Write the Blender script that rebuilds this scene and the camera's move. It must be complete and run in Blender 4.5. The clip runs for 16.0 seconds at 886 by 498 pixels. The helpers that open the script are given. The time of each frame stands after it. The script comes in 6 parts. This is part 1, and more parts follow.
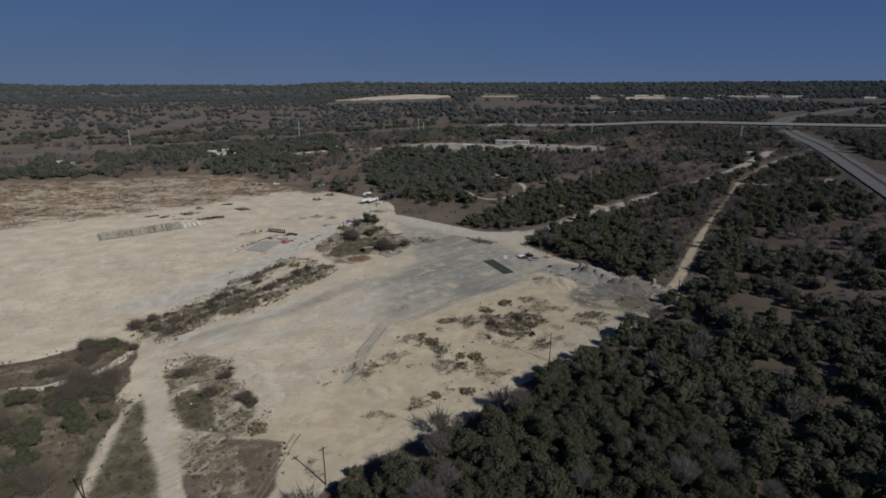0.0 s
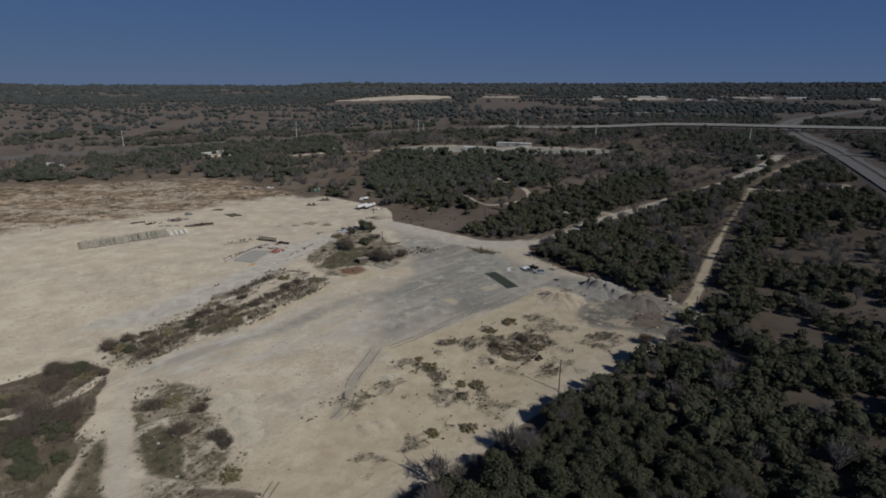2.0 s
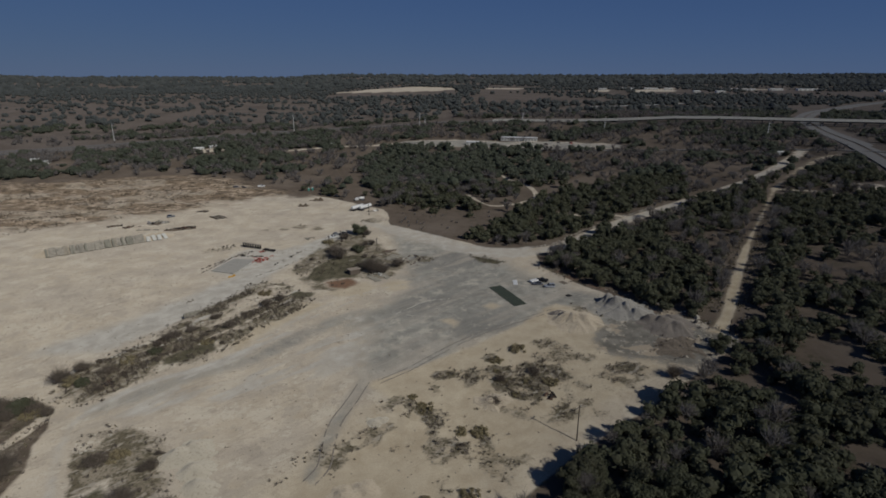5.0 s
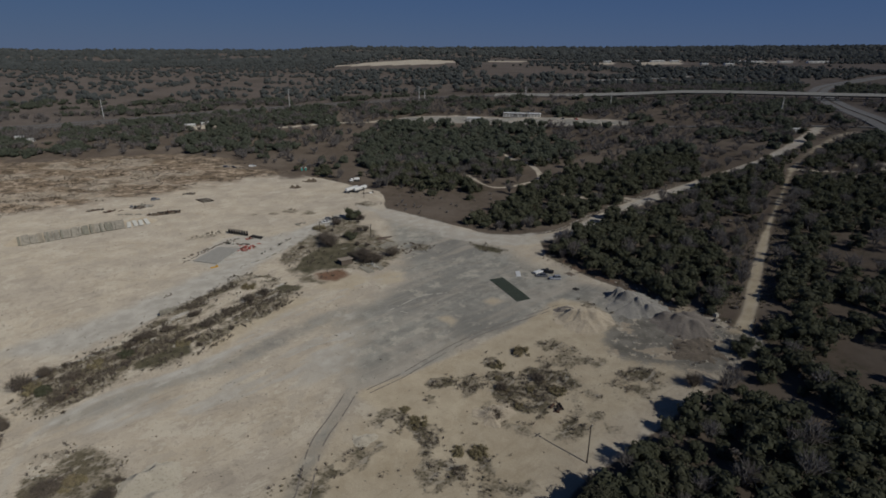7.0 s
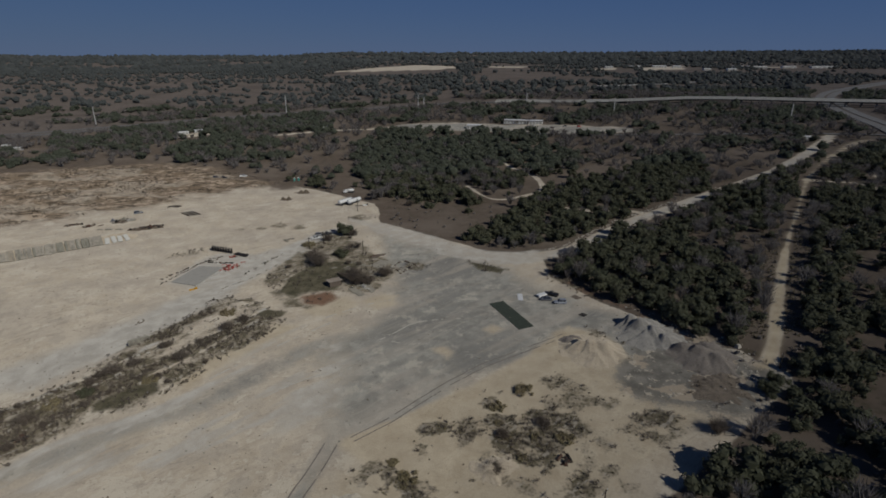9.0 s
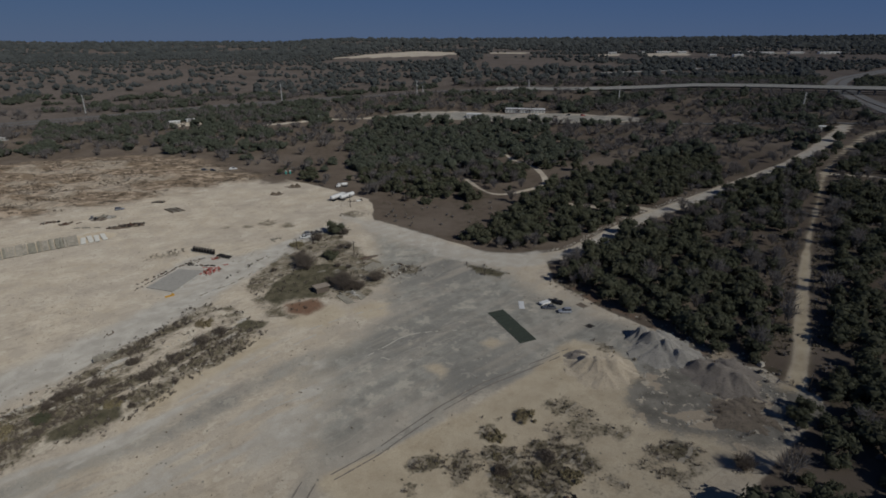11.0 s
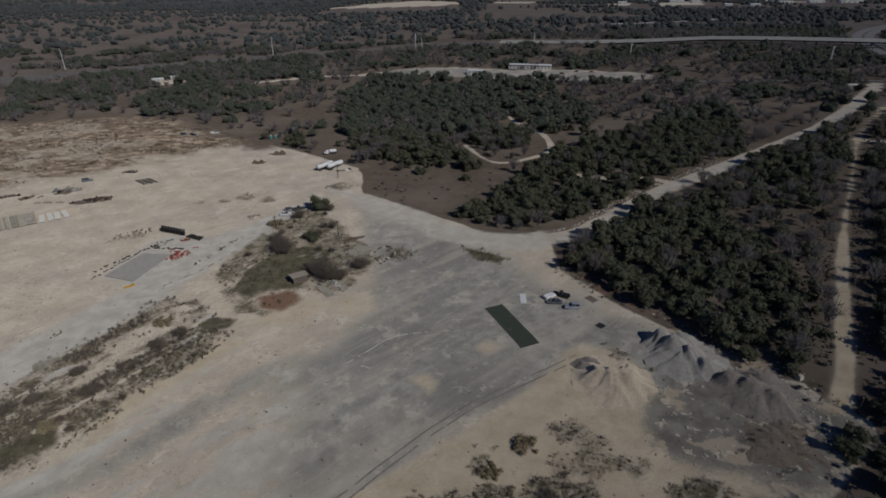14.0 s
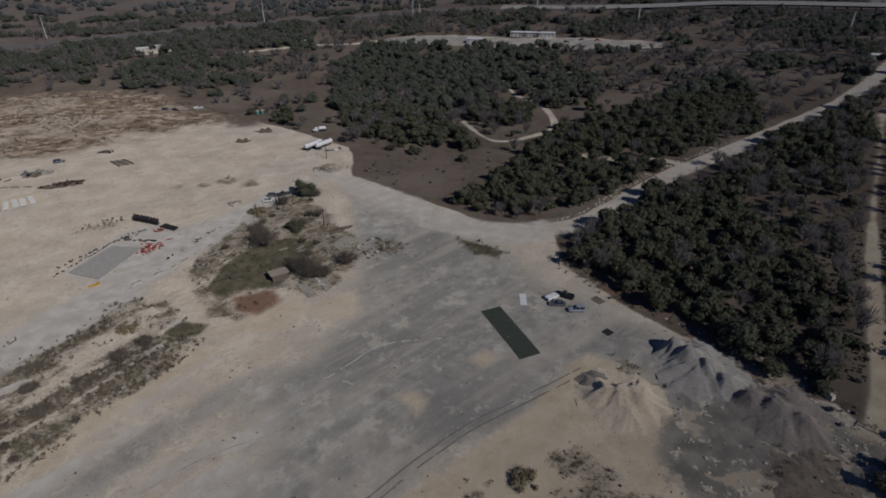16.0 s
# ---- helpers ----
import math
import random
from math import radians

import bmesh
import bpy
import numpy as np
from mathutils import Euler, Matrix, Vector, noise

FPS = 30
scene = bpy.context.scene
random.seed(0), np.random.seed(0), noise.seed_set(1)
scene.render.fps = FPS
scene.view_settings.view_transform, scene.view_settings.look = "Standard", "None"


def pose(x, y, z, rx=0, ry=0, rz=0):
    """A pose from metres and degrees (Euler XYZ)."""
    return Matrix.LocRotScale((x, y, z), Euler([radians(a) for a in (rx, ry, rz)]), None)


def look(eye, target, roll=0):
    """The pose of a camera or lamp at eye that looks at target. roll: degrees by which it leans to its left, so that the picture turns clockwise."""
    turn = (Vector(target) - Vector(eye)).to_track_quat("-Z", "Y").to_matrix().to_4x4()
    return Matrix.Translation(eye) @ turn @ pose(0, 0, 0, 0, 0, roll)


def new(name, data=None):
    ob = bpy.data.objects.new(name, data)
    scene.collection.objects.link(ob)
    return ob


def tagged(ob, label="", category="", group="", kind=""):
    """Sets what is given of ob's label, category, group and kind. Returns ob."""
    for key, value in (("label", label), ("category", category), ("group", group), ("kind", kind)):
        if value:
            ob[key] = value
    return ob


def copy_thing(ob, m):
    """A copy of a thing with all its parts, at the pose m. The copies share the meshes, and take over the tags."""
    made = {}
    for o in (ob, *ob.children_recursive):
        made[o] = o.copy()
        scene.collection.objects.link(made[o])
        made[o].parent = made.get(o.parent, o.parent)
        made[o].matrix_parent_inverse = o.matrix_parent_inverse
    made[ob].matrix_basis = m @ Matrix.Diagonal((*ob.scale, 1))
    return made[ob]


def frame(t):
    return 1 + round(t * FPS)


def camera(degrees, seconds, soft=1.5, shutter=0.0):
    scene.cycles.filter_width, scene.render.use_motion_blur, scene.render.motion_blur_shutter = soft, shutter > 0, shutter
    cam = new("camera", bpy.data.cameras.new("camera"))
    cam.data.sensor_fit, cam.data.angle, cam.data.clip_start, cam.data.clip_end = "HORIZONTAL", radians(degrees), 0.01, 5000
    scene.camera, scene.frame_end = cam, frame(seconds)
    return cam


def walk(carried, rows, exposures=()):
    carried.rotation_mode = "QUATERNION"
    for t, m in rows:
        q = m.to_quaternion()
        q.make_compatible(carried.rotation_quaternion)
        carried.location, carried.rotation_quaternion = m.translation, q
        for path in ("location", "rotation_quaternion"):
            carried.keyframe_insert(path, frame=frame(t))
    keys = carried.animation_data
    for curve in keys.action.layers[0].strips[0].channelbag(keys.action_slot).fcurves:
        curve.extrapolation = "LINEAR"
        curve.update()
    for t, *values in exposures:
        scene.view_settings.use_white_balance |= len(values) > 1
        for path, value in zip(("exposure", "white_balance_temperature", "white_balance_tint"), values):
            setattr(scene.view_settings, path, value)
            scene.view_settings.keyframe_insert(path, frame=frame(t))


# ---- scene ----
cam = camera(78.2, 16.0, soft=1.75)
PATH = [
    (0, (16.299, -11.716, 89.954), (13.620, 83.834, 60.576), 0.00),
    (0.5, (16.249, -7.262, 89.983), (13.621, 88.303, 60.652), 0.05),
    (1, (16.231, -2.727, 90.012), (13.600, 92.852, 60.726), 0.09),
    (1.5, (16.246, 1.873, 90.041), (13.571, 97.438, 60.713), 0.11),
    (2, (16.291, 6.524, 90.071), (13.543, 102.099, 60.781), 0.12),
    (2.5, (16.366, 11.212, 90.101), (13.528, 106.772, 60.768), 0.13),
    (3, (16.468, 15.926, 90.131), (13.530, 111.475, 60.776), 0.13),
    (3.5, (16.599, 20.653, 90.161), (13.555, 116.211, 60.848), 0.12),
    (6, (17.617, 44.170, 90.311), (14.173, 138.341, 56.847), 0.03),
    (6.5, (17.886, 48.801, 90.341), (14.397, 142.461, 55.474), 0.01),
    (7, (18.174, 53.398, 90.370), (14.630, 147.021, 55.410), -0.02),
    (7.5, (18.481, 57.958, 90.399), (14.885, 151.587, 55.460), -0.04),
    (8, (18.804, 62.479, 90.427), (15.151, 156.334, 56.108), -0.06),
    (8.5, (19.143, 66.961, 90.454), (15.443, 160.848, 56.225), -0.09),
    (9, (19.497, 71.406, 90.481), (15.747, 165.327, 56.355), -0.11),
    (11.5, (21.444, 93.168, 90.605), (17.426, 185.833, 53.229), -0.21),
    (12, (21.861, 97.465, 90.627), (17.777, 189.621, 52.017), -0.23),
    (12.5, (22.285, 101.763, 90.648), (18.130, 193.376, 50.776), -0.25),
    (13, (22.715, 106.069, 90.668), (18.484, 197.130, 49.558), -0.27),
    (13.5, (23.148, 110.396, 90.687), (18.842, 200.896, 48.364), -0.29),
    (14, (23.585, 114.754, 90.704), (19.208, 204.649, 47.118), -0.32),
    (14.5, (24.024, 119.158, 90.720), (19.585, 208.469, 45.955), -0.34),
    (15, (24.463, 123.622, 90.735), (19.982, 212.281, 44.697), -0.38),
    (15.5, (24.903, 128.160, 90.748), (20.403, 216.177, 43.496), -0.41),
    (16, (25.341, 132.790, 90.759), (20.861, 220.085, 42.185), -0.46),
]
walk(cam, [(t, look(eye, target, roll)) for t, eye, target, roll in PATH], exposures=[(0, -0.63, 6400, 7), (3.5, -0.80, 6400, 7), (7, -0.90, 6450, 7), (12, -0.92, 6300, 7), (16, -0.93, 6170, 13)])

# ---- light ----
SUN_EL, SUN_AZ = 36.0, -43.0          # degrees; azimuth counted from +x towards +y
sun_from = Vector((math.cos(radians(SUN_AZ)) * math.cos(radians(SUN_EL)), math.sin(radians(SUN_AZ)) * math.cos(radians(SUN_EL)), math.sin(radians(SUN_EL))))
world = bpy.data.worlds.new("sky")
scene.world = world
world.use_nodes = True
sky = world.node_tree.nodes.new("ShaderNodeTexSky")
sky.sky_type, sky.sun_disc = "NISHITA", False
sky.sun_elevation, sky.sun_rotation = radians(SUN_EL), radians(90.0 - SUN_AZ)
sky.air_density, sky.dust_density, sky.ozone_density, sky.altitude = 0.42, 0.1, 4.0, 400.0
back = world.node_tree.nodes["Background"]
# curve fitted to imitate a hazy low sky by dimming bright sky: each colour is sky / (1 + (sky / limit) ** power)
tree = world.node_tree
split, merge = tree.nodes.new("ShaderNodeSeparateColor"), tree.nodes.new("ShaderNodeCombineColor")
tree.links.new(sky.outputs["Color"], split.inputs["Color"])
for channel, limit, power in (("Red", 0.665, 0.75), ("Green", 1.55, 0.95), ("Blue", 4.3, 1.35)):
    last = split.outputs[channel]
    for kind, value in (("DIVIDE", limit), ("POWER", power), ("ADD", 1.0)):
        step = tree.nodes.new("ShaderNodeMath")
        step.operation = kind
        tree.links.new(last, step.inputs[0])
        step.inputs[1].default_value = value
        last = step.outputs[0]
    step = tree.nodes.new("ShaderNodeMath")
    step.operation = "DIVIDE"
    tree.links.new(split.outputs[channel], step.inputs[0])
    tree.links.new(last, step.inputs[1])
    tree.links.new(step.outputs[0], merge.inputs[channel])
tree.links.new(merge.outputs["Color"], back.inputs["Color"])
back.inputs["Strength"].default_value = 0.15
sun = new("sun", bpy.data.lights.new("sun", "SUN"))
sun.data.energy, sun.data.angle, sun.data.color = 4.45, radians(0.53), (1.0, 0.95, 0.88)
sun.matrix_world = look(tuple(sun_from * 100), (0, 0, 0))


# ---- numpy helpers: smooth noise, shapes in plan ----
class Lattice:
    def __init__(self, seed):
        self.grid = np.random.RandomState(seed).rand(257, 257)
        self.grid[256], self.grid[:, 256] = self.grid[0], self.grid[:, 0]

    def at(self, x, y, size):
        """Value noise in 0..1 with cells of that size in metres."""
        u, v = np.asarray(x, float) / size % 256, np.asarray(y, float) / size % 256
        i, j = u.astype(int) % 256, v.astype(int) % 256
        a, b = u - np.floor(u), v - np.floor(v)
        a, b = a * a * (3 - 2 * a), b * b * (3 - 2 * b)
        g = self.grid
        return (g[i, j] * (1 - a) + g[i + 1, j] * a) * (1 - b) + (g[i, j + 1] * (1 - a) + g[i + 1, j + 1] * a) * b

    def fbm(self, x, y, size, octaves=4):
        total, weight = 0.0, 0.0
        for k in range(octaves):
            total, weight = total + self.at(x + 17.3 * k, y - 9.1 * k, size / 2 ** k) / 2 ** k, weight + 1 / 2 ** k
        return total / weight


N1, N2, N3 = Lattice(11), Lattice(12), Lattice(13)


def smooth(a, b, v):
    f = np.clip((np.asarray(v, float) - a) / (b - a), 0, 1)
    return f * f * (3 - 2 * f)


def line_far(x, y, line):
    """Distance to a broken line in plan, and how far along it (0..1 per leg, summed)."""
    best, along = np.full(np.shape(x), 1e9), np.zeros(np.shape(x))
    for k, ((ax, ay), (bx, by)) in enumerate(zip(line, line[1:])):
        dx, dy = bx - ax, by - ay
        f = np.clip(((x - ax) * dx + (y - ay) * dy) / (dx * dx + dy * dy), 0, 1)
        d = np.hypot(x - ax - f * dx, y - ay - f * dy)
        along, best = np.where(d < best, k + f, along), np.minimum(d, best)
    return best, along


def inside(x, y, ring):
    """Signed distance to a ring in plan: positive inside."""
    far, _ = line_far(x, y, list(ring) + [ring[0]])
    odd = np.zeros(np.shape(x), bool)
    for (ax, ay), (bx, by) in zip(ring, list(ring[1:]) + [ring[0]]):
        if ay != by:
            odd ^= ((ay > y) != (by > y)) & (x < (bx - ax) * (y - ay) / (by - ay) + ax)
    return np.where(odd, far, -far)


def curved(line, steps=6):
    """A smooth run of points through the given ones."""
    p = [Vector((*q, 0)) for q in line]
    p = [2 * p[0] - p[1]] + p + [2 * p[-1] - p[-2]]
    out = []
    for a, b, c, d in zip(p, p[1:], p[2:], p[3:]):
        for k in range(steps):
            t = k / steps
            q = 0.5 * (2 * b + (c - a) * t + (2 * a - 5 * b + 4 * c - d) * t * t + (3 * b - a - 3 * c + d) * t ** 3)
            out.append((q.x, q.y))
    return out + [(p[-2].x, p[-2].y)]


# ---- the lie of the land ----
def land(x, y):
    x, y = np.asarray(x, float), np.asarray(y, float)
    s = (x - 60) + 0.35 * (y - 300)
    z = np.minimum(0.06 * (np.sqrt(s * s + 900) + s) / 2, 26)
    z = z - 8 * np.exp(-(((x + 135) / 60) ** 2 + ((y - 180) / 55) ** 2)) - 3 * np.exp(-(((x - 40) / 60) ** 2 + ((y - 165) / 40) ** 2))
    z = z + 9 * np.exp(-((x + 40) / 220) ** 2) * smooth(520, 800, y) * smooth(2400, 1000, y)
    return z + 46 * np.clip((np.hypot(x, y) - 800) / 4100, 0, None)


# ---- materials ----
def mat(name, rough=0.9):
    m = bpy.data.materials.new(name)
    m.use_nodes = True
    m.node_tree.nodes["Principled BSDF"].inputs["Roughness"].default_value = rough
    m.node_tree.nodes["Principled BSDF"].inputs["Diffuse Roughness"].default_value = 1.0 if rough > 0.7 else 0.0
    return m


class Nodes:
    """Short ways to build one material's nodes."""

    def __init__(self, m):
        self.t, self.shader = m.node_tree, m.node_tree.nodes["Principled BSDF"]

    def plug(self, a, socket):
        if isinstance(a, (int, float)):
            socket.default_value = a
        elif isinstance(a, tuple):
            socket.default_value = (*a, 1.0)[:len(socket.default_value)]
        else:
            self.t.links.new(a, socket)

    def place(self):
        return self.t.nodes.new("ShaderNodeNewGeometry").outputs["Position"]

    def stretched(self, sx, sy, sz, turn=0.0):
        n = self.t.nodes.new("ShaderNodeMapping")
        n.vector_type = "TEXTURE"
        n.inputs["Scale"].default_value, n.inputs["Rotation"].default_value = (1 / sx, 1 / sy, 1 / sz), (0, 0, radians(turn))
        self.plug(self.place(), n.inputs["Vector"])
        return n.outputs["Vector"]

    def noise(self, size, detail=4.0, at=None, rough=0.55):
        n = self.t.nodes.new("ShaderNodeTexNoise")
        n.inputs["Scale"].default_value, n.inputs["Detail"].default_value, n.inputs["Roughness"].default_value = 1.0 / size, detail, rough
        self.plug(at if at is not None else self.place(), n.inputs["Vector"])
        return n.outputs["Fac"]

    def between(self, v, a, b):
        n = self.t.nodes.new("ShaderNodeMapRange")
        n.interpolation_type = "SMOOTHSTEP"
        for k, w in (("Value", v), ("From Min", a), ("From Max", b)):
            self.plug(w, n.inputs[k])
        return n.outputs["Result"]

    def sum(self, kind, a, b):
        n = self.t.nodes.new("ShaderNodeMath")
        n.operation = kind
        self.plug(a, n.inputs[0]), self.plug(b, n.inputs[1])
        return n.outputs[0]

    def mix(self, f, a, b, kind="MIX"):
        n = self.t.nodes.new("ShaderNodeMix")
        n.data_type, n.blend_type = "RGBA", kind
        self.plug(f, n.inputs["Factor"])
        self.plug(a, n.inputs[6]), self.plug(b, n.inputs[7])
        return n.outputs[2]

    def zone(self, name):
        n = self.t.nodes.new("ShaderNodeAttribute")
        n.attribute_name = name
        return n.outputs["Fac"]

    def one(self, node, out):
        return self.t.nodes.new(node).outputs[out]

    def done(self, colour, bump=None, strength=0.5, depth=0.05):
        self.plug(colour, self.shader.inputs["Base Color"])
        if bump is not None:
            n = self.t.nodes.new("ShaderNodeBump")
            n.inputs["Strength"].default_value, n.inputs["Distance"].default_value = strength, depth
            self.plug(bump, n.inputs["Height"])
            self.t.links.new(n.outputs["Normal"], self.shader.inputs["Normal"])


def plain(name, colour, rough=0.7, metal=0.0, vary=0.25, size=0.6):
    """A paint, metal or stone: one colour with grain, dirt and small wear."""
    m = mat(name, rough)
    n = Nodes(m)
    n.shader.inputs["Metallic"].default_value = metal
    dark = tuple(c * (1 - vary) * 0.9 for c in colour)
    light = tuple(min(1, c * (1 + vary * 0.5)) for c in colour)
    c = n.mix(n.noise(size, 5), dark, light)
    c = n.mix(n.between(n.noise(size * 5, 3), 0.55, 0.8), c, tuple(c0 * (1 - vary) for c0 in colour))
    n.done(c, n.noise(size * 0.2, 3), 0.25, 0.02)
    return m


def leaf_mat(name, dark, light, brown, much=0.3):
    m = mat(name, 0.75)
    n = Nodes(m)
    c = n.mix(n.one("ShaderNodeNewGeometry", "Random Per Island"), dark, light)
    c = n.mix(n.sum("MULTIPLY", n.between(n.noise(9.0, 2), 0.45, 0.7), much), c, brown)
    c = n.mix(n.sum("MULTIPLY", n.one("ShaderNodeObjectInfo", "Random"), 0.35), c, light)
    n.shader.inputs["Specular IOR Level"].default_value = 0.2
    n.done(c)
    thin, both = m.node_tree.nodes.new("ShaderNodeBsdfTranslucent"), m.node_tree.nodes.new("ShaderNodeMixShader")
    both.inputs["Fac"].default_value = 0.4
    n.plug(c, thin.inputs["Color"])
    m.node_tree.links.new(n.shader.outputs["BSDF"], both.inputs[1])
    m.node_tree.links.new(thin.outputs["BSDF"], both.inputs[2])
    m.node_tree.links.new(both.outputs["Shader"], m.node_tree.nodes["Material Output"].inputs["Surface"])
    return m


LEAF = leaf_mat("oak_leaves", (0.082, 0.088, 0.055), (0.118, 0.124, 0.080), (0.130, 0.108, 0.076))
TWIG = leaf_mat("bare_twigs", (0.155, 0.142, 0.132), (0.275, 0.254, 0.236), (0.19, 0.162, 0.14), 0.6)
SCRUB = leaf_mat("scrub_leaves", (0.165, 0.145, 0.102), (0.28, 0.246, 0.178), (0.235, 0.196, 0.146), 0.6)
# twigs of the woods before the highway, lightened to stand in for haze
GREY_TWIG = leaf_mat("grey_twigs", (0.135, 0.124, 0.117), (0.240, 0.222, 0.210), (0.18, 0.154, 0.135), 0.6)
# distance haze put into the next two leaf colours, bluer and greyer than oak_leaves
HAZED_LEAF = leaf_mat("hazed_oak_leaves", (0.075, 0.087, 0.063), (0.118, 0.131, 0.096), (0.13, 0.12, 0.095))
FAR_HAZE_LEAF = leaf_mat("far_haze_leaves", (0.075, 0.084, 0.084), (0.122, 0.133, 0.130), (0.12, 0.115, 0.108))
OLIVE = leaf_mat("olive_scrub_leaves", (0.215, 0.185, 0.108), (0.330, 0.282, 0.172), (0.27, 0.215, 0.142), 0.5)
BRUSHWOOD = leaf_mat("brushwood", (0.118, 0.098, 0.080), (0.215, 0.182, 0.149), (0.16, 0.126, 0.098), 0.5)
BARK = plain("bark", (0.11, 0.09, 0.07), 0.95, 0, 0.4, 0.3)


def ground_mat():
    m = mat("dry_ground", 0.95)
    n = Nodes(m)
    n.shader.inputs["Specular IOR Level"].default_value = 0.2
    fine, mid, wide = n.noise(0.7, 5), n.noise(5.0, 5), n.noise(38.0, 4)
    grit, weeds = n.noise(0.22, 3), n.noise(4.2, 6, rough=0.68)
    streak = n.noise(1.0, 4, at=n.stretched(0.045, 0.35, 0.3, 48))
    patch, blot = n.noise(13.0, 6, rough=0.62), n.noise(3.2, 5, rough=0.68)
    soil = n.mix(mid, (0.058, 0.045, 0.035), (0.135, 0.106, 0.082))
    soil = n.mix(n.between(weeds, 0.5, 0.66), soil, (0.060, 0.052, 0.034))
    soil = n.mix(n.between(wide, 0.42, 0.68), soil, (0.128, 0.104, 0.083))
    pale = n.mix(n.between(mid, 0.3, 0.7), (0.361, 0.309, 0.238), (0.489, 0.432, 0.347))
    pale = n.mix(n.between(wide, 0.42, 0.62), pale, (0.399, 0.351, 0.285))
    pale = n.mix(n.sum("MULTIPLY", n.between(patch, 0.52, 0.70), 0.45), pale, (0.296, 0.257, 0.211))
    pale = n.mix(n.sum("MULTIPLY", n.between(streak, 0.52, 0.72), 0.16), pale, (0.290, 0.270, 0.245))
    pale = n.mix(n.sum("MULTIPLY", n.between(n.sum("ADD", n.noise(1.3, 5, at=n.stretched(0.45, 1.3, 1.0, 44), rough=0.7), n.sum("MULTIPLY", patch, 0.5)), 0.84, 0.95), 0.35), pale, (0.205, 0.172, 0.134))
    grey = n.mix(n.between(mid, 0.3, 0.7), (0.206, 0.199, 0.176), (0.300, 0.290, 0.256))
    grey = n.mix(n.between(wide, 0.42, 0.62), grey, (0.182, 0.177, 0.160))
    grey = n.mix(n.sum("MULTIPLY", n.between(patch, 0.54, 0.68), 0.3), grey, (0.366, 0.316, 0.254))
    grey = n.mix(n.sum("MULTIPLY", n.between(blot, 0.605, 0.645), 0.42), grey, (0.389, 0.358, 0.313))
    grey = n.mix(n.sum("MULTIPLY", n.between(streak, 0.5, 0.68), 0.10), grey, (0.327, 0.304, 0.275))
    grey = n.mix(n.sum("MULTIPLY", n.between(n.noise(22.0, 3), 0.58, 0.72), 0.5), grey, (0.15, 0.142, 0.131))
    band = n.noise(1.0, 4, at=n.stretched(0.014, 0.17, 0.2, 46), rough=0.6)
    wide_band = n.noise(1.0, 3, at=n.stretched(0.008, 0.06, 0.1, 43))
    scrub = n.mix(n.between(weeds, 0.42, 0.58), (0.235, 0.203, 0.155), (0.112, 0.096, 0.065))
    scrub = n.mix(n.between(fine, 0.5, 0.68), scrub, (0.062, 0.054, 0.036))
    scrub = n.mix(n.between(n.noise(1.0, 5, at=n.stretched(0.26, 0.6, 1, 48)), 0.55, 0.63), scrub, (0.275, 0.247, 0.203))
    red = n.mix(n.between(n.noise(9.0, 6, rough=0.72), 0.42, 0.53), (0.34, 0.27, 0.20), (0.180, 0.137, 0.096))
    red = n.mix(n.sum("MULTIPLY", n.between(n.noise(4.2, 6, at=n.stretched(0.6, 1.0, 1.0, 10), rough=0.72), 0.52, 0.55), 0.9), red, (0.075, 0.058, 0.040))
    rust = n.mix(mid, (0.105, 0.062, 0.041), (0.20, 0.122, 0.080))
    lines = n.noise(1.0, 3, at=n.stretched(0.022, 1.1, 1.0, 47))
    rut = n.noise(1.0, 3, at=n.stretched(0.03, 1.6, 1.0, 22))
    pale = n.mix(n.sum("MULTIPLY", n.between(lines, 0.63, 0.69), 0.14), pale, (0.249, 0.215, 0.175))
    pale = n.mix(n.sum("MULTIPLY", n.between(rut, 0.62, 0.68), 0.12), pale, (0.487, 0.443, 0.371))
    grey = n.mix(n.sum("MULTIPLY", n.between(lines, 0.61, 0.67), 0.08), grey, (0.40, 0.37, 0.331))
    grey = n.mix(n.sum("MULTIPLY", n.between(rut, 0.62, 0.68), 0.12), grey, (0.145, 0.135, 0.124))
    crisp = n.noise(10.0, 6, rough=0.7)
    pale = n.mix(n.sum("MULTIPLY", n.between(crisp, 0.545, 0.565), 0.55), pale, (0.315, 0.278, 0.228))
    pale = n.mix(n.sum("MULTIPLY", n.between(crisp, 0.445, 0.42), 0.55), pale, (0.50, 0.455, 0.375))
    grey = n.mix(n.sum("MULTIPLY", n.between(crisp, 0.575, 0.595), 0.5), grey, (0.40, 0.37, 0.308))
    grey = n.mix(n.sum("MULTIPLY", n.between(crisp, 0.45, 0.425), 0.42), grey, (0.175, 0.168, 0.146))
    small = n.noise(2.6, 6, rough=0.72)
    pale = n.mix(n.sum("MULTIPLY", n.between(small, 0.575, 0.60), 0.48), pale, (0.28, 0.245, 0.198))
    grey = n.mix(n.sum("MULTIPLY", n.between(small, 0.60, 0.625), 0.45), grey, (0.37, 0.345, 0.30))
    grey = n.mix(n.sum("MULTIPLY", n.between(small, 0.42, 0.39), 0.35), grey, (0.15, 0.143, 0.123))
    grey = n.mix(n.sum("MULTIPLY", n.between(band, 0.50, 0.62), 0.28), grey, (0.345, 0.312, 0.266))
    grey = n.mix(n.sum("MULTIPLY", n.between(band, 0.46, 0.38), 0.2), grey, (0.178, 0.168, 0.155))
    grey = n.mix(n.sum("MULTIPLY", n.between(wide_band, 0.52, 0.64), 0.5), grey, (0.365, 0.325, 0.272))
    pale = n.mix(n.sum("MULTIPLY", n.between(band, 0.54, 0.64), 0.2), pale, (0.330, 0.297, 0.248))
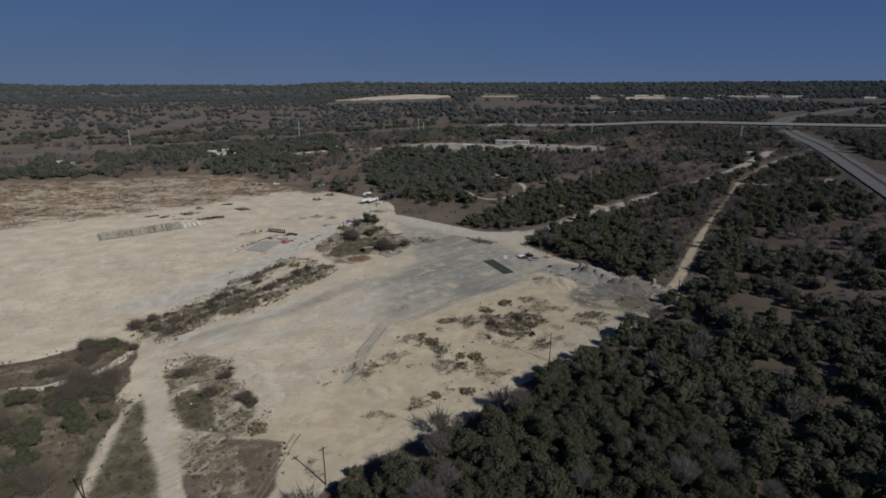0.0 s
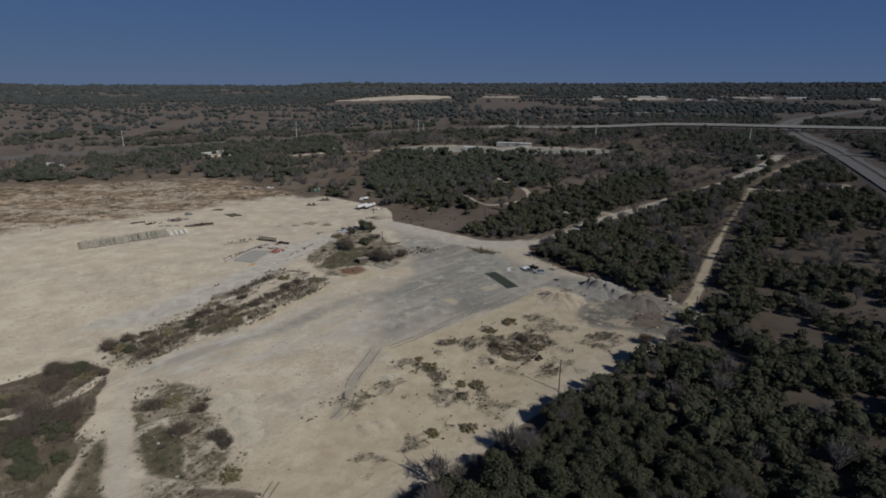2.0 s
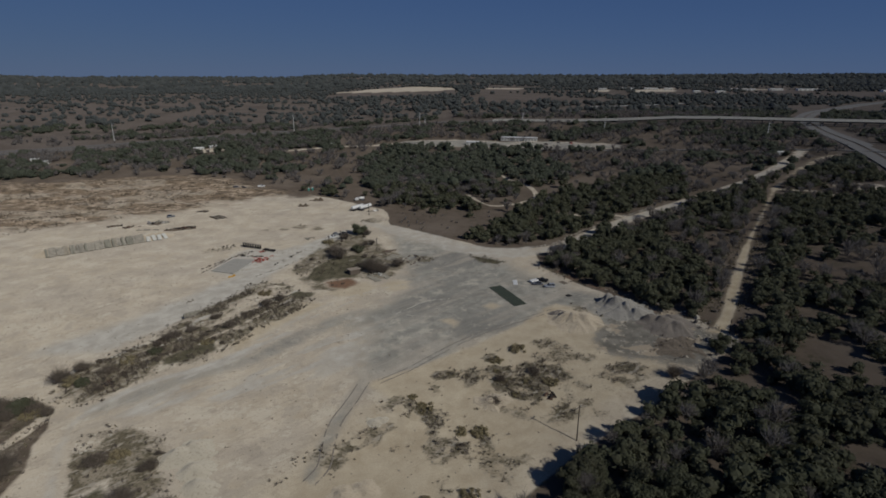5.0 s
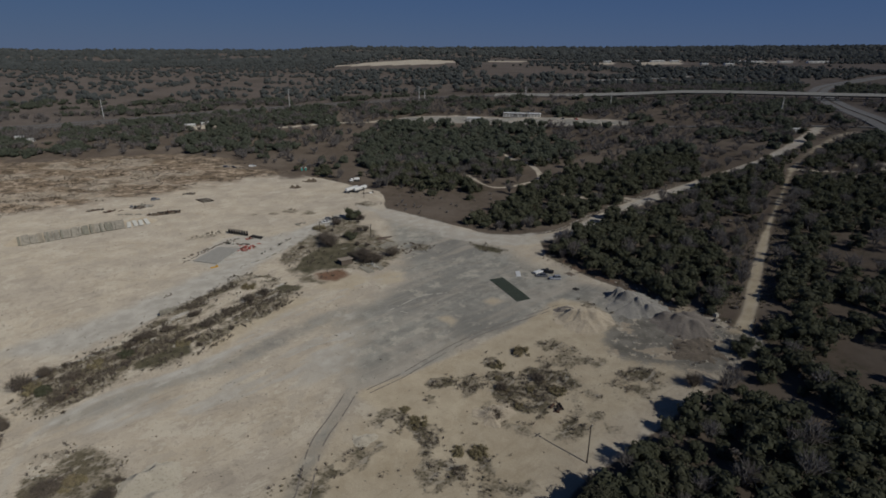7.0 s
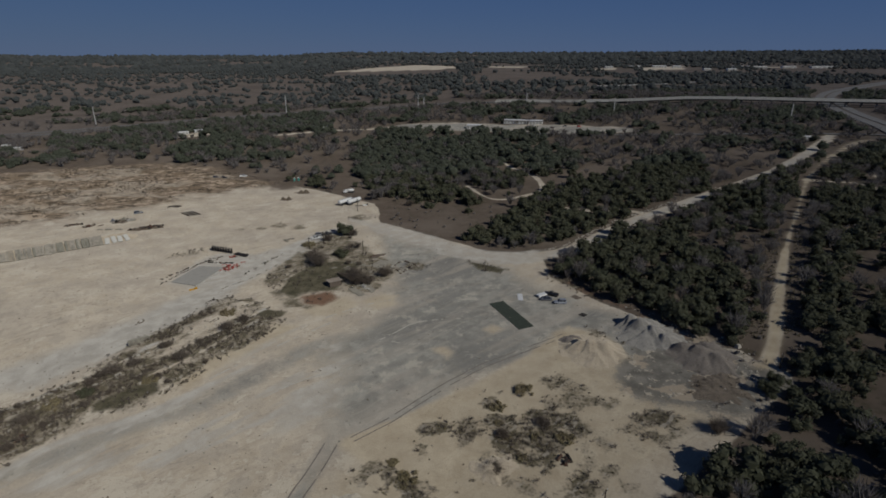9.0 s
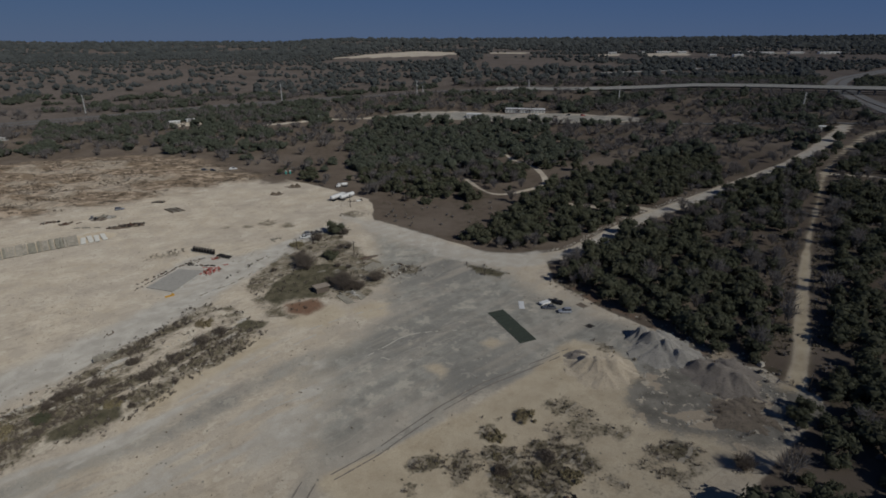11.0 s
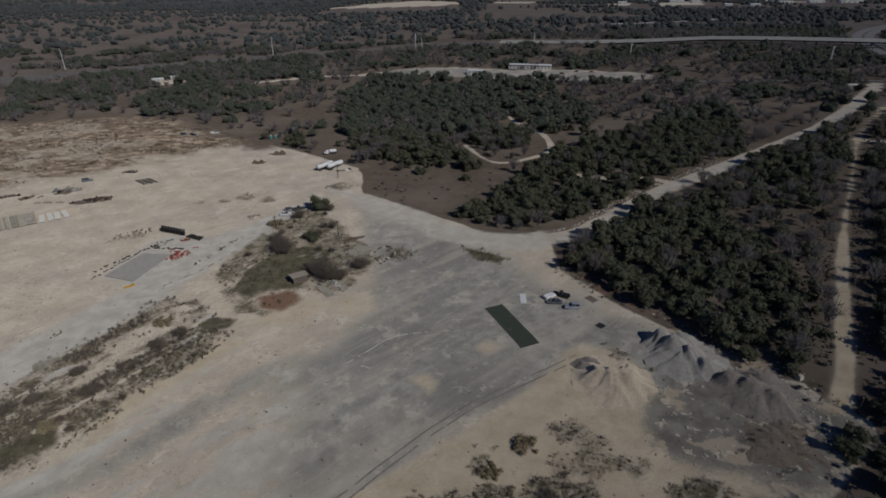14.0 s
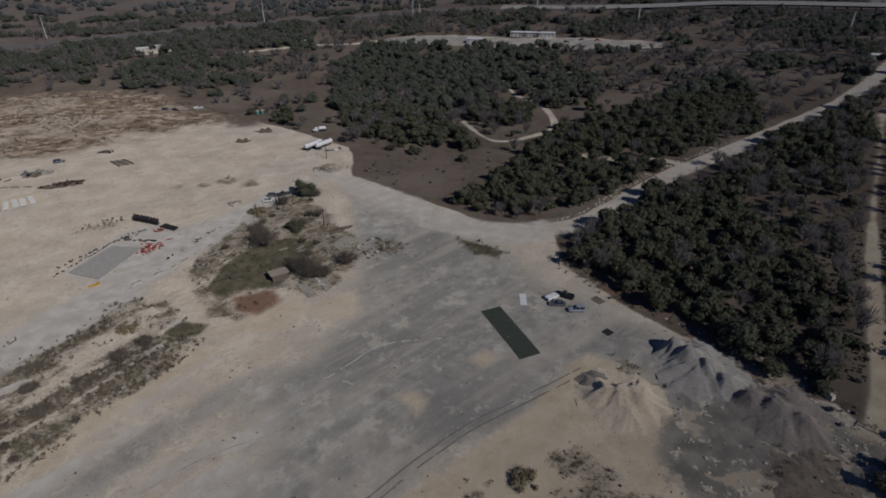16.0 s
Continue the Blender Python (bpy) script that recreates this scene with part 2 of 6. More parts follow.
    ash = n.mix(n.between(mid, 0.3, 0.7), (0.315, 0.296, 0.262), (0.42, 0.397, 0.353))
    ash = n.mix(n.sum("MULTIPLY", n.between(streak, 0.5, 0.68), 0.4), ash, (0.29, 0.268, 0.232))
    bits = n.between(n.sum("ADD", n.noise(0.5, 2), n.sum("MULTIPLY", n.noise(17.0, 4), 0.32)), 0.84, 0.90)
    pale = n.mix(n.sum("MULTIPLY", bits, 0.75), pale, (0.117, 0.099, 0.077))
    grey = n.mix(n.sum("MULTIPLY", bits, 0.6), grey, (0.42, 0.39, 0.347))

    def thread(at, size, wide):
        """Thin wandering lines, the level curve of a noise."""
        v = n.sum("ABSOLUTE", n.sum("SUBTRACT", n.noise(size, 2.0, at=at), 0.5), 0.0)
        return n.between(v, wide, wide * 0.3)

    scrape = n.sum("MULTIPLY", thread(n.stretched(0.03, 0.2, 0.2, 46), 1.0, 0.022), n.between(n.noise(30.0, 2), 0.45, 0.58))
    wheel_marks = n.sum("MULTIPLY", thread(n.stretched(0.035, 0.16, 0.2, 20), 1.0, 0.016), n.between(n.noise(26.0, 2), 0.48, 0.60))
    pale = n.mix(n.sum("MULTIPLY", scrape, 0.35), pale, (0.24, 0.208, 0.168))
    pale = n.mix(n.sum("MULTIPLY", wheel_marks, 0.25), pale, (0.25, 0.222, 0.186))
    grey = n.mix(n.sum("MULTIPLY", scrape, 0.25), grey, (0.41, 0.375, 0.32))

    def edge(name, rag=0.5, soft=0.2):
        v = n.sum("ADD", n.zone(name), n.sum("MULTIPLY", n.sum("SUBTRACT", n.sum("ADD", n.sum("MULTIPLY", mid, 0.6), n.sum("MULTIPLY", fine, 0.4)), 0.5), rag))
        return n.between(v, 0.5 - soft, 0.5 + soft)

    straw = n.mix(n.between(mid, 0.3, 0.7), (0.086, 0.071, 0.061), (0.130, 0.109, 0.093))
    straw = n.mix(n.between(n.noise(60.0, 4), 0.45, 0.65), straw, (0.082, 0.067, 0.056))
    soil = n.mix(edge("straw", 0.7), soil, straw)
    c = n.mix(edge("pale"), soil, pale)
    c = n.mix(n.sum("MULTIPLY", n.zone("tan"), 0.6), c, n.mix(n.between(mid, 0.3, 0.7), (0.33, 0.27, 0.18), (0.45, 0.385, 0.275)))
    c = n.mix(edge("red", 0.9, 0.3), c, red)
    c = n.mix(edge("grey", 1.0, 0.36), c, grey)
    c = n.mix(edge("ash", 0.8, 0.32), c, ash)
    c = n.mix(edge("scrub", 1.3), c, scrub)
    dust = n.mix(n.between(mid, 0.3, 0.7), (0.12, 0.112, 0.096), (0.215, 0.20, 0.171))
    dust = n.mix(n.sum("MULTIPLY", n.between(patch, 0.51, 0.55), 0.85), dust, (0.34, 0.285, 0.215))
    dust = n.mix(n.sum("MULTIPLY", n.between(blot, 0.58, 0.62), 0.75), dust, (0.44, 0.39, 0.312))
    c = n.mix(edge("dark", 1.0), c, dust)
    c = n.mix(edge("grass", 0.9, 0.3), c, n.mix(n.between(weeds, 0.35, 0.65), (0.052, 0.048, 0.030), (0.112, 0.099, 0.066)))
    c = n.mix(edge("rust", 1.2, 0.3), c, rust)
    c = n.mix(0.48, c, n.mix(grit, (0.25, 0.25, 0.25), (0.75, 0.75, 0.75)), "OVERLAY")
    n.done(c, n.sum("ADD", n.sum("MULTIPLY", grit, 0.4), fine), 0.6, 0.12)
    return m


GROUND = ground_mat()


# ---- meshes ----
def mesh(name, verts, faces, material, smooth_faces=False):
    """A mesh from numpy arrays; faces all have the same number of corners."""
    me = bpy.data.meshes.new(name)
    verts, faces = np.asarray(verts, np.float32), np.asarray(faces, np.int32)
    n, k = faces.shape
    me.vertices.add(len(verts))
    me.vertices.foreach_set("co", verts.ravel())
    me.loops.add(n * k)
    me.loops.foreach_set("vertex_index", faces.ravel())
    me.polygons.add(n)
    me.polygons.foreach_set("loop_start", np.arange(n, dtype=np.int32) * k)
    me.polygons.foreach_set("use_smooth", np.full(n, smooth_faces))
    me.update(calc_edges=True)
    me.materials.append(material)
    return me


# ---- ground zones in plan, metres ----
YARD = [(-700, 420), (-406, 476), (-315, 500), (-261, 530), (-161, 497), (-107, 456), (-78, 432), (-36, 402), (-27, 362), (0, 343), (30, 318),
        (56, 312), (56, 285), (72, 262), (84, 248), (90, 238), (98, 229), (108, 226), (112, 213), (94, 198), (68, 177), (52, 164), (34, 145), (22, 128), (3, 111),
        (-12, 97), (-19, 86), (-25, 60), (-33, 60), (-25, 92), (-29, 109), (-45, 110), (-60, 60), (-700, 60)]
GRAVEL = [(-30, 350), (-8, 322), (21, 304), (39, 294), (64, 267), (80, 254), (84, 246), (92, 230), (95, 215), (82, 203), (70, 208), (60, 222),
          (52, 236), (34, 219), (20, 204), (2, 186), (-8, 186), (-14, 198), (-16, 212), (-26, 228), (-14, 244), (-4, 258), (0, 276), (-14, 309)]
GRAVEL_W = [(-140, 205), (-114, 228), (-100, 243), (-86, 270), (-75, 304), (-60, 343), (-42, 358), (-56, 312), (-71, 272), (-80, 243), (-93, 224), (-110, 208)]
SLAB_GREY = [(-103, 274), (-103, 298), (-99, 312), (-81, 313), (-70, 323), (-68, 293), (-76, 271), (-87, 267)]
BERM = [(-117, 195), (-108, 202), (-97, 219), (-90, 234), (-82, 246), (-77, 258), (-73, 263), (-63, 260), (-52, 252), (-44, 247), (-47, 233), (-55, 220), (-62, 207), (-68, 196), (-79, 189), (-88, 181), (-91, 174), (-98, 172), (-107, 176), (-114, 184)]
ISLAND = [(-70, 279), (-64, 301), (-58, 323), (-52, 346), (-40, 342), (-26, 318), (-15, 300), (-6, 293), (-11, 279), (-17, 269), (-27, 265), (-31, 257), (-38, 252), (-45, 255), (-57, 265)]
SCRUB_MID = [(-87, 157), (-80, 160), (-63, 156), (-57, 150), (-52, 139), (-48, 134), (-40, 127), (-36, 121), (-31, 112), (-26, 102), (-24, 60), (-36, 60), (-45, 88), (-57, 107), (-63, 117), (-70, 128), (-78, 141)]
WEED_ALL = [(14, 187), (24, 202), (50, 208), (66, 204), (84, 198), (82, 186), (64, 175), (47, 163), (30, 166), (18, 172)]
BRUSH = [(-260, 130), (-170, 145), (-137, 163), (-131, 172), (-124, 177), (-114, 178), (-107, 173), (-101, 164), (-97, 153), (-89, 139), (-85, 128), (-79, 117), (-77, 106), (-68, 84), (-64, 60), (-260, 60)]
EDGE_E = [(58, 292), (70, 274), (82, 257), (88, 246), (93, 238), (99, 231), (97, 227), (89, 234), (84, 244), (78, 254), (66, 269), (55, 283)]
SLOPE = [(-88, 131), (-86, 119), (-83, 106), (-78, 90), (-70, 60), (-34, 60), (-49, 90), (-59, 106), (-67, 117), (-76, 130)]
TAN = [(-40, 105), (-22, 150), (-6, 176), (20, 196), (36, 217), (52, 236), (64, 246), (78, 232), (84, 214), (112, 214), (92, 194), (50, 158), (20, 124), (-15, 92)]
SOIL_PATCH = [(82, 200), (84, 211), (95, 215), (101, 210), (97, 200), (88, 197)]
NORTH_PATCH = [(-119, 303), (-115, 313), (-104, 316), (-106, 310)]
BAND = [(-98, 168), (-84, 184), (-62, 200), (-44, 238), (-40, 250), (-22, 240), (-14, 214), (-8, 188), (-30, 178), (-62, 164), (-84, 160)]
VERGE = [(100, 226), (108, 228), (113, 222), (108, 214), (102, 208), (100, 216)]
ISLE = [(22, 303), (32, 299), (39, 294), (35, 289), (26, 293)]
ISLAND_GRASS = [(-55, 268), (-55, 283), (-50, 296), (-37, 304), (-26, 300), (-29, 283), (-30, 273), (-34, 267), (-42, 266), (-47, 262)]
TUFTS = [(-101, 347, 4), (-91, 349, 4), (-82, 355, 5), (-55, 402, 6), (-40, 372, 7), (-2, 296, 6), (-70, 352, 5)]
DUST = [(66, 214), (72, 228), (76, 244), (84, 250), (98, 236), (108, 224), (112, 210), (104, 202), (92, 196), (78, 196), (68, 203)]
RED = [(-480, 470), (-315, 500), (-261, 528), (-160, 496), (-104, 456), (-130, 436), (-160, 408), (-185, 385), (-215, 350), (-260, 315), (-300, 290), (-420, 300)]
CLEARING = [(-36, 400), (8, 404), (24, 397), (40, 406), (54, 384), (32, 340), (26, 322), (0, 342), (-28, 364)]
FAR_PALE = [(-440, 2080), (-356, 2140), (-252, 2190), (-140, 2170), (-28, 2040), (-8, 1820), (-72, 1790), (-132, 1840), (-227, 1920), (-330, 1990)]
FAR_PALE_E = [(420, 1854), (503, 1941), (461, 1784), (399, 1743)]
FAR_PALE_EE = [(553, 1861), (653, 1990), (750, 2030), (652, 1777), (533, 1741)]
FAR_PALES = [FAR_PALE, FAR_PALE_E, FAR_PALE_EE, [(104, 2020), (226, 2025), (200, 1940), (92, 1935)], [(921, 1948), (1096, 1930), (1030, 1872), (875, 1886)]]
LANE_E = curved([(236, 420), (257, 408), (263, 393), (270, 378), (285, 368), (305, 358), (340, 345)])
PALE_E = [(276, 424), (300, 423), (322, 410), (312, 399), (286, 404)]
FAR_RED = [(-300, 2380), (-40, 2400), (90, 2100), (10, 2010), (-120, 2200)]
STRIP = [(-75, 705), (-55, 722), (8, 716), (64, 690), (120, 680), (190, 645), (202, 621), (150, 622), (80, 640), (-49, 690)]
LOT = [(-301, 666), (-305, 686), (-286, 700), (-268, 692), (-266, 674)]
STRIP_W = curved([(-200, 668), (-165, 684), (-132, 698), (-100, 700), (-60, 706)])
ROAD_NE = curved([(-44, 368), (-29, 355), (-5, 336), (16, 317), (35, 308), (54, 310), (75, 321), (111, 356), (168, 398), (243, 458), (309, 528), (335, 560)])
TRACK = curved([(100, 203), (114, 221), (126, 241), (145, 275), (167, 312), (200, 363), (244, 430), (288, 480), (326, 517), (346, 531)])
PERIM = curved([(112, 212), (95, 196), (55, 164), (33, 142), (20, 127), (3, 113), (-12, 99), (-22, 85), (-30, 60), (-42, -40), (-60, -180)])
ROAD_W = curved([(40, -180), (10, -40), (-22, 40), (-38, 70), (-49, 90), (-60, 107), (-67, 118), (-74, 129), (-82, 142), (-88, 153), (-92, 165), (-84, 182), (-66, 192), (-46, 214)])
GULLY = curved([(-64, 70), (-72, 98), (-76, 109), (-79, 121), (-81, 132), (-87, 144), (-94, 156), (-99, 166)])
TRAIL = curved([(22, 446), (31, 422), (41, 409), (58, 415), (72, 431), (71, 464), (66, 478), (56, 500), (52, 520), (50, 540)])
DRIVE = curved([(122, 366), (112, 374), (96, 376), (80, 384)])
HIGHWAY = curved([(-1400, 120), (-900, 380), (-545, 640), (-430, 732), (-310, 832), (-190, 885), (-60, 898), (70, 893), (170, 868), (270, 835), (365, 800), (470, 765), (640, 715), (1000, 600)])
FREEWAY = curved([(250, 200), (292, 300), (342, 430), (376, 520), (418, 640), (450, 725), (492, 820), (522, 880), (590, 970), (686, 1062), (836, 1192), (1000, 1300)])


BERM_DARK = [[(-103, 179), (-101, 192), (-93, 200), (-86, 204), (-76, 215), (-73, 222), (-64, 234), (-57, 246), (-47, 244), (-52, 232), (-64, 220), (-72, 211), (-76, 203), (-83, 196), (-85, 185), (-89, 178), (-95, 174)],
             [(-89, 229), (-85, 236), (-81, 243), (-75, 254), (-75, 261), (-70, 247), (-74, 236), (-79, 228), (-84, 222)], [(-116, 190), (-109, 197), (-100, 205), (-91, 213), (-86, 222), (-84, 219), (-90, 207), (-98, 199), (-108, 190)]]
BERM_PALE = [[(-79, 234), (-75, 242), (-70, 247), (-71, 255), (-64, 258), (-60, 254), (-64, 247), (-69, 240), (-73, 231)], [(-77, 219), (-72, 238), (-66, 246), (-61, 244), (-69, 232), (-73, 221)]]
BERM_GRASS = [[(-69, 129), (-66, 136), (-53, 126), (-47, 111), (-59, 113)], [(-56, 244), (-54, 252), (-45, 251), (-45, 246), (-51, 242)], [(-85, 196), (-78, 203), (-70, 208), (-66, 201), (-75, 194), (-82, 191)]]
RUBBLE_LINES = [[(-71, 224), (-66, 230), (-60, 238), (-55, 245), (-54, 252)], [(-116, 188), (-110, 197), (-100, 205), (-91, 211), (-86, 219), (-82, 227)], [(-73, 209), (-64, 220), (-58, 230), (-53, 241)]]
BERM_LINES = [[(-82, 178), (-74, 183), (-69, 189), (-63, 196), (-57, 202)], [(-74, 210), (-68, 216), (-62, 223), (-55, 231), (-50, 238)], [(-66, 201), (-60, 209), (-52, 219), (-45, 228)]]
WEED_DARK = [[(8, 188), (16, 190), (24, 194), (33, 196), (43, 197), (49, 195), (52, 189), (48, 184), (46, 181), (37, 176), (31, 178), (27, 184), (21, 184), (14, 185)], [(1, 171), (4, 175), (8, 172), (15, 168), (15, 163), (11, 160), (5, 165), (2, 167)],
             [(12, 155), (16, 158), (20, 156), (22, 150), (20, 147), (17, 150)], [(20, 161), (25, 159), (26, 156), (23, 155)], [(44, 176), (49, 175), (50, 171), (47, 169), (44, 173)], [(-2, 156), (2, 154), (5, 151), (4, 150), (-1, 153)], [(24, 199), (30, 203), (33, 200), (27, 194)]]
WEED_THIN = [[(59, 193), (72, 197), (78, 195), (72, 187), (64, 181), (59, 187)], [(33, 183), (48, 187), (47, 181), (38, 170), (35, 172)], [(22, 170), (24, 177), (27, 180), (30, 179), (32, 173)], [(-8, 124), (7, 136), (13, 131), (2, 119), (-6, 113)]]
APRON = [(50, 239), (56, 243), (63, 240), (70, 235), (71, 228), (68, 221), (60, 216), (56, 208), (48, 201), (23, 200), (30, 208), (40, 222)]
SAND_RISE = [(56, 243), (50, 235), (40, 223.5), (30, 214.5), (22, 207.5), (12, 199.5), (3, 192), (-6, 186), (-13, 181), (0, 172), (30, 160), (60, 175), (85, 195), (76, 212), (70, 232)]
SAND_PATCHES = [[(-40, 251), (-36, 260), (-26, 264), (-21, 258), (-24, 248), (-35, 247)], [(-19, 260), (-13, 267), (-6, 266), (-7, 257), (-13, 254)], [(9, 226), (14, 228), (17, 224), (15, 219), (12, 223)], [(80, 210), (85, 213), (86, 209), (83, 206), (80, 207)],
                [(64, 206), (69, 210), (72, 206), (70, 202), (64, 202)], [(26, 239), (30, 243), (34, 240), (30, 236)], [(-60, 201), (-58, 209), (-53, 217), (-46, 226), (-37, 240), (-46, 242), (-54, 231), (-61, 219), (-65, 208)]]
GREY_BAND = [(-95, 172), (-64, 197), (-55, 201), (-48, 209), (-38, 221), (-27, 234), (-15, 248), (-4, 256), (4, 268), (-4, 253), (-15, 237), (-26, 223), (-36, 210), (-44, 197), (-62, 182), (-90, 166)]
BRUSH_STRIP = curved([(-160, 128), (-140, 133), (-125, 137), (-117, 138), (-112, 144), (-106, 149), (-104, 158), (-104, 170)])


def streaks(x, y):
    """Long narrow patches that run with the berm."""
    u, v = x * 0.669 + y * 0.743, -x * 0.743 + y * 0.669
    return smooth(0.42, 0.60, N2.fbm(u * 0.22, v, 3.2, 4))


def berm_cover(x, y):
    """How much of the bank is under scrub: dark strips that run with it, bare pale soil between."""
    rag = (N3.fbm(x, y, 4, 3) - 0.5) * 5
    w = 0.50 + 0.26 * streaks(x, y)
    for ring in BERM_DARK:
        w = np.maximum(w, smooth(-1.2, 1.6, inside(x, y, ring) + rag * 0.7) * (0.80 + 0.20 * streaks(x, y)))
    for ring in BERM_PALE:
        w = w * (1 - 0.40 * smooth(-1, 1.5, inside(x, y, ring) + rag * 0.6))
    for line in BERM_LINES:
        w = np.maximum(w, 0.85 * smooth(1.7, 0.5, line_far(x, y, line)[0] + rag * 0.35))
    for line in RUBBLE_LINES:
        w = w * (1 - 0.75 * smooth(1.1, 0.3, line_far(x, y, line)[0] + rag * 0.35))
    return w


def weed_cover(x, y):
    """Scrub on the sandy rise."""
    rag = (N3.fbm(x, y, 5, 4) - 0.5) * 9
    w = np.zeros(np.shape(x))
    for ring in WEED_DARK:
        w = np.maximum(w, smooth(-2, 2, inside(x, y, ring) + rag) * (0.48 + 0.52 * smooth(0.40, 0.55, N1.fbm(x, y, 3.5, 3))))
    for ring in WEED_THIN:
        w = np.maximum(w, smooth(-2, 3, inside(x, y, ring) + rag) * 0.72 * smooth(0.42, 0.60, N2.fbm(x * 0.5, y, 2.6, 3)))
    return w


def relief(x, y):
    humps = 1.7 * smooth(0, 30, inside(x, y, RED)) * smooth(0.45, 0.66, N2.fbm(x * 0.6, y, 11, 4))
    return humps + 0.5 * (N1.fbm(x, y, 14, 4) - 0.5) * smooth(1200, 500, np.hypot(x, y))


def surface(x, y):
    berm = smooth(-2, 7, inside(x, y, BERM)) * (0.7 + 1.2 * N2.fbm(x, y, 7, 3))
    return land(x, y) + relief(x, y) + berm


def top(x, y):
    """Height of the ground at a place."""
    return float(surface(np.array([float(x)]), np.array([float(y)]))[0])


def spread(lo, hi, step, end_lo, end_hi, grow_lo, grow_hi):
    mid = list(np.arange(lo, hi + step / 2, step))
    d, v = step, hi
    while v < end_hi:
        d *= grow_hi
        v += d
        mid.append(min(v, end_hi))
    d, v = step, lo
    while v > end_lo:
        d *= grow_lo
        v -= d
        mid.insert(0, max(v, end_lo))
    return np.array(mid)


def build_ground():
    xs, ys = spread(-300, 205, 1.3, -4800, 4800, 1.055, 1.055), spread(78, 535, 1.3, -2500, 4850, 1.15, 1.04)
    gx, gy = np.meshgrid(xs, ys)
    x, y = gx.ravel(), gy.ravel()
    w, h = len(xs), len(ys)
    i = (np.arange(h - 1)[:, None] * w + np.arange(w - 1)[None]).ravel()
    me = mesh("ground", np.stack([x, y, surface(x, y)], 1), np.stack([i, i + 1, i + w + 1, i + w], 1), GROUND, True)
    rag = (N2.fbm(x, y, 16, 4) - 0.5) * 9
    near = lambda line, half: smooth(half + 2.2, half - 1.6, line_far(x, y, line)[0] + rag * 0.3)
    pale = smooth(-2, 2, inside(x, y, YARD) + rag * 0.5)
    pale = pale * (1 - smooth(-2, 2, inside(x, y, BRUSH) + rag * 0.6))
    for line, half in ((PERIM, 3.2), (ROAD_W, 2.5), (GULLY, 0.9), (BRUSH_STRIP, 2.0), (ROAD_NE, 4.4), (TRACK, 1.8 - 1.5 * smooth(270, 350, y) + 1.2 * smooth(460, 500, y)), (TRAIL, 1.3), (DRIVE, 2.0), (STRIP_W, 4.0), (LANE_E, 1.6)):
        pale = np.maximum(pale, near(line, half))
    for ring in (*FAR_PALES, STRIP, LOT, PALE_E):
        pale = np.maximum(pale, smooth(-6, 6, inside(x, y, ring) + rag * 1.5 + (4 if ring in FAR_PALES else 0)))
    wander = (N3.fbm(x, y, 40, 4) - 0.5) * 26
    grey = smooth(-16, 12, inside(x, y, GRAVEL) + rag * 0.9 + wander) * 0.95
    ash = smooth(-8, 6, inside(x, y, GRAVEL_W) + rag * 0.9) * 0.85
    ash = np.maximum(ash, 0.7 * smooth(-4, 5, inside(x, y, SLAB_GREY) + rag))
    ash = np.maximum(ash, 0.62 * smooth(-4, 8, inside(x, y, BAND) + rag) * smooth(0.45, 0.62, N1.fbm(x * 0.12 + y * 0.13, (y * 0.669 - x * 0.743) * 1.0, 4.5, 3)))
    ash = np.maximum(ash, np.maximum(near(ROAD_NE, 3.4) * 0.56, near(ROAD_NE, 8.0) * 0.6 * smooth(70, 50, x) * smooth(-45, -20, x)))
    ash = np.maximum(ash, near(ROAD_W, 1.8) * (0.5 + 0.25 * smooth(150, 180, y)))
    grey = np.maximum(grey, 0.62 * smooth(-5, 5, inside(x, y, GREY_BAND) + rag * 0.8))
    sand = np.maximum(smooth(-3, 5, inside(x, y, APRON) + rag * 0.5), smooth(-1, 1.6, inside(x, y, SAND_RISE) + rag * 0.22))
    for ring in SAND_PATCHES:
        sand = np.maximum(sand, smooth(-2.5, 2.5, inside(x, y, ring) + rag * 0.5) * 0.9)
    grey = grey * (1 - 0.9 * sand)
    for line in RUBBLE_LINES:
        ash = np.maximum(ash, smooth(1.6, 0.6, line_far(x, y, line)[0] + rag * 0.15) * smooth(0.40, 0.52, N1.fbm(x, y, 5, 3)))
    grey = np.maximum(grey, smooth(0, 6, inside(x, y, STRIP)) * 0.95)
    grey = np.maximum(grey, near([(-6, 194), (-13, 182), (-17, 157), (-18, 140)], 2.4) * 0.6)
    scrub = np.zeros_like(x)
    for ring, much in ((BERM, berm_cover(x, y)), (ISLAND, 0.52 + 0.36 * smooth(0.36, 0.54, N3.fbm(x, y, 7, 4))), (SCRUB_MID, 0.45 + 0.36 * smooth(0.40, 0.56, N1.fbm(x, y, 9, 4))), (ISLE, 0.85), (NORTH_PATCH, 0.5), (SOIL_PATCH, 0.66), (BRUSH, 0.48), (VERGE, 0.45), (EDGE_E, 0.56), (SLOPE, 0.66)):
        scrub = np.maximum(scrub, smooth(-3, 4, inside(x, y, ring) + rag * 1.1) * much)
    scrub = np.maximum(scrub, weed_cover(x, y))
    for cx, cy, r in TUFTS:
        scrub = np.maximum(scrub, smooth(r + 2, r - 3, np.hypot(x - cx, y - cy) + rag * 0.8) * 0.60)
    fade = smooth(-70, -125, x) * smooth(390, 430, y) * smooth(640, 600, y)
    pale = pale * (1 - fade * (1 - smooth(2, 30, inside(x, y, YARD) + rag * 2.2)))
    scrub = np.maximum(scrub, near(ROAD_W, 10) * smooth(150, 120, y) * 0.46)
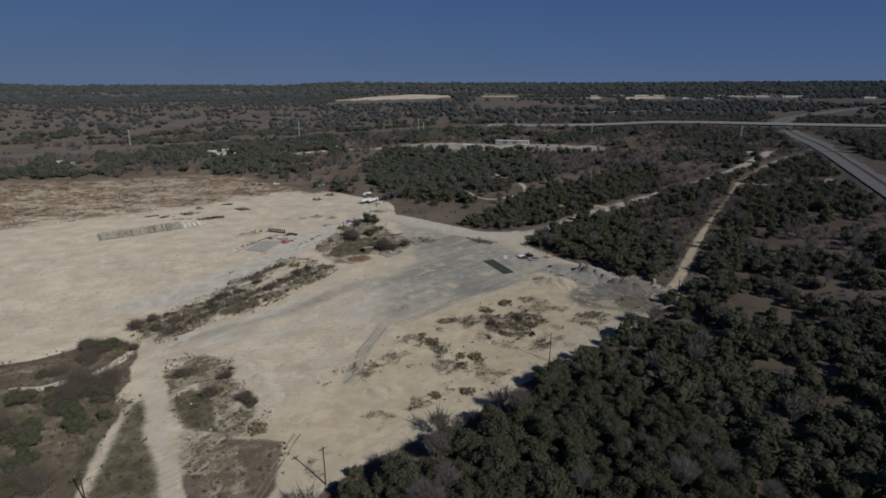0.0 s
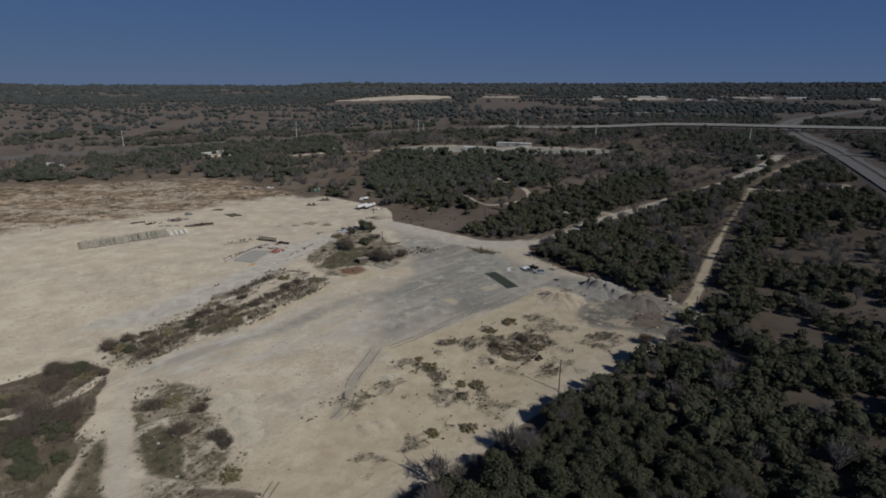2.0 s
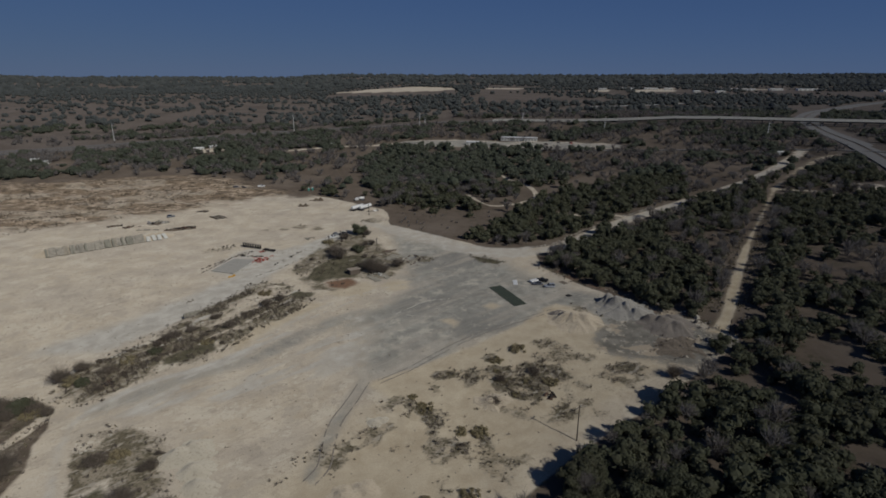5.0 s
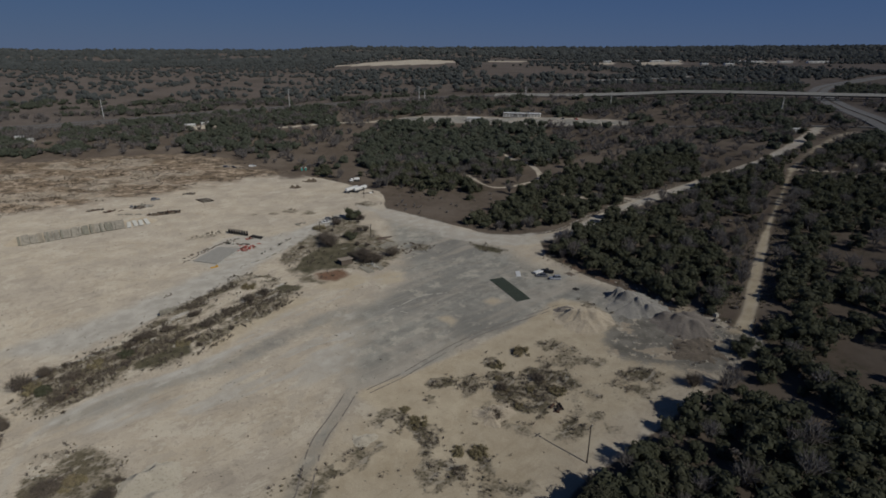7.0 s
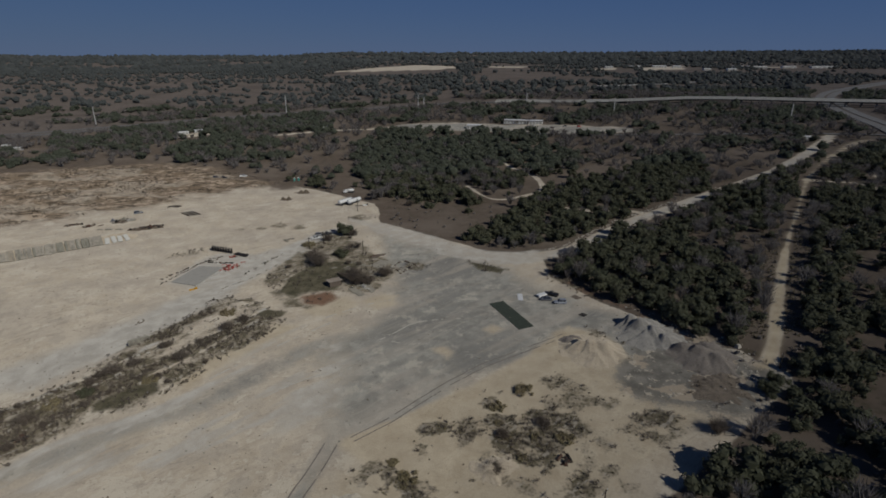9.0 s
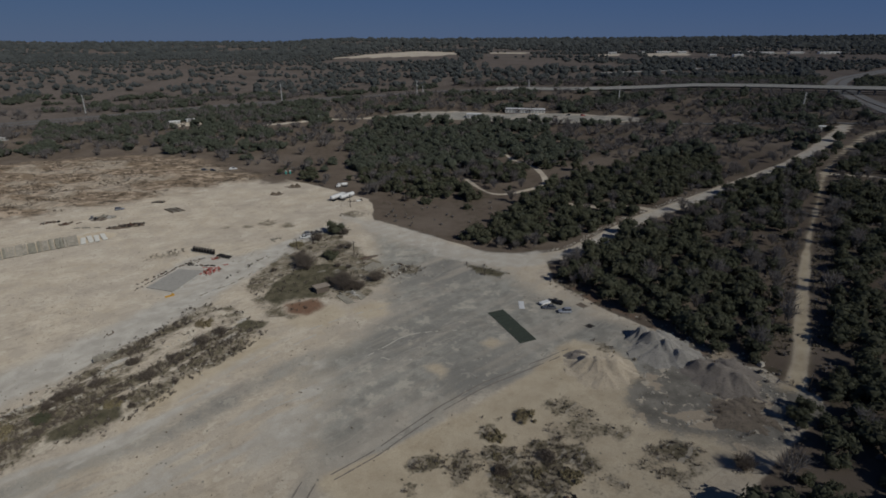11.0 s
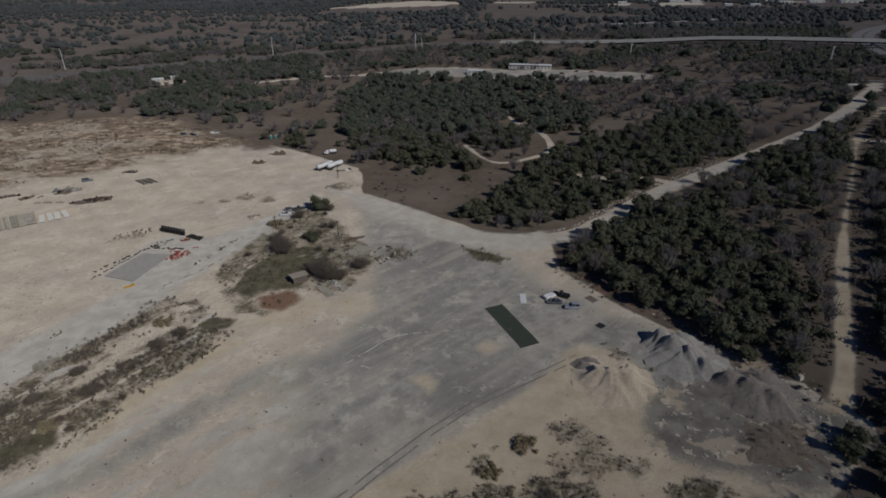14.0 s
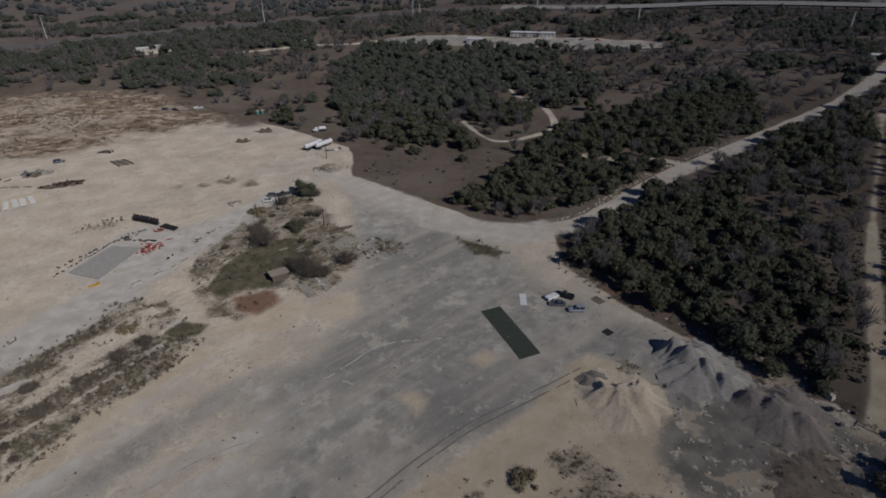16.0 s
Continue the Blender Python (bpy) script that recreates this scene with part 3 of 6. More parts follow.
    scrub = scrub * (1 - 0.9 * near(BRUSH_STRIP, 1.8)) * (1 - 0.9 * near(ROAD_W, 2.3)) * (1 - 0.8 * near(GULLY, 1.0)) * (1 - 0.9 * near(PERIM, 2.4))
    blotch = smooth(0.40, 0.60, N2.fbm(x * 0.5, y, 16, 4))
    red = smooth(-22, 22, inside(x, y, RED) + rag * 3 + wander) * (0.52 + 0.36 * blotch)
    grassy = smooth(0, 6, inside(x, y, BRUSH)) * np.maximum(smooth(20, 12, line_far(x, y, ROAD_W)[0]) * smooth(140, 120, y), smooth(0.45, 0.6, N3.fbm(x, y, 22, 3)) * 0.8)
    beyond = y - np.interp(x, [q[0] for q in HIGHWAY], [q[1] for q in HIGHWAY])
    flecks = smooth(0.5, 0.6, N3.fbm(x, y, 5, 3))
    scrub = np.maximum(scrub, 0.56 * flecks * smooth(-4, 6, inside(x, y, TAN)) * smooth(0.42, 0.55, N1.fbm(x, y, 22, 3)))
    scrub = np.maximum(scrub, (0.27 + 0.26 * flecks) * smooth(-3, 5, inside(x, y, WEED_ALL) + rag))
    straw = np.maximum(smooth(-20, 40, beyond), smooth(0, 6, inside(x, y, CLEARING)) * 0.42) * 0.9
    dark = smooth(-7, 6, inside(x, y, DUST) + rag * 1.6) * 0.8
    rust = 0.8 * smooth(10, 3.5, np.hypot((x + 37.5) * 0.8, (y - 261.0) * 1.1) + rag * 1.1)
    rust = np.maximum(rust, 0.75 * smooth(-30, 30, inside(x, y, FAR_RED)))
    rust = np.maximum(rust, 0.45 * smooth(-2, 2, inside(x, y, EDGE_E) + rag) * smooth(0.42, 0.56, N3.fbm(x, y, 9, 3)))
    verge = smooth(30, 18, line_far(x, y, HIGHWAY)[0]) + smooth(34, 22, line_far(x, y, FREEWAY)[0])
    straw = np.maximum(straw, np.clip(verge, 0, 1))
    grass = smooth(-2, 2, inside(x, y, ISLAND_GRASS) + rag * 0.5) * (0.80 + 0.2 * smooth(0.4, 0.55, N1.fbm(x, y, 9, 3)))
    grass = np.maximum(np.maximum(grass, grassy * 0.85), 0.75 * smooth(-1, 4, inside(x, y, SLOPE) + rag * 0.8) * (1 - near(ROAD_W, 2.3)) * (1 - near(GULLY, 0.8)))
    for ring in (*BERM_GRASS, ISLE):
        grass = np.maximum(grass, 0.8 * smooth(-1, 2, inside(x, y, ring) + rag * 0.3))
    grass = grass * (1 - rust)
    scrub, pale = scrub * (1 - 0.8 * grass) * (1 - rust), pale * (1 - np.clip(verge, 0, 1))
    for name, v in (("pale", pale), ("grey", grey), ("scrub", scrub), ("red", red), ("grass", grass), ("dark", dark), ("straw", straw), ("rust", rust), ("ash", ash), ("tan", pale * np.maximum(np.maximum(smooth(-8, 14, inside(x, y, TAN) + rag), sand), 1.4 * near(TRACK, 2.5)))):
        a = me.attributes.new(name, "FLOAT", "POINT")
        a.data.foreach_set("value", v.astype(np.float32))
    return tagged(new("ground", me), "pale caliche yard and dry brown scrub land reaching the horizon", "ground", kind="structure")


build_ground()


# ---- trees ----
def ico(level):
    bm = bmesh.new()
    bmesh.ops.create_icosphere(bm, subdivisions=level, radius=1)
    v = np.array([p.co[:] for p in bm.verts])
    f = np.array([[c.index for c in q.verts] for q in bm.faces])
    bm.free()
    return v, f


ICO1, ICO2 = ico(1), ico(2)


def crown(rng, radius, low, high, lobes, leaves, leaf, core=0.8, level=1, lump=1.0):
    """Verts and triangles of an uneven crown: dark lobes with many small leaf clumps standing off them."""
    base_v, base_f = ICO1 if level == 1 else ICO2
    verts, faces, count = [], [], 0
    for k in range(lobes):
        a, d = rng.rand() * 2 * np.pi, radius * (1.0 - 0.38 * lump) * np.sqrt(rng.rand()) if k else 0.0
        r = radius * (0.34 + 0.24 * rng.rand()) * (1.25 if k == 0 else 1) * lump
        c = np.array([d * np.cos(a), d * np.sin(a), low + r * 0.7 + (high - low - 1.4 * r) * rng.rand() * (1 - 0.55 * (d / radius) ** 2)])
        if core > 0:
            v = base_v * (1 + 0.35 * (rng.rand(len(base_v), 1) - 0.5)) * r * core * (1, 1, 0.85) + c
            verts.append(v), faces.append(base_f + count)
            count += len(v)
        if leaves:
            n = rng.randn(leaves, 3)
            n[:, 2] = n[:, 2] * 0.8 + 0.25
            n /= np.linalg.norm(n, axis=1)[:, None]
            p = c + n * r * (0.78 + 0.34 * rng.rand(leaves, 1)) * (1, 1, 0.9)
            n = n + 0.42 * rng.randn(leaves, 3)
            n /= np.linalg.norm(n, axis=1)[:, None]
            u = np.cross(n, rng.randn(leaves, 3))
            u /= np.linalg.norm(u, axis=1)[:, None]
            w = np.cross(n, u)
            s = leaf * (0.6 + 0.8 * rng.rand(leaves, 1))
            q = np.stack([p + u * s, p - 0.5 * u * s + 0.8 * w * s, p - 0.6 * u * s - 0.7 * w * s], 1).reshape(-1, 3)
            verts.append(q), faces.append(np.arange(3 * leaves).reshape(-1, 3) + count)
            count += 3 * leaves
    return np.concatenate(verts), np.concatenate(faces)


def limb(path, r0, r1, sides=5):
    """A tapered limb along a path."""
    verts, faces = [], []
    n = len(path)
    for i, p in enumerate(path):
        r = r0 + (r1 - r0) * i / (n - 1)
        for k in range(sides):
            a = 2 * math.pi * k / sides
            verts.append((p[0] + r * math.cos(a), p[1] + r * math.sin(a), p[2]))
    for i in range(n - 1):
        for k in range(sides):
            a, b = i * sides + k, i * sides + (k + 1) % sides
            faces += [(a, b, b + sides), (a, b + sides, a + sides)]
    return np.array(verts), np.array(faces)


def joined(parts):
    verts, faces, count = [], [], 0
    for v, f in parts:
        verts.append(v), faces.append(f + count)
        count += len(v)
    return np.concatenate(verts), np.concatenate(faces)


def trunk(rng, height, r):
    bend = (rng.rand(2) - 0.5) * 0.8
    parts = [limb([(0, 0, -0.4), (bend[0] * 0.4, bend[1] * 0.4, height * 0.3), (bend[0], bend[1], height * 0.62)], r, r * 0.5, 6)]
    for k in range(4):
        a = rng.rand() * 6.28
        s = height * (0.22 + 0.1 * k * 0.5)
        e = np.array([bend[0] + math.cos(a) * height * 0.3, bend[1] + math.sin(a) * height * 0.3, s + height * 0.4])
        st = np.array([bend[0] * 0.5, bend[1] * 0.5, s])
        parts.append(limb([st, st * 0.5 + e * 0.5 + (0, 0, 0.2), e], r * 0.45, r * 0.15, 5))
    return joined(parts)


def twigs(rng, radius, low, high, count, thick):
    """A leafless crown: many thin branches fanning out from the fork."""
    verts, faces = [], []
    a = rng.rand(count) * 6.283
    tilt = rng.rand(count) ** 0.7
    start = np.stack([0.15 * radius * np.cos(a), 0.15 * radius * np.sin(a), low + (high - low) * 0.35 * rng.rand(count)], 1)
    end = np.stack([radius * tilt * np.cos(a), radius * tilt * np.sin(a), low + (high - low) * (0.45 + 0.55 * np.sqrt(1 - 0.8 * tilt ** 2) * (0.6 + 0.4 * rng.rand(count)))], 1)
    fork = start + (end - start) * (0.25 + 0.55 * rng.rand(count, 1))
    for s, e in ((start, end), (fork, end + rng.randn(count, 3) * radius * 0.22), (fork, end + rng.randn(count, 3) * radius * 0.25), (fork, end + rng.randn(count, 3) * radius * 0.3)):
        side = np.cross(e - s, rng.randn(count, 3))
        side *= thick / np.linalg.norm(side, axis=1)[:, None]
        verts.append(np.stack([s - side, s + side, e], 1).reshape(-1, 3))
    v = np.concatenate(verts)
    return v, np.arange(len(v)).reshape(-1, 3)


# ---- where trees stand ----
WOOD_E = [(-21, 67), (-7, 87), (10, 102), (30, 120), (42, 138), (60, 159), (98, 189), (118, 207), (133, 236), (152, 269), (175, 305), (208, 357), (252, 424),
          (298, 474), (345, 512), (352, 440), (322, 380), (300, 280), (330, 100), (300, -40), (-60, -60)]
WEDGE = [(58, 289), (77, 310), (122, 348), (187, 402), (252, 454), (300, 508), (318, 512), (284, 484), (238, 432), (194, 366), (161, 312), (140, 271), (125, 244),
         (115, 235), (106, 229), (99, 231), (93, 239), (89, 247), (82, 258), (69, 271)]
THICKET_R = [(24, 332), (34, 350), (54, 385), (74, 420), (115, 440), (176, 458), (176, 415), (118, 378), (112, 368), (72, 332), (48, 323)]
CLEAR_E = [[(121, 194), (140, 206), (147, 198), (153, 177), (150, 170), (141, 171), (136, 184), (128, 187)], [(109, 158), (123, 152), (140, 149), (134, 141), (117, 140), (109, 148)],
           [(127, 132), (132, 128), (131, 122), (123, 124)], [(200, 335), (290, 316), (250, 272), (216, 266), (176, 262)], [(98, 192), (107, 187), (115, 177), (113, 167), (104, 172)],
           [(177, 285), (197, 281), (184, 255), (168, 262)], [(164, 212), (192, 206), (179, 187), (165, 188), (158, 198)], [(104, 114), (112, 101), (103, 92), (100, 104)]]


CLEAR_N = [(40, 404), (62, 424), (74, 462), (113, 479), (121, 455), (75, 428)]
CLEAR_NW = [(-76, 440), (-97, 495), (-145, 523), (-116, 589), (-84, 560), (-64, 480), (-42, 430)]
FIELD = [(60, 1500), (290, 1430), (420, 1300), (321, 1210), (62, 1170)]


OAK_N = [(-95, 504), (-85, 461), (-64, 441), (-52, 449), (-34, 422), (-23, 401), (-14, 412), (-5, 430), (6, 437), (15, 448), (31, 422), (47, 433), (62, 458), (65, 469), (83, 464), (100, 488),
         (109, 516), (102, 569), (85, 612), (49, 636), (8, 654), (-34, 659), (-76, 662), (-89, 623), (-90, 564)]
OAK_NE = [(129, 451), (156, 505), (196, 511), (192, 463), (160, 408), (128, 391), (124, 398)]
BARE_E = [(125, 602), (182, 599), (160, 512), (130, 457), (107, 487)]
DARK_W = [(-455, 696), (-355, 630), (-318, 647), (-340, 745), (-314, 811), (-198, 814), (-132, 714), (-171, 690), (-252, 679), (-290, 646), (-305, 585), (-368, 586)]
BROWN_W = [(-310, 512), (-231, 518), (-201, 542), (-144, 508), (-142, 546), (-107, 546), (-84, 455), (-113, 467), (-132, 460), (-193, 487), (-278, 471)]
BROWN_T = [(47, 413), (66, 431), (81, 443), (103, 468), (116, 451), (136, 478), (121, 487), (103, 485), (82, 459), (66, 463)]
WEDGE_BARE = [(141, 359), (175, 391), (224, 428), (241, 435), (181, 337), (156, 298), (121, 239), (122, 247), (132, 273), (134, 292), (128, 308), (130, 332)]
WEDGE_OAK = [(160, 385), (196, 418), (243, 440), (208, 378), (181, 361), (161, 357), (151, 365)]
FAR_WOODS = [(219, 903), (276, 1058), (625, 1112), (486, 883)]


def density(x, y):
    """How likely a tree stands at a place, and how likely it is leafless."""
    far = np.hypot(x, y)
    n, m, fine = N2.fbm(x, y, 45, 3), N3.fbm(x, y, 110, 3), N1.fbm(x, y, 19, 3)
    rag = (fine - 0.5) * 30
    oaks = smooth(0.53, 0.59, N2.fbm(x, y, 34, 3))
    # brush land before the highway: leafless trees, clumps of oaks, open brown grass between
    d, bare = np.maximum(0.16 + 0.5 * smooth(0.42, 0.56, fine), 0.95 * oaks), 0.92 - 0.86 * oaks
    d = np.where((x < -90) & (y > 430), d * smooth(0, -34, inside(x, y, YARD)), d)
    for ring, much, leafless in ((DARK_W, 0.95, 0.42), (OAK_N, 0.66 + 0.34 * smooth(0.36, 0.46, n), 0.05 + 0.3 * smooth(0.56, 0.62, m)), (OAK_NE, 0.95, 0.08), (BARE_E, 0.55, 0.92), (BROWN_W, 0.22, 0.92)):
        w = inside(x, y, ring) + rag > 0
        d, bare = np.where(w, much, d), np.where(w, leafless, bare)
    # the plain beyond the highway: scattered clumps in the west, long belts in the east
    clump = N2.fbm(x, y, 42, 2)
    dots = smooth(0.60, 0.63, N2.fbm(x, y, 33, 2)) * 0.9 + 0.012
    belts = smooth(0.49, 0.54, N3.fbm(x * 0.3, y, 150, 3)) * 0.95 + 0.02
    beyond = y > np.interp(x, [p[0] for p in HIGHWAY], [p[1] for p in HIGHWAY])
    near_road = line_far(x, y, HIGHWAY)[0]
    west = np.maximum(dots, belts * smooth(1800, 2300, far))
    west = np.maximum(west, 0.9 * smooth(0.40, 0.5, clump) * smooth(150, 100, near_road) * smooth(-480, -400, x))
    west = np.maximum(west, 0.9 * smooth(0.45, 0.53, clump) * smooth(-330, -230, x))
    d = np.where(beyond, np.where(x < 60, west, belts * 0.85), d)
    d = np.where(beyond & (inside(x, y, FAR_WOODS) + rag > 0), 0.95, d)
    d = np.where(beyond & (inside(x, y, FIELD) + rag > 0), 0.02, d)
    d = np.where(far > 2300, 0.12 + 0.8 * smooth(0.43, 0.53, N3.fbm(x * 0.4, y, 220, 3)), d)
    bare = np.where(far > 1000, bare * 0.25, bare)
    wood = inside(x, y, WOOD_E)
    d = np.where(wood > 0, np.where(far < 260, 1.0, 0.50 + 0.5 * smooth(0.36, 0.48, n)), d)
    bare = np.where(wood > 0, np.where(far < 300, 0.07, 0.08 + 0.6 * smooth(0.44, 0.36, n)), bare)
    for k, ring in enumerate(CLEAR_E):
        d = np.where(inside(x, y, ring) + rag * 0.12 > -1, 0.30 if k == 3 else 0.05, d)
    w = inside(x, y, WEDGE) > 0
    d, bare = np.where(w, np.where(x + y < 500, 0.97, 0.70), d), np.where(w, 0.06 + 0.5 * smooth(430, 560, x + y), bare)
    w = w & (inside(x, y, WEDGE_BARE) + rag * 0.3 > 0)
    d, bare = np.where(w, 0.45 + 0.35 * smooth(0.45, 0.55, fine), d), np.where(w, 0.68, bare)
    w = inside(x, y, WEDGE_OAK) + rag * 0.3 > 0
    d, bare = np.where(w, 0.92, d), np.where(w, 0.15, bare)
    w = inside(x, y, THICKET_R) > -2
    d, bare = np.where(w, 0.95, d), np.where(w, 0.08, bare)
    d = np.where(inside(x, y, BROWN_T) > 0, 0.03, d)
    for ahead in (6, 12):
        d = np.where((line_far(x, y + ahead, TRAIL)[0] < 3.6) & (x < 64), 0, d)
    d = np.where((np.hypot(x + 57, y - 424) < 15) | (np.hypot(x + 55, y - 410) < 16), 0, d)
    for ring, much in ((CLEAR_N, 0.04), (CLEAR_NW, 0.12)):
        d = np.where(inside(x, y, ring) > 0, much, d)
    d = np.where((inside(x, y, YARD) > -3) | ((x < -20) & (y < 180)) | ((inside(x, y, CLEARING) > 2) & (inside(x, y, THICKET_R) < -2) & (N1.at(x, y, 9) < 0.85)), 0, d)
    for line, half in ((PERIM, 5.5), (ROAD_W, 6), (ROAD_NE, 5.6), (TRACK, np.where(x > np.interp(y, [q[1] for q in TRACK], [q[0] for q in TRACK]), np.where(y < 290, 7.0, 4.2), np.where(y < 290, 4.4, 3.2))), (TRAIL, 3.2), (DRIVE, 4), (LANE_E, 5), (HIGHWAY, 30), (FREEWAY, 22)):
        d = np.where(line_far(x, y, line)[0] < half, 0, d)
    for ring in (STRIP, LOT, BRUSH, SCRUB_MID, PALE_E):
        d = np.where(inside(x, y, ring) > -3, 0, d)
    for ring in FAR_PALES:
        for ahead in (0, 60, 120, 180, 240):
            d = np.where(inside(x, y + ahead, ring) > -6, 0, d)
    return d, bare


def scatter(step, x0, x1, y0, y1, seed):
    rng = np.random.RandomState(seed)
    gx, gy = np.meshgrid(np.arange(x0, x1, step), np.arange(y0, y1, step))
    x, y = gx.ravel() + (rng.rand(gx.size) - 0.5) * step * 0.9, gy.ravel() + (rng.rand(gx.size) - 0.5) * step * 0.9
    d, bare = density(x, y)
    keep = rng.rand(len(x)) < d
    return x[keep], y[keep], rng.rand(keep.sum()) < bare[keep]


def in_sight(x, y, margin=6):
    """The stretch of the plan that the way through the place looks over."""
    left, right = inside(x, y, [(16, -20), (-60, 62), (-4200, 4850), (4200, 4850), (130, 62)]) > -margin, x * 0 == 0
    return left & right


def plant_wood(name, kinds, x, y, seed, material, label, size=(0.6, 1.5)):
    """Many trees joined into one mesh of kind stuff."""
    rng = np.random.RandomState(seed)
    z = surface(x, y)
    verts, faces, count = [], [], 0
    pick = rng.randint(len(kinds), size=len(x))
    for k, (v, f) in enumerate(kinds):
        who = np.nonzero(pick == k)[0]
        if not len(who):
            continue
        a, s = rng.rand(len(who)) * 6.283, size[0] + (size[1] - size[0]) * rng.rand(len(who))
        c, sn = (np.cos(a) * s)[:, None], (np.sin(a) * s)[:, None]
        vx = v[None, :, 0] * c - v[None, :, 1] * sn + x[who][:, None]
        vy = v[None, :, 0] * sn + v[None, :, 1] * c + y[who][:, None]
        vz = v[None, :, 2] * s[:, None] * (0.85 + 0.3 * rng.rand(len(who), 1)) + z[who][:, None]
        verts.append(np.stack([vx, vy, vz], 2).reshape(-1, 3))
        faces.append((f[None] + (np.arange(len(who)) * len(v))[:, None, None] + count).reshape(-1, 3))
        count += len(who) * len(v)
    if verts:
        return tagged(new(name, mesh(name, np.concatenate(verts), np.concatenate(faces), material)), label, "trees", kind="stuff")


# ---- heaps ----
def heap(name, cones, seed, material, label, category="gravel heap", flute=0.2):
    """A tipped heap: cones (x, y, height, radius) run together, with gullies down their flanks."""
    xs = [c[0] + s * c[3] * 1.1 for c in cones for s in (-1, 1)]
    ys = [c[1] + s * c[3] * 1.1 for c in cones for s in (-1, 1)]
    step = max(0.3, max(max(xs) - min(xs), max(ys) - min(ys)) / 75)
    gx, gy = np.meshgrid(np.arange(min(xs), max(xs), step), np.arange(min(ys), max(ys), step))
    m, n = gx.shape
    x, y = gx.ravel(), gy.ravel()
    wx, wy = x + 2.2 * (N1.fbm(x + seed * 31, y, 5, 3) - 0.5), y + 2.2 * (N1.fbm(x, y + seed * 17, 5, 3) - 0.5)
    h = np.full(x.shape, -1.0)
    for k, (cx, cy, ch, cr) in enumerate(cones):
        dx, dy = wx - cx, wy - cy
        a, d = np.arctan2(dy, dx), np.hypot(dx, dy) / cr
        rib = 0.6 * N2.at(a * 3.2 + 40 + 13 * k, d * 0.8 + seed, 1.0) + 0.4 * N2.at(a * 8 + 70 + 13 * k, d * 0.9 + seed, 1.0) - 0.5
        one = np.minimum(1 - d * (1 + flute * 2 * rib), 0.82 + 0.1 * rib)
        one = ch * np.where(one > 0, np.abs(one) ** 1.35, one * 0.6)
        h = np.maximum(h, one)
    h = np.clip(h, -0.6, None) + 0.35 * (N3.fbm(x, y, 1.8, 3) - 0.5) * (h > -0.3)
    g = h.reshape(m, n)
    for _ in range(1):
        p = np.pad(g, 1, mode='edge')
        g = (2 * g + p[:-2, 1:-1] + p[2:, 1:-1] + p[1:-1, :-2] + p[1:-1, 2:]) / 6
    h = g.ravel()
    z = surface(x, y) + h
    keep = (h > -0.45).reshape(m, n)
    cell = (keep[:-1, :-1] | keep[1:, :-1] | keep[:-1, 1:] | keep[1:, 1:]).ravel()
    i = (np.arange(m - 1)[:, None] * n + np.arange(n - 1)[None]).ravel()[cell]
    return tagged(new(name, mesh(name, np.stack([x, y, z], 1), np.stack([i, i + 1, i + n + 1, i + n], 1), material, True)), label, category)


def heap_mat(name, dark, light):
    m = mat(name, 0.95)
    n = Nodes(m)
    c = n.mix(n.noise(2.5, 5), dark, light)
    c = n.mix(n.between(n.noise(0.5, 4), 0.5, 0.75), c, tuple(v * 0.75 for v in dark))
    n.done(c, n.noise(0.4, 5), 0.7, 0.2)
    return m


SAND = heap_mat("pale_sand", (0.385, 0.325, 0.242), (0.48, 0.415, 0.32))
PALE_SAND = heap_mat("chalky_sand", (0.38, 0.34, 0.27), (0.48, 0.44, 0.36))
PALE_GRAVEL = heap_mat("pale_gravel", (0.33, 0.312, 0.278), (0.43, 0.405, 0.362))
BROWN_SOIL = heap_mat("brown_soil", (0.098, 0.079, 0.060), (0.195, 0.160, 0.122))
STONE_DUST = heap_mat("grey_stone_dust", (0.225, 0.212, 0.190), (0.335, 0.318, 0.285))
DARK_DUST = heap_mat("dark_stone_dust", (0.140, 0.122, 0.105), (0.235, 0.206, 0.176))
heap("sand_mound", [(57.5, 227.5, 4.0, 6.2), (60.5, 226.5, 4.6, 6.8), (64.0, 226.5, 4.2, 6.4), (57.0, 231.0, 2.0, 4.2), (61.5, 223.5, 2.2, 6.2), (61.0, 226.5, 2.0, 9.5)], 3, SAND, "pale cone-shaped mound of sand on the gravel", flute=0.34)
# its dark colour also stands in for the shadow in the sand mound's hollow
heap("gravel_mound", [(55.2, 231.5, 1.6, 3.6), (57.2, 233.2, 1.7, 3.4)], 6, DARK_DUST, "small dark mound for grey gravel and the shadowed hollow beside the sand", flute=0.3)
heap("sand_mound", [(26.5, 175.0, 1.7, 4.6), (29.5, 176.5, 1.2, 3.8)], 16, SAND, "low eroded mound of sand in the scrub", flute=0.5)
heap("gravel_mound", [(77.6, 243.5, 5.2, 4.6), (80.2, 240.0, 5.8, 5.6), (83.2, 235.6, 4.8, 5.4), (86.0, 231.5, 3.6, 5.0), (80.5, 233.0, 2.0, 4.6), (84.0, 241.5, 2.8, 5.2), (82.0, 237.0, 3.4, 10.0)], 5, STONE_DUST, "grey mound of crushed stone with gullies", flute=0.42)
heap("stone_dust_mound", [(89.5, 226.5, 3.2, 5.4), (93.0, 223.5, 4.0, 6.2), (96.5, 219.0, 3.6, 6.0), (91.0, 218.5, 1.9, 5.0), (97.5, 226.0, 2.4, 5.6), (94.0, 221.5, 2.8, 10.0)], 8, DARK_DUST, "long dark grey mound of stone dust by the trees", flute=0.28)
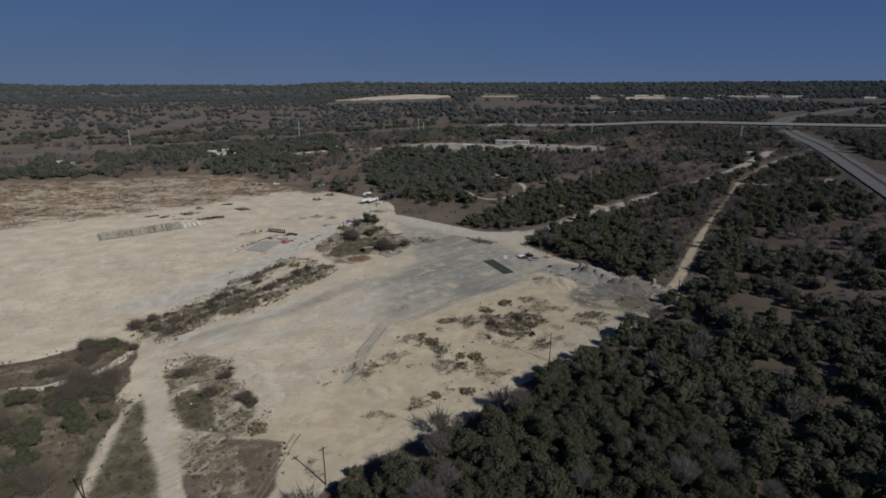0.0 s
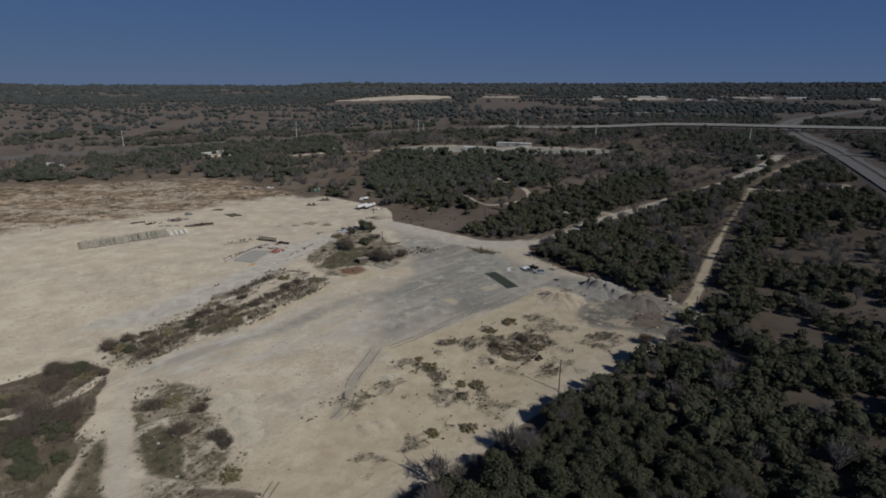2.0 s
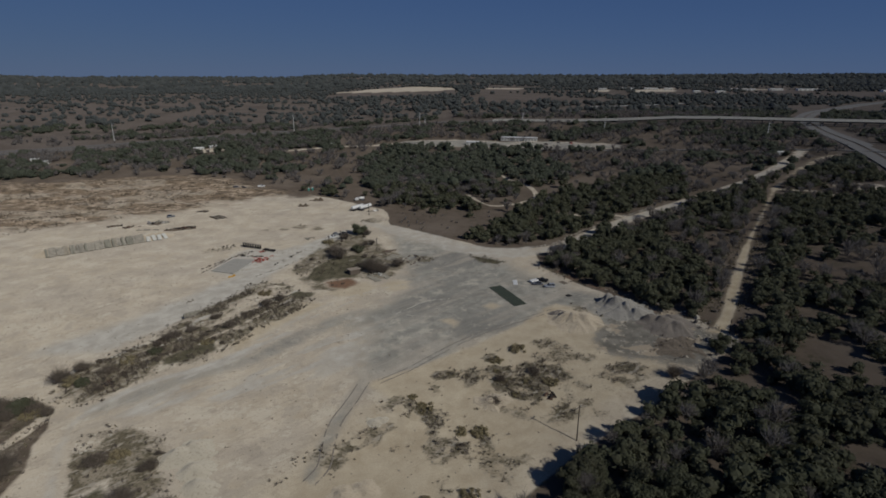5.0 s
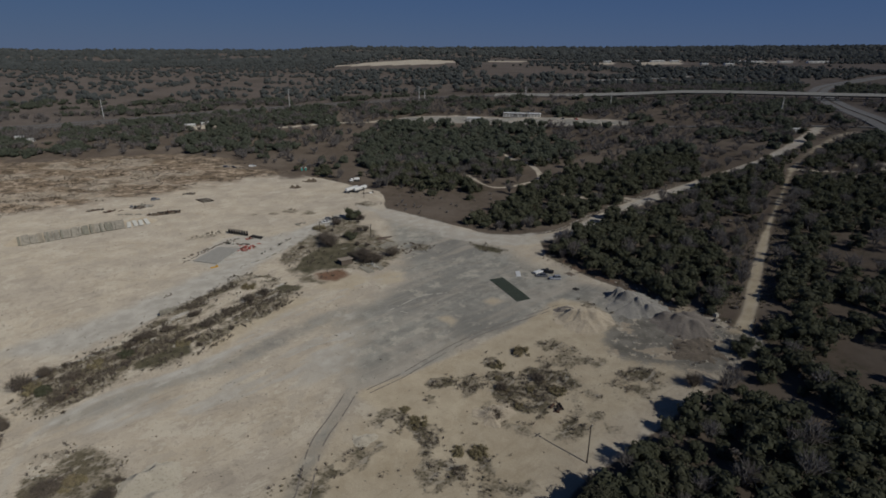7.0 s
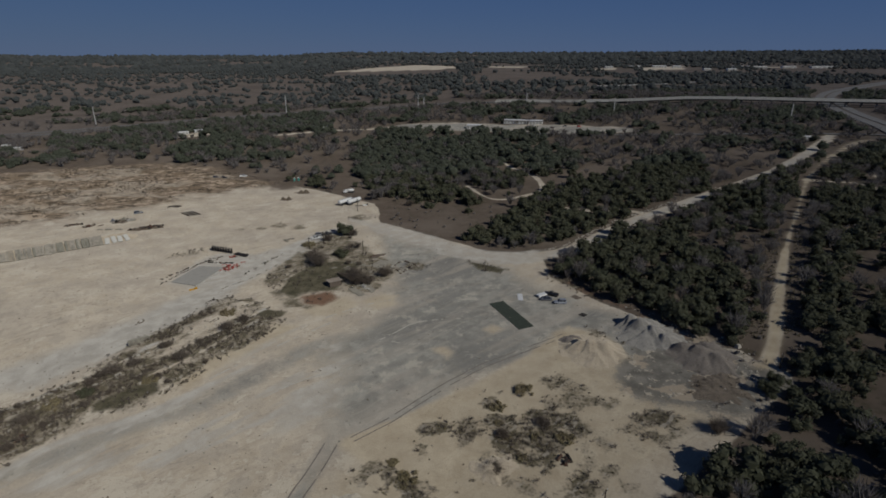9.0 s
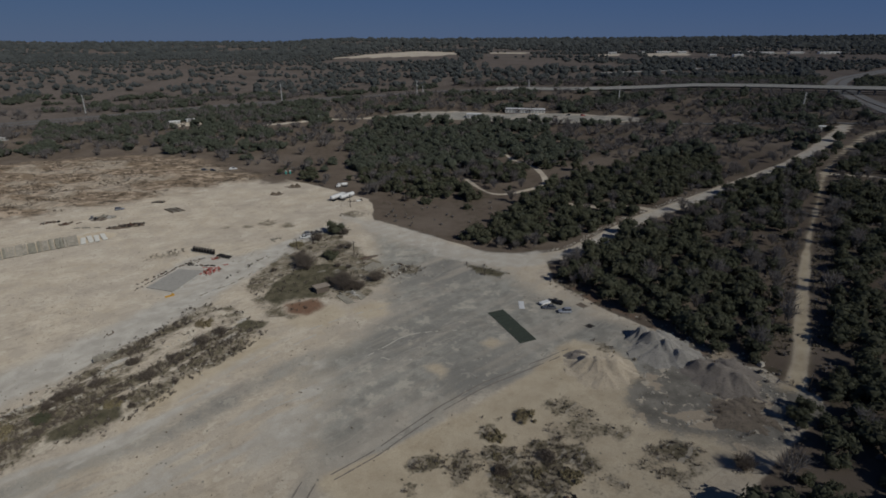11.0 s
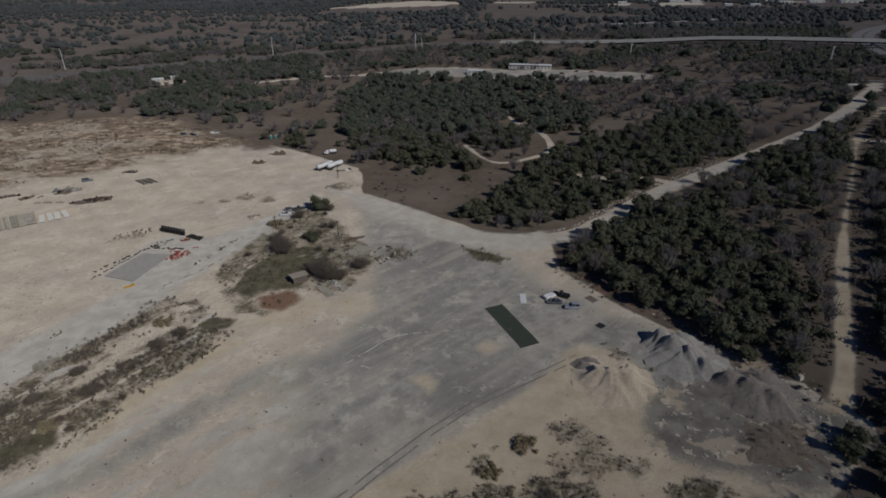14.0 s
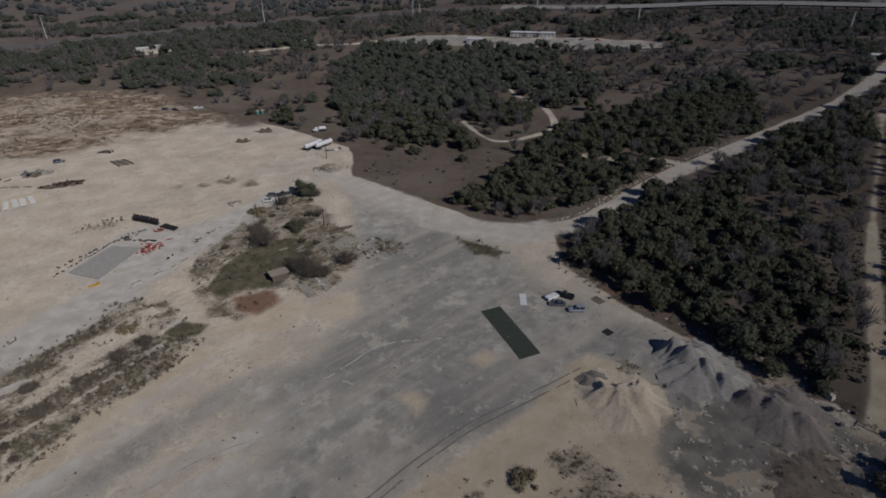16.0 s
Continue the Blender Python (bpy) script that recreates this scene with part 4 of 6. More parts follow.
heap("soil_mound", [(88.5, 206.5, 0.7, 4.2), (92.0, 208.5, 1.0, 4.6), (95.5, 210.0, 0.9, 4.0), (91.5, 203.5, 0.6, 4.4), (96.0, 205.0, 0.5, 3.6)], 9, BROWN_SOIL, "low dark brown mound of soil and brush", flute=0.7)
heap("sand_mound", [(-52.5, 146.0, 3.4, 5.0), (-49.5, 148.5, 3.4, 5.6), (-46.0, 141.0, 2.6, 4.6), (-42.5, 135.0, 2.2, 4.2), (-39.0, 129.0, 1.8, 3.6)], 12, PALE_SAND, "pale bank of sand above the scrub")
heap("sand_mound", [(-6.0, 163.0, 1.1, 2.4), (-4.4, 164.2, 0.9, 2.0)], 15, PALE_SAND, "small white mound of chalky sand")
heap("sand_mound", [(-8.0, 133.5, 1.5, 4.5), (-4.5, 136.0, 1.3, 4.0)], 14, SAND, "low pale mound of sand")


# ---- small builders ----
class Shape:
    """Boxes, tubes and lofts gathered into one mesh."""

    def __init__(self):
        self.v, self.f = [], []

    def add(self, verts, faces):
        n = len(self.v)
        self.v += [tuple(p) for p in verts]
        self.f += [tuple(i + n for i in q) for q in faces]
        return self

    def box(self, x, y, z, sx, sy, sz, turn=0.0, taper=1.0, tilt=0.0):
        """A box with its base's middle at x, y, z; the top shrunk by taper; tilt leans it about its own x."""
        m = pose(x, y, z, tilt, 0, turn)
        b = min(sx, sy, sz) * 0.08
        ring = [(-1, -1), (1, -1), (1, 1), (-1, 1)]
        verts = [m @ Vector((cx * (sx / 2 - e) * k, cy * (sy / 2 - e) * k, h)) for h, k, e in ((0, 1, 0), (sz - b, taper, 0), (sz, taper, b)) for cx, cy in ring]
        faces = [(3, 2, 1, 0), (8, 9, 10, 11)] + [(r + i, r + (i + 1) % 4, r + 4 + (i + 1) % 4, r + 4 + i) for r in (0, 4) for i in range(4)]
        return self.add(verts, faces)

    def tube(self, a, b, r0, r1=None, sides=8, dome=0.0):
        a, b = Vector(a), Vector(b)
        r1 = r0 if r1 is None else r1
        q = (b - a).to_track_quat("Z", "Y").to_matrix()
        n = (b - a).normalized()
        rings = [(a, r0), (b, r1)]
        if dome:
            rings = [(a - n * dome, r0 * 0.35), (a - n * dome * 0.6, r0 * 0.78)] + rings + [(b + n * dome * 0.6, r1 * 0.78), (b + n * dome, r1 * 0.35)]
        verts, faces = [], []
        for c, r in rings:
            verts += [c + q @ Vector((r * math.cos(2 * math.pi * k / sides), r * math.sin(2 * math.pi * k / sides), 0)) for k in range(sides)]
        for i in range(len(rings) - 1):
            faces += [(i * sides + k, i * sides + (k + 1) % sides, (i + 1) * sides + (k + 1) % sides, (i + 1) * sides + k) for k in range(sides)]
        faces += [tuple(range(sides - 1, -1, -1)), tuple(range(len(verts) - sides, len(verts)))]
        return self.add(verts, faces)

    def loft(self, rings):
        n = len(rings[0])
        verts = [p for r in rings for p in r]
        faces = [(i * n + k, i * n + (k + 1) % n, (i + 1) * n + (k + 1) % n, (i + 1) * n + k) for i in range(len(rings) - 1) for k in range(n)]
        faces += [tuple(range(n - 1, -1, -1)), tuple(range(len(verts) - n, len(verts)))]
        return self.add(verts, faces)

    def made(self, name, material):
        me = bpy.data.meshes.new(name)
        me.from_pydata([tuple(p) for p in self.v], [], self.f)
        me.materials.append(material)
        bm = bmesh.new()
        bm.from_mesh(me)
        bmesh.ops.recalc_face_normals(bm, faces=bm.faces)
        bm.to_mesh(me)
        bm.free()
        return me


def part(name, shape, material, parent, label=""):
    ob = new(name, shape if isinstance(shape, bpy.types.Mesh) else shape.made(name, material))
    ob.parent = parent
    return tagged(ob, label)


def thing(name, x, y, turn, label, category, group="", lift=0.0):
    ob = tagged(new(name), label, category, group)
    ob.matrix_basis = pose(x, y, top(x, y) + lift, 0, 0, turn)
    return ob


def lone(name, shape, material, x, y, turn, label, category, group="", lift=0.0):
    ob = tagged(new(name, shape.made(name, material)), label, category, group)
    ob.matrix_basis = pose(x, y, top(x, y) + lift, 0, 0, turn)
    return ob


WHITE = plain("white_paint", (0.74, 0.74, 0.72), 0.5, 0, 0.15, 1.0)
SILVER = plain("silver_blue_paint", (0.36, 0.38, 0.42), 0.35, 0.3, 0.1, 1.0)
BLACK = plain("black_paint", (0.018, 0.018, 0.02), 0.4, 0, 0.3, 1.0)
GREYCAR = plain("grey_paint", (0.13, 0.135, 0.15), 0.35, 0.3, 0.15, 1.0)
RUBBER = plain("tyre_rubber", (0.02, 0.02, 0.02), 0.9, 0, 0.3, 0.2)
STEEL = plain("steel", (0.42, 0.42, 0.42), 0.45, 0.8, 0.3, 0.4)
GLASS = plain("dark_window", (0.03, 0.035, 0.045), 0.08, 0, 0.1, 2.0)
LAMP_RED = plain("red_lamp", (0.35, 0.02, 0.02), 0.3, 0, 0.1, 0.2)
LAMP_CLEAR = plain("clear_lamp", (0.7, 0.7, 0.7), 0.15, 0, 0.1, 0.2)
RED_PAINT = plain("red_orange_paint", (0.40, 0.055, 0.04), 0.6, 0, 0.4, 0.5)
YELLOW = plain("yellow_paint", (0.62, 0.34, 0.04), 0.6, 0, 0.3, 0.5)
RUST = plain("rusty_steel", (0.11, 0.064, 0.045), 0.9, 0.2, 0.5, 0.5)
DARK_STEEL = plain("dark_steel", (0.028, 0.024, 0.022), 0.75, 0.2, 0.4, 0.5)
CONCRETE = plain("concrete", (0.42, 0.41, 0.38), 0.9, 0, 0.3, 1.5)
OLD_CONCRETE = plain("weathered_concrete", (0.27, 0.25, 0.205), 0.95, 0, 0.5, 0.8)
MOSSY = plain("stained_concrete", (0.27, 0.255, 0.205), 0.95, 0, 0.5, 0.8)
POLE_WOOD = plain("creosoted_wood", (0.055, 0.042, 0.033), 0.95, 0, 0.4, 0.3)
TIMBER = plain("old_timber", (0.15, 0.12, 0.095), 0.95, 0, 0.4, 0.4)
TURF = plain("green_turf", (0.036, 0.046, 0.034), 0.95, 0, 0.35, 0.8)
TEAL = plain("teal_plastic", (0.06, 0.30, 0.26), 0.5, 0, 0.2, 0.5)
ROOFING = plain("tan_roofing", (0.26, 0.22, 0.18), 0.9, 0, 0.4, 0.5)
BLUE = plain("blue_paint", (0.10, 0.20, 0.42), 0.4, 0, 0.2, 0.5)
LIME = plain("limestone", (0.42, 0.39, 0.33), 0.95, 0, 0.35, 0.4)
BROWN_RUBBLE = heap_mat("brown_rubble", (0.085, 0.066, 0.048), (0.165, 0.132, 0.096))


# ---- vehicles ----
def wheel(parent, x, y, r, wide):
    t = part("wheel", Shape().tube((x, y - wide / 2, r), (x, y + wide / 2, r), r, sides=12), RUBBER, parent)
    part("rim", Shape().tube((x, y - wide / 2 - 0.02, r), (x, y + wide / 2 + 0.02, r), r * 0.58, sides=10), STEEL, t)


def car(x, y, turn, label, paint, size=(4.7, 1.85, 1.5), kind="suv"):
    """x ahead. The body is lofted from cross sections; the glass house stands on it."""
    l, w, h = size
    ob = thing("pickup_truck" if kind == "pickup" else "car", x, y, turn, label, "car", "parked cars")
    waist = h * 0.56

    def ring(px, half, low, high):
        return [(px, -half, low), (px, half, low), (px, half * 1.0, high * 0.82), (px, half * 0.9, high), (px, -half * 0.9, high), (px, -half, high * 0.82)]

    body = Shape().loft([ring(-l / 2, w * 0.42, 0.34, waist * 0.92), ring(-l / 2 + 0.25, w * 0.5, 0.25, waist), ring(-l * 0.1, w * 0.5, 0.22, waist * 1.02),
                         ring(l * 0.2, w * 0.5, 0.22, waist * 0.98), ring(l / 2 - 0.3, w * 0.49, 0.25, waist * 0.86), ring(l / 2, w * 0.40, 0.34, waist * 0.7)])
    b = part("body", body, paint, ob)
    back, front = {"suv": (-0.47, 0.20), "sedan": (-0.36, 0.18), "pickup": (-0.10, 0.22)}[kind]

    lo, hi, half = waist * 0.98, h, w * 0.44
    rake = 0.35 if kind == "sedan" else 0.14
    cab = [(l * back, lo), (l * (back + rake * 0.35), hi), (l * (front - 0.16), hi), (l * front, lo)]
    verts = [(px, s * half * (0.86 if z == hi else 1), z) for px, z in cab for s in (-1, 1)]
    glass = Shape().add(verts, [(0, 2, 4, 6), (1, 7, 5, 3), (0, 1, 3, 2), (4, 5, 7, 6), (2, 3, 5, 4), (0, 6, 7, 1)])
    part("glass_house", glass, GLASS, b, "dark tinted windows")
    part("roof", Shape().box(l * (back + rake * 0.35 + front - 0.16) / 2, 0, hi - 0.02, l * (front - 0.16 - back - rake * 0.35) * 1.02, half * 1.76, 0.06), paint, b)
    for px in [l * (back + rake * 0.2), l * (back + front) / 2, l * front - 0.45]:
        for s in (-1, 1):
            part("pillar", Shape().tube((px, s * half * 1.0, lo), (px, s * half * 0.87, hi), 0.05, sides=5), paint, b)
    for s in (-1, 1):
        part("headlight", Shape().box(l / 2 - 0.12, s * w * 0.32, waist * 0.58, 0.25, 0.34, 0.14), LAMP_CLEAR, b, "clear headlight")
        part("taillight", Shape().box(-l / 2 + 0.1, s * w * 0.36, waist * 0.6, 0.2, 0.24, 0.2), LAMP_RED, b, "red tail light")
        part("mirror", Shape().box(l * front - 0.3, s * w * 0.54, waist, 0.12, 0.2, 0.14), paint, b)
        for px in (-l * 0.31, l * 0.31):
            wheel(ob, px, s * (w / 2 - 0.13), 0.34, 0.24)
    part("bumper", Shape().box(l / 2 - 0.05, 0, 0.32, 0.18, w * 0.86, 0.22), BLACK, ob)
    part("bumper", Shape().box(-l / 2 + 0.05, 0, 0.34, 0.18, w * 0.86, 0.22), BLACK, ob)
    if kind == "pickup":
        for s in (-1, 1):
            part("bed_side", Shape().box(-l * 0.3, s * w * 0.46, waist * 0.95, l * 0.38, 0.08, 0.26), paint, ob)
        part("tailgate", Shape().box(-l / 2 + 0.08, 0, waist * 0.9, 0.08, w * 0.9, 0.3), paint, ob)
    return ob


def tank_trailer(x, y, turn):
    ob = thing("tank_trailer", x, y, turn, "white tank trailer parked on pale ground", "trailer", "tank trailers")
    part("tank", Shape().tube((-5.2, 0, 2.35), (5.2, 0, 2.35), 1.2, sides=16, dome=0.5), WHITE, ob)
    part("frame", Shape().box(0, 0, 0.95, 11.0, 1.0, 0.28), DARK_STEEL, ob)
    for px in (-2.2, 0, 2.2):
        part("manhole", Shape().tube((px, 0, 3.5), (px, 0, 3.75), 0.3, sides=10), STEEL, ob)
    part("walkway", Shape().box(0, 0.55, 3.45, 7.0, 0.4, 0.06), STEEL, ob)
    for px in (-4.6, -3.4):
        for s in (-0.95, 0.95):
            wheel(ob, px, s, 0.5, 0.5)
    for s in (-0.7, 0.7):
        part("landing_leg", Shape().box(3.2, s, 0.0, 0.14, 0.14, 1.1), STEEL, ob)


def tank_truck(x, y, turn):
    ob = thing("tank_truck", x, y, turn, "small white tank truck parked by the trees", "truck")
    part("tank", Shape().tube((-2.9, 0, 1.9), (0.6, 0, 1.9), 0.95, sides=14, dome=0.35), WHITE, ob)
    part("frame", Shape().box(-0.2, 0, 0.7, 7.2, 0.9, 0.25), DARK_STEEL, ob)
    c = part("cab", Shape().box(2.2, 0, 0.7, 1.9, 2.1, 1.75, 0, 0.9), WHITE, ob)
    part("windscreen", Shape().box(3.08, 0, 1.55, 0.1, 1.7, 0.7), GLASS, c, "dark windscreen")
    part("bonnet", Shape().box(3.5, 0, 0.7, 1.0, 1.7, 0.9), WHITE, ob)
    for px in (-2.6, -1.4, 3.2):
        for s in (-0.9, 0.9):
            wheel(ob, px, s, 0.48, 0.35)


car(56.4, 260.6, 182, "silver-blue estate car with a white tailgate on the gravel", SILVER, (4.7, 1.85, 1.7), "suv")
car(51.4, 263.4, 178, "dark grey saloon car parked on the gravel", GREYCAR, (4.8, 1.85, 1.45), "sedan")
car(54.0, 267.6, 150, "black pickup truck parked on the gravel", BLACK, (5.6, 1.95, 1.8), "pickup")
car(-56.0, 333.4, 18, "white saloon car parked beside the scrub", WHITE, (4.9, 1.9, 1.5), "sedan")
car(-52.0, 339.5, 40, "black pickup truck parked beside the bushes", BLACK, (5.6, 1.95, 1.8), "pickup")
car(-55.5, 338.2, 25, "dark grey estate car parked beside the scrub", GREYCAR, (4.7, 1.85, 1.7), "suv")
car(-173.9, 376.2, 35, "dark estate car standing among scrap", GREYCAR, (5.0, 1.9, 1.7), "suv")
car(-168.5, 471.5, 5, "dark grey car at the far edge of the yard", GREYCAR, (4.7, 1.85, 1.6), "suv")
car(-162.5, 471.0, 15, "black car at the far edge of the yard", BLACK, (4.9, 1.9, 1.6), "sedan")
car(-149.0, 475.7, 10, "white pickup truck at the far edge of the yard", WHITE, (5.6, 1.95, 1.8), "pickup")
car(-84.5, 442.5, 150, "black car beside the trees", BLACK, (4.8, 1.85, 1.5), "sedan")
car(-78.5, 440.5, 160, "black pickup truck beside the trees", BLACK, (5.5, 1.95, 1.8), "pickup")
for cx, cy, ct, cp in ((94.5, 675.5, 5, WHITE), (88.0, 672.0, 10, BLACK), (126, 668, 170, GREYCAR), (140, 662, 20, RED_PAINT), (112, 661, 0, RUST)):
    car(cx, cy, ct, "car parked on the far gravel lot", cp, (4.8, 1.9, 1.6), "suv")
car(44.2, 482.3, 60, "blue and white pickup truck in a gap among trees", BLUE, (5.6, 2.0, 1.9), "pickup")
car(230, 850.5, -17, "dark car standing on the highway", BLACK, (4.9, 1.9, 1.6), "suv")
tank_trailer(-54.8, 400.0, 58)
tank_trailer(-49.6, 401.6, 58)
tank_truck(-58.4, 429.4, 200)


# ---- the yard's things ----
def panel_mat(x, y, turn, wide, long, strips, material, label, category, name):
    """Flat matting laid in strips, each a part with its own slightly lifted edge."""
    ob = thing(name, x, y, turn, label, category)
    a = radians(turn)
    for k in range(strips):
        off = (k + 0.5) / strips * long - long / 2
        rows = []
        for u in np.linspace(-0.5, 0.5, 5):
            for v in (-0.5, 0.0, 0.5):
                px, py = u * wide, off + v * (long / strips - 0.05)
                wx, wy = x + px * math.cos(a) - py * math.sin(a), y + px * math.sin(a) + py * math.cos(a)
                rows.append((px, py, top(wx, wy) - top(x, y) + 0.07 + 0.012 * ((k % 2) + N1.at(wx, wy, 1.3))))
        n = len(rows)
        low = [(p, q, r - 0.12) for p, q, r in rows]
        faces = [(i * 3 + j, i * 3 + 3 + j, i * 3 + 4 + j, i * 3 + 1 + j) for i in range(4) for j in range(2)]
        rim = [(0, 3), (3, 6), (6, 9), (9, 12), (12, 13), (13, 14), (14, 11), (11, 8), (8, 5), (5, 2), (2, 1), (1, 0)]
        part("strip", Shape().add(rows + low, faces + [(p, q, q + n, p + n) for p, q in rim]), material, ob)


panel_mat(36.9, 250.8, 25, 6.0, 22.4, 11, TURF, "long dark green artificial turf runway on the gravel", "turf mat", "turf_runway")
panel_mat(41.8, 265.9, -1, 1.9, 6.0, 3, WHITE, "white sheet panels laid flat on the gravel", "sheet", "white_sheet")
panel_mat(63.4, 265.9, 35, 2.6, 3.6, 2, TIMBER, "small brown mat on the gravel", "mat", "ground_mat")
panel_mat(63.1, 250.9, 40, 2.4, 2.4, 2, DARK_STEEL, "small black mat on the gravel", "mat", "ground_mat")


def canopy(x, y, turn):
    ob = thing("trailer", x, y, turn, "low white flatbed trailer behind the parked cars", "trailer")
    part("deck", Shape().box(0, 0, 0.55, 4.2, 2.0, 0.5, 0, 0.96), WHITE, ob)
    part("drawbar", Shape().box(2.8, 0, 0.45, 1.6, 0.12, 0.12), STEEL, ob)
    for s in (-1.02, 1.02):
        wheel(ob, -0.4, s, 0.36, 0.22)


canopy(50.2, 266.6, 35)


def utility_pole(x, y, h, turn, label="dark wooden utility pole with a crossarm"):
    ob = thing("utility_pole", x, y, turn, label, "pole", "utility poles", -0.3)
    part("pole", Shape().tube((0, 0, -0.5), (0, 0, h), 0.19, 0.12, 8), POLE_WOOD, ob)
    arm = part("crossarm", Shape().box(0, 0.14, h - 0.75, 2.2, 0.12, 0.14), POLE_WOOD, ob)
    for px in (-0.95, 0.0, 0.95):
        part("insulator", Shape().tube((px, 0.14, h - 0.62), (px, 0.14, h - 0.36), 0.06, 0.04, 6), WHITE, arm, "pale insulator")
    part("brace", Shape().tube((-0.6, 0.1, h - 0.72), (0, 0.1, h - 1.4), 0.03, sides=5), STEEL, ob)
    part("brace", Shape().tube((0.6, 0.1, h - 0.72), (0, 0.1, h - 1.4), 0.03, sides=5), STEEL, ob)


for px, py, ph in ((-14.0, 92.9, 10.7), (48.4, 158.2, 11.2), (-66.2, 85.7, 8.5), (113.6, 215.0, 6.0), (-44.2, 384.3, 8.0), (-50.6, 327.0, 6.5), (-55.5, 318.3, 6.0), (-28.0, 312.0, 7.0)):
    utility_pole(px, py, ph, 47)


def steel_pylon(x, y, h):
    ob = thing("power_pylon", x, y, 20, "tall pale steel power pylon beside the highway", "pylon", "pylons along the highway", -0.5)
    part("mast", Shape().tube((0, 0, -0.5), (0, 0, h), 0.75, 0.32, 10), STEEL_PALE, ob)
    for z in (h - 1.5, h - 4.0, h - 6.5):
        arm = part("arm", Shape().tube((0, 0, z), (2.1, 0, z + 0.5), 0.12, 0.06, 6), STEEL_PALE, ob)
        part("insulator", Shape().tube((2.0, 0, z + 0.45), (2.0, 0, z - 0.6), 0.09, 0.09, 6), STEEL_PALE, arm)


STEEL_PALE = plain("galvanised_steel", (0.48, 0.48, 0.47), 0.6, 0.1, 0.15, 2.0)
for px, py, ph in ((-451.2, 762.2, 25), (-241.0, 878.0, 26), (-45.4, 846.0, 22), (-39.6, 872.0, 13), (195.8, 742.3, 19), (339.6, 632.5, 18), (110, 905, 11), (-610, 640, 25)):
    steel_pylon(px, py, ph)


# a long row of precast panels leaning against an earth bank
PANEL = plain("streaked_concrete", (0.37, 0.338, 0.28), 0.95, 0, 0.6, 1.1)
TAN_PANEL = plain("tan_concrete", (0.36, 0.318, 0.25), 0.95, 0, 0.6, 0.9)
PALE_CONCRETE = plain("pale_concrete", (0.56, 0.55, 0.51), 0.9, 0, 0.25, 0.8)


def panel_row():
    rng = random.Random(4)
    a, b = Vector((-194.6, 291.2)), Vector((-159.1, 320.0))
    along = (b - a).normalized()
    turn, behind = math.degrees(math.atan2(along.y, along.x)), Vector((-along.y, along.x))
    bank = [(*(a + (b - a) * k / 9 + behind * 8.2), 3.3, 6.5) for k in range(12)]
    heap("earth_bank", bank, 31, SAND, "pale earth bank behind the leaning concrete panels", "earth bank", 0.1)
    n = 40
    for k in range(n):
        c = a + (b - a) * (k + 0.5) / n
        lone("precast_panel", Shape().box(0, 3.1, 1.75, 1.0 + rng.random() * 0.1, 6.2 + rng.random() * 1.1, 0.26, 0, 1, 27 + rng.uniform(-2.5, 2.5)), (PANEL, MOSSY, PANEL, TAN_PANEL)[rng.randrange(4)],
             c.x + rng.uniform(-0.1, 0.1), c.y + rng.uniform(-0.3, 0.3), turn + rng.uniform(-2.5, 2.5), "weathered grey precast concrete panel leaning on a bank", "panel", "row of precast panels", 0.02)
    for k in range(4):
        c = b + along * (1.6 + 2.9 * k)
        lone("precast_panel", Shape().box(0, 2.2, 1.1, 2.0, 4.6, 0.26, 0, 1, 22 + 4 * (k % 2)), PALE_CONCRETE, c.x, c.y + 0.9 * (k % 2), turn + (-8, 5, -3, 10)[k], "white concrete panel leaning on the earth bank", "panel", "row of precast panels", 0.02)


panel_row()


def scrap(name, label, category, group, x, y, spread_x, spread_y, turn, count, materials, seed, kind="mixed", big=1.0):
    """Separate pieces of scrap or timber strewn over a patch."""
    rng = random.Random(seed)
    a = radians(turn)
    for k in range(count):
        u, v = rng.gauss(0, 0.45) * spread_x, rng.gauss(0, 0.45) * spread_y
        px, py = x + u * math.cos(a) - v * math.sin(a), y + u * math.sin(a) + v * math.cos(a)
        s, r = Shape(), big * rng.uniform(0.7, 1.4)
        pick = rng.random() if kind == "mixed" else (0.2 if kind == "beams" else 0.7)
        if kind == "flat":
            for b in range(5):
                s.box(0, (b - 2) * 0.5 * r, 0.14, 2.6 * r, 0.4 * r, 0.06)
            for b in (-1, 0, 1):
                s.box(b * 1.15 * r, 0, 0, 0.16, 2.4 * r, 0.15)
        elif pick < 0.45:
            s.box(0, 0, 0, 3.2 * r, 0.3 * r, 0.3 * r, 0, 1, 0).box(0.3 * r, 0.35 * r, 0, 2.6 * r, 0.28 * r, 0.35 * r, 6)
        elif pick < 0.8:
            s.box(0, 0, 0, 1.3 * r, 0.9 * r, 0.7 * r, 0, 0.8, 0).box(0.2 * r, 0.1 * r, 0.6 * r, 0.7 * r, 0.5 * r, 0.4 * r, 30, 0.7)
        else:
            s.tube((-1.1 * r, 0, 0.35 * r), (1.1 * r, 0, 0.35 * r), 0.35 * r, sides=9)
        lone(name, s, materials[rng.randrange(len(materials))], px, py, rng.uniform(0, 180) if kind != "beams" else turn + rng.gauss(0, 12), label, category, group, -0.05)


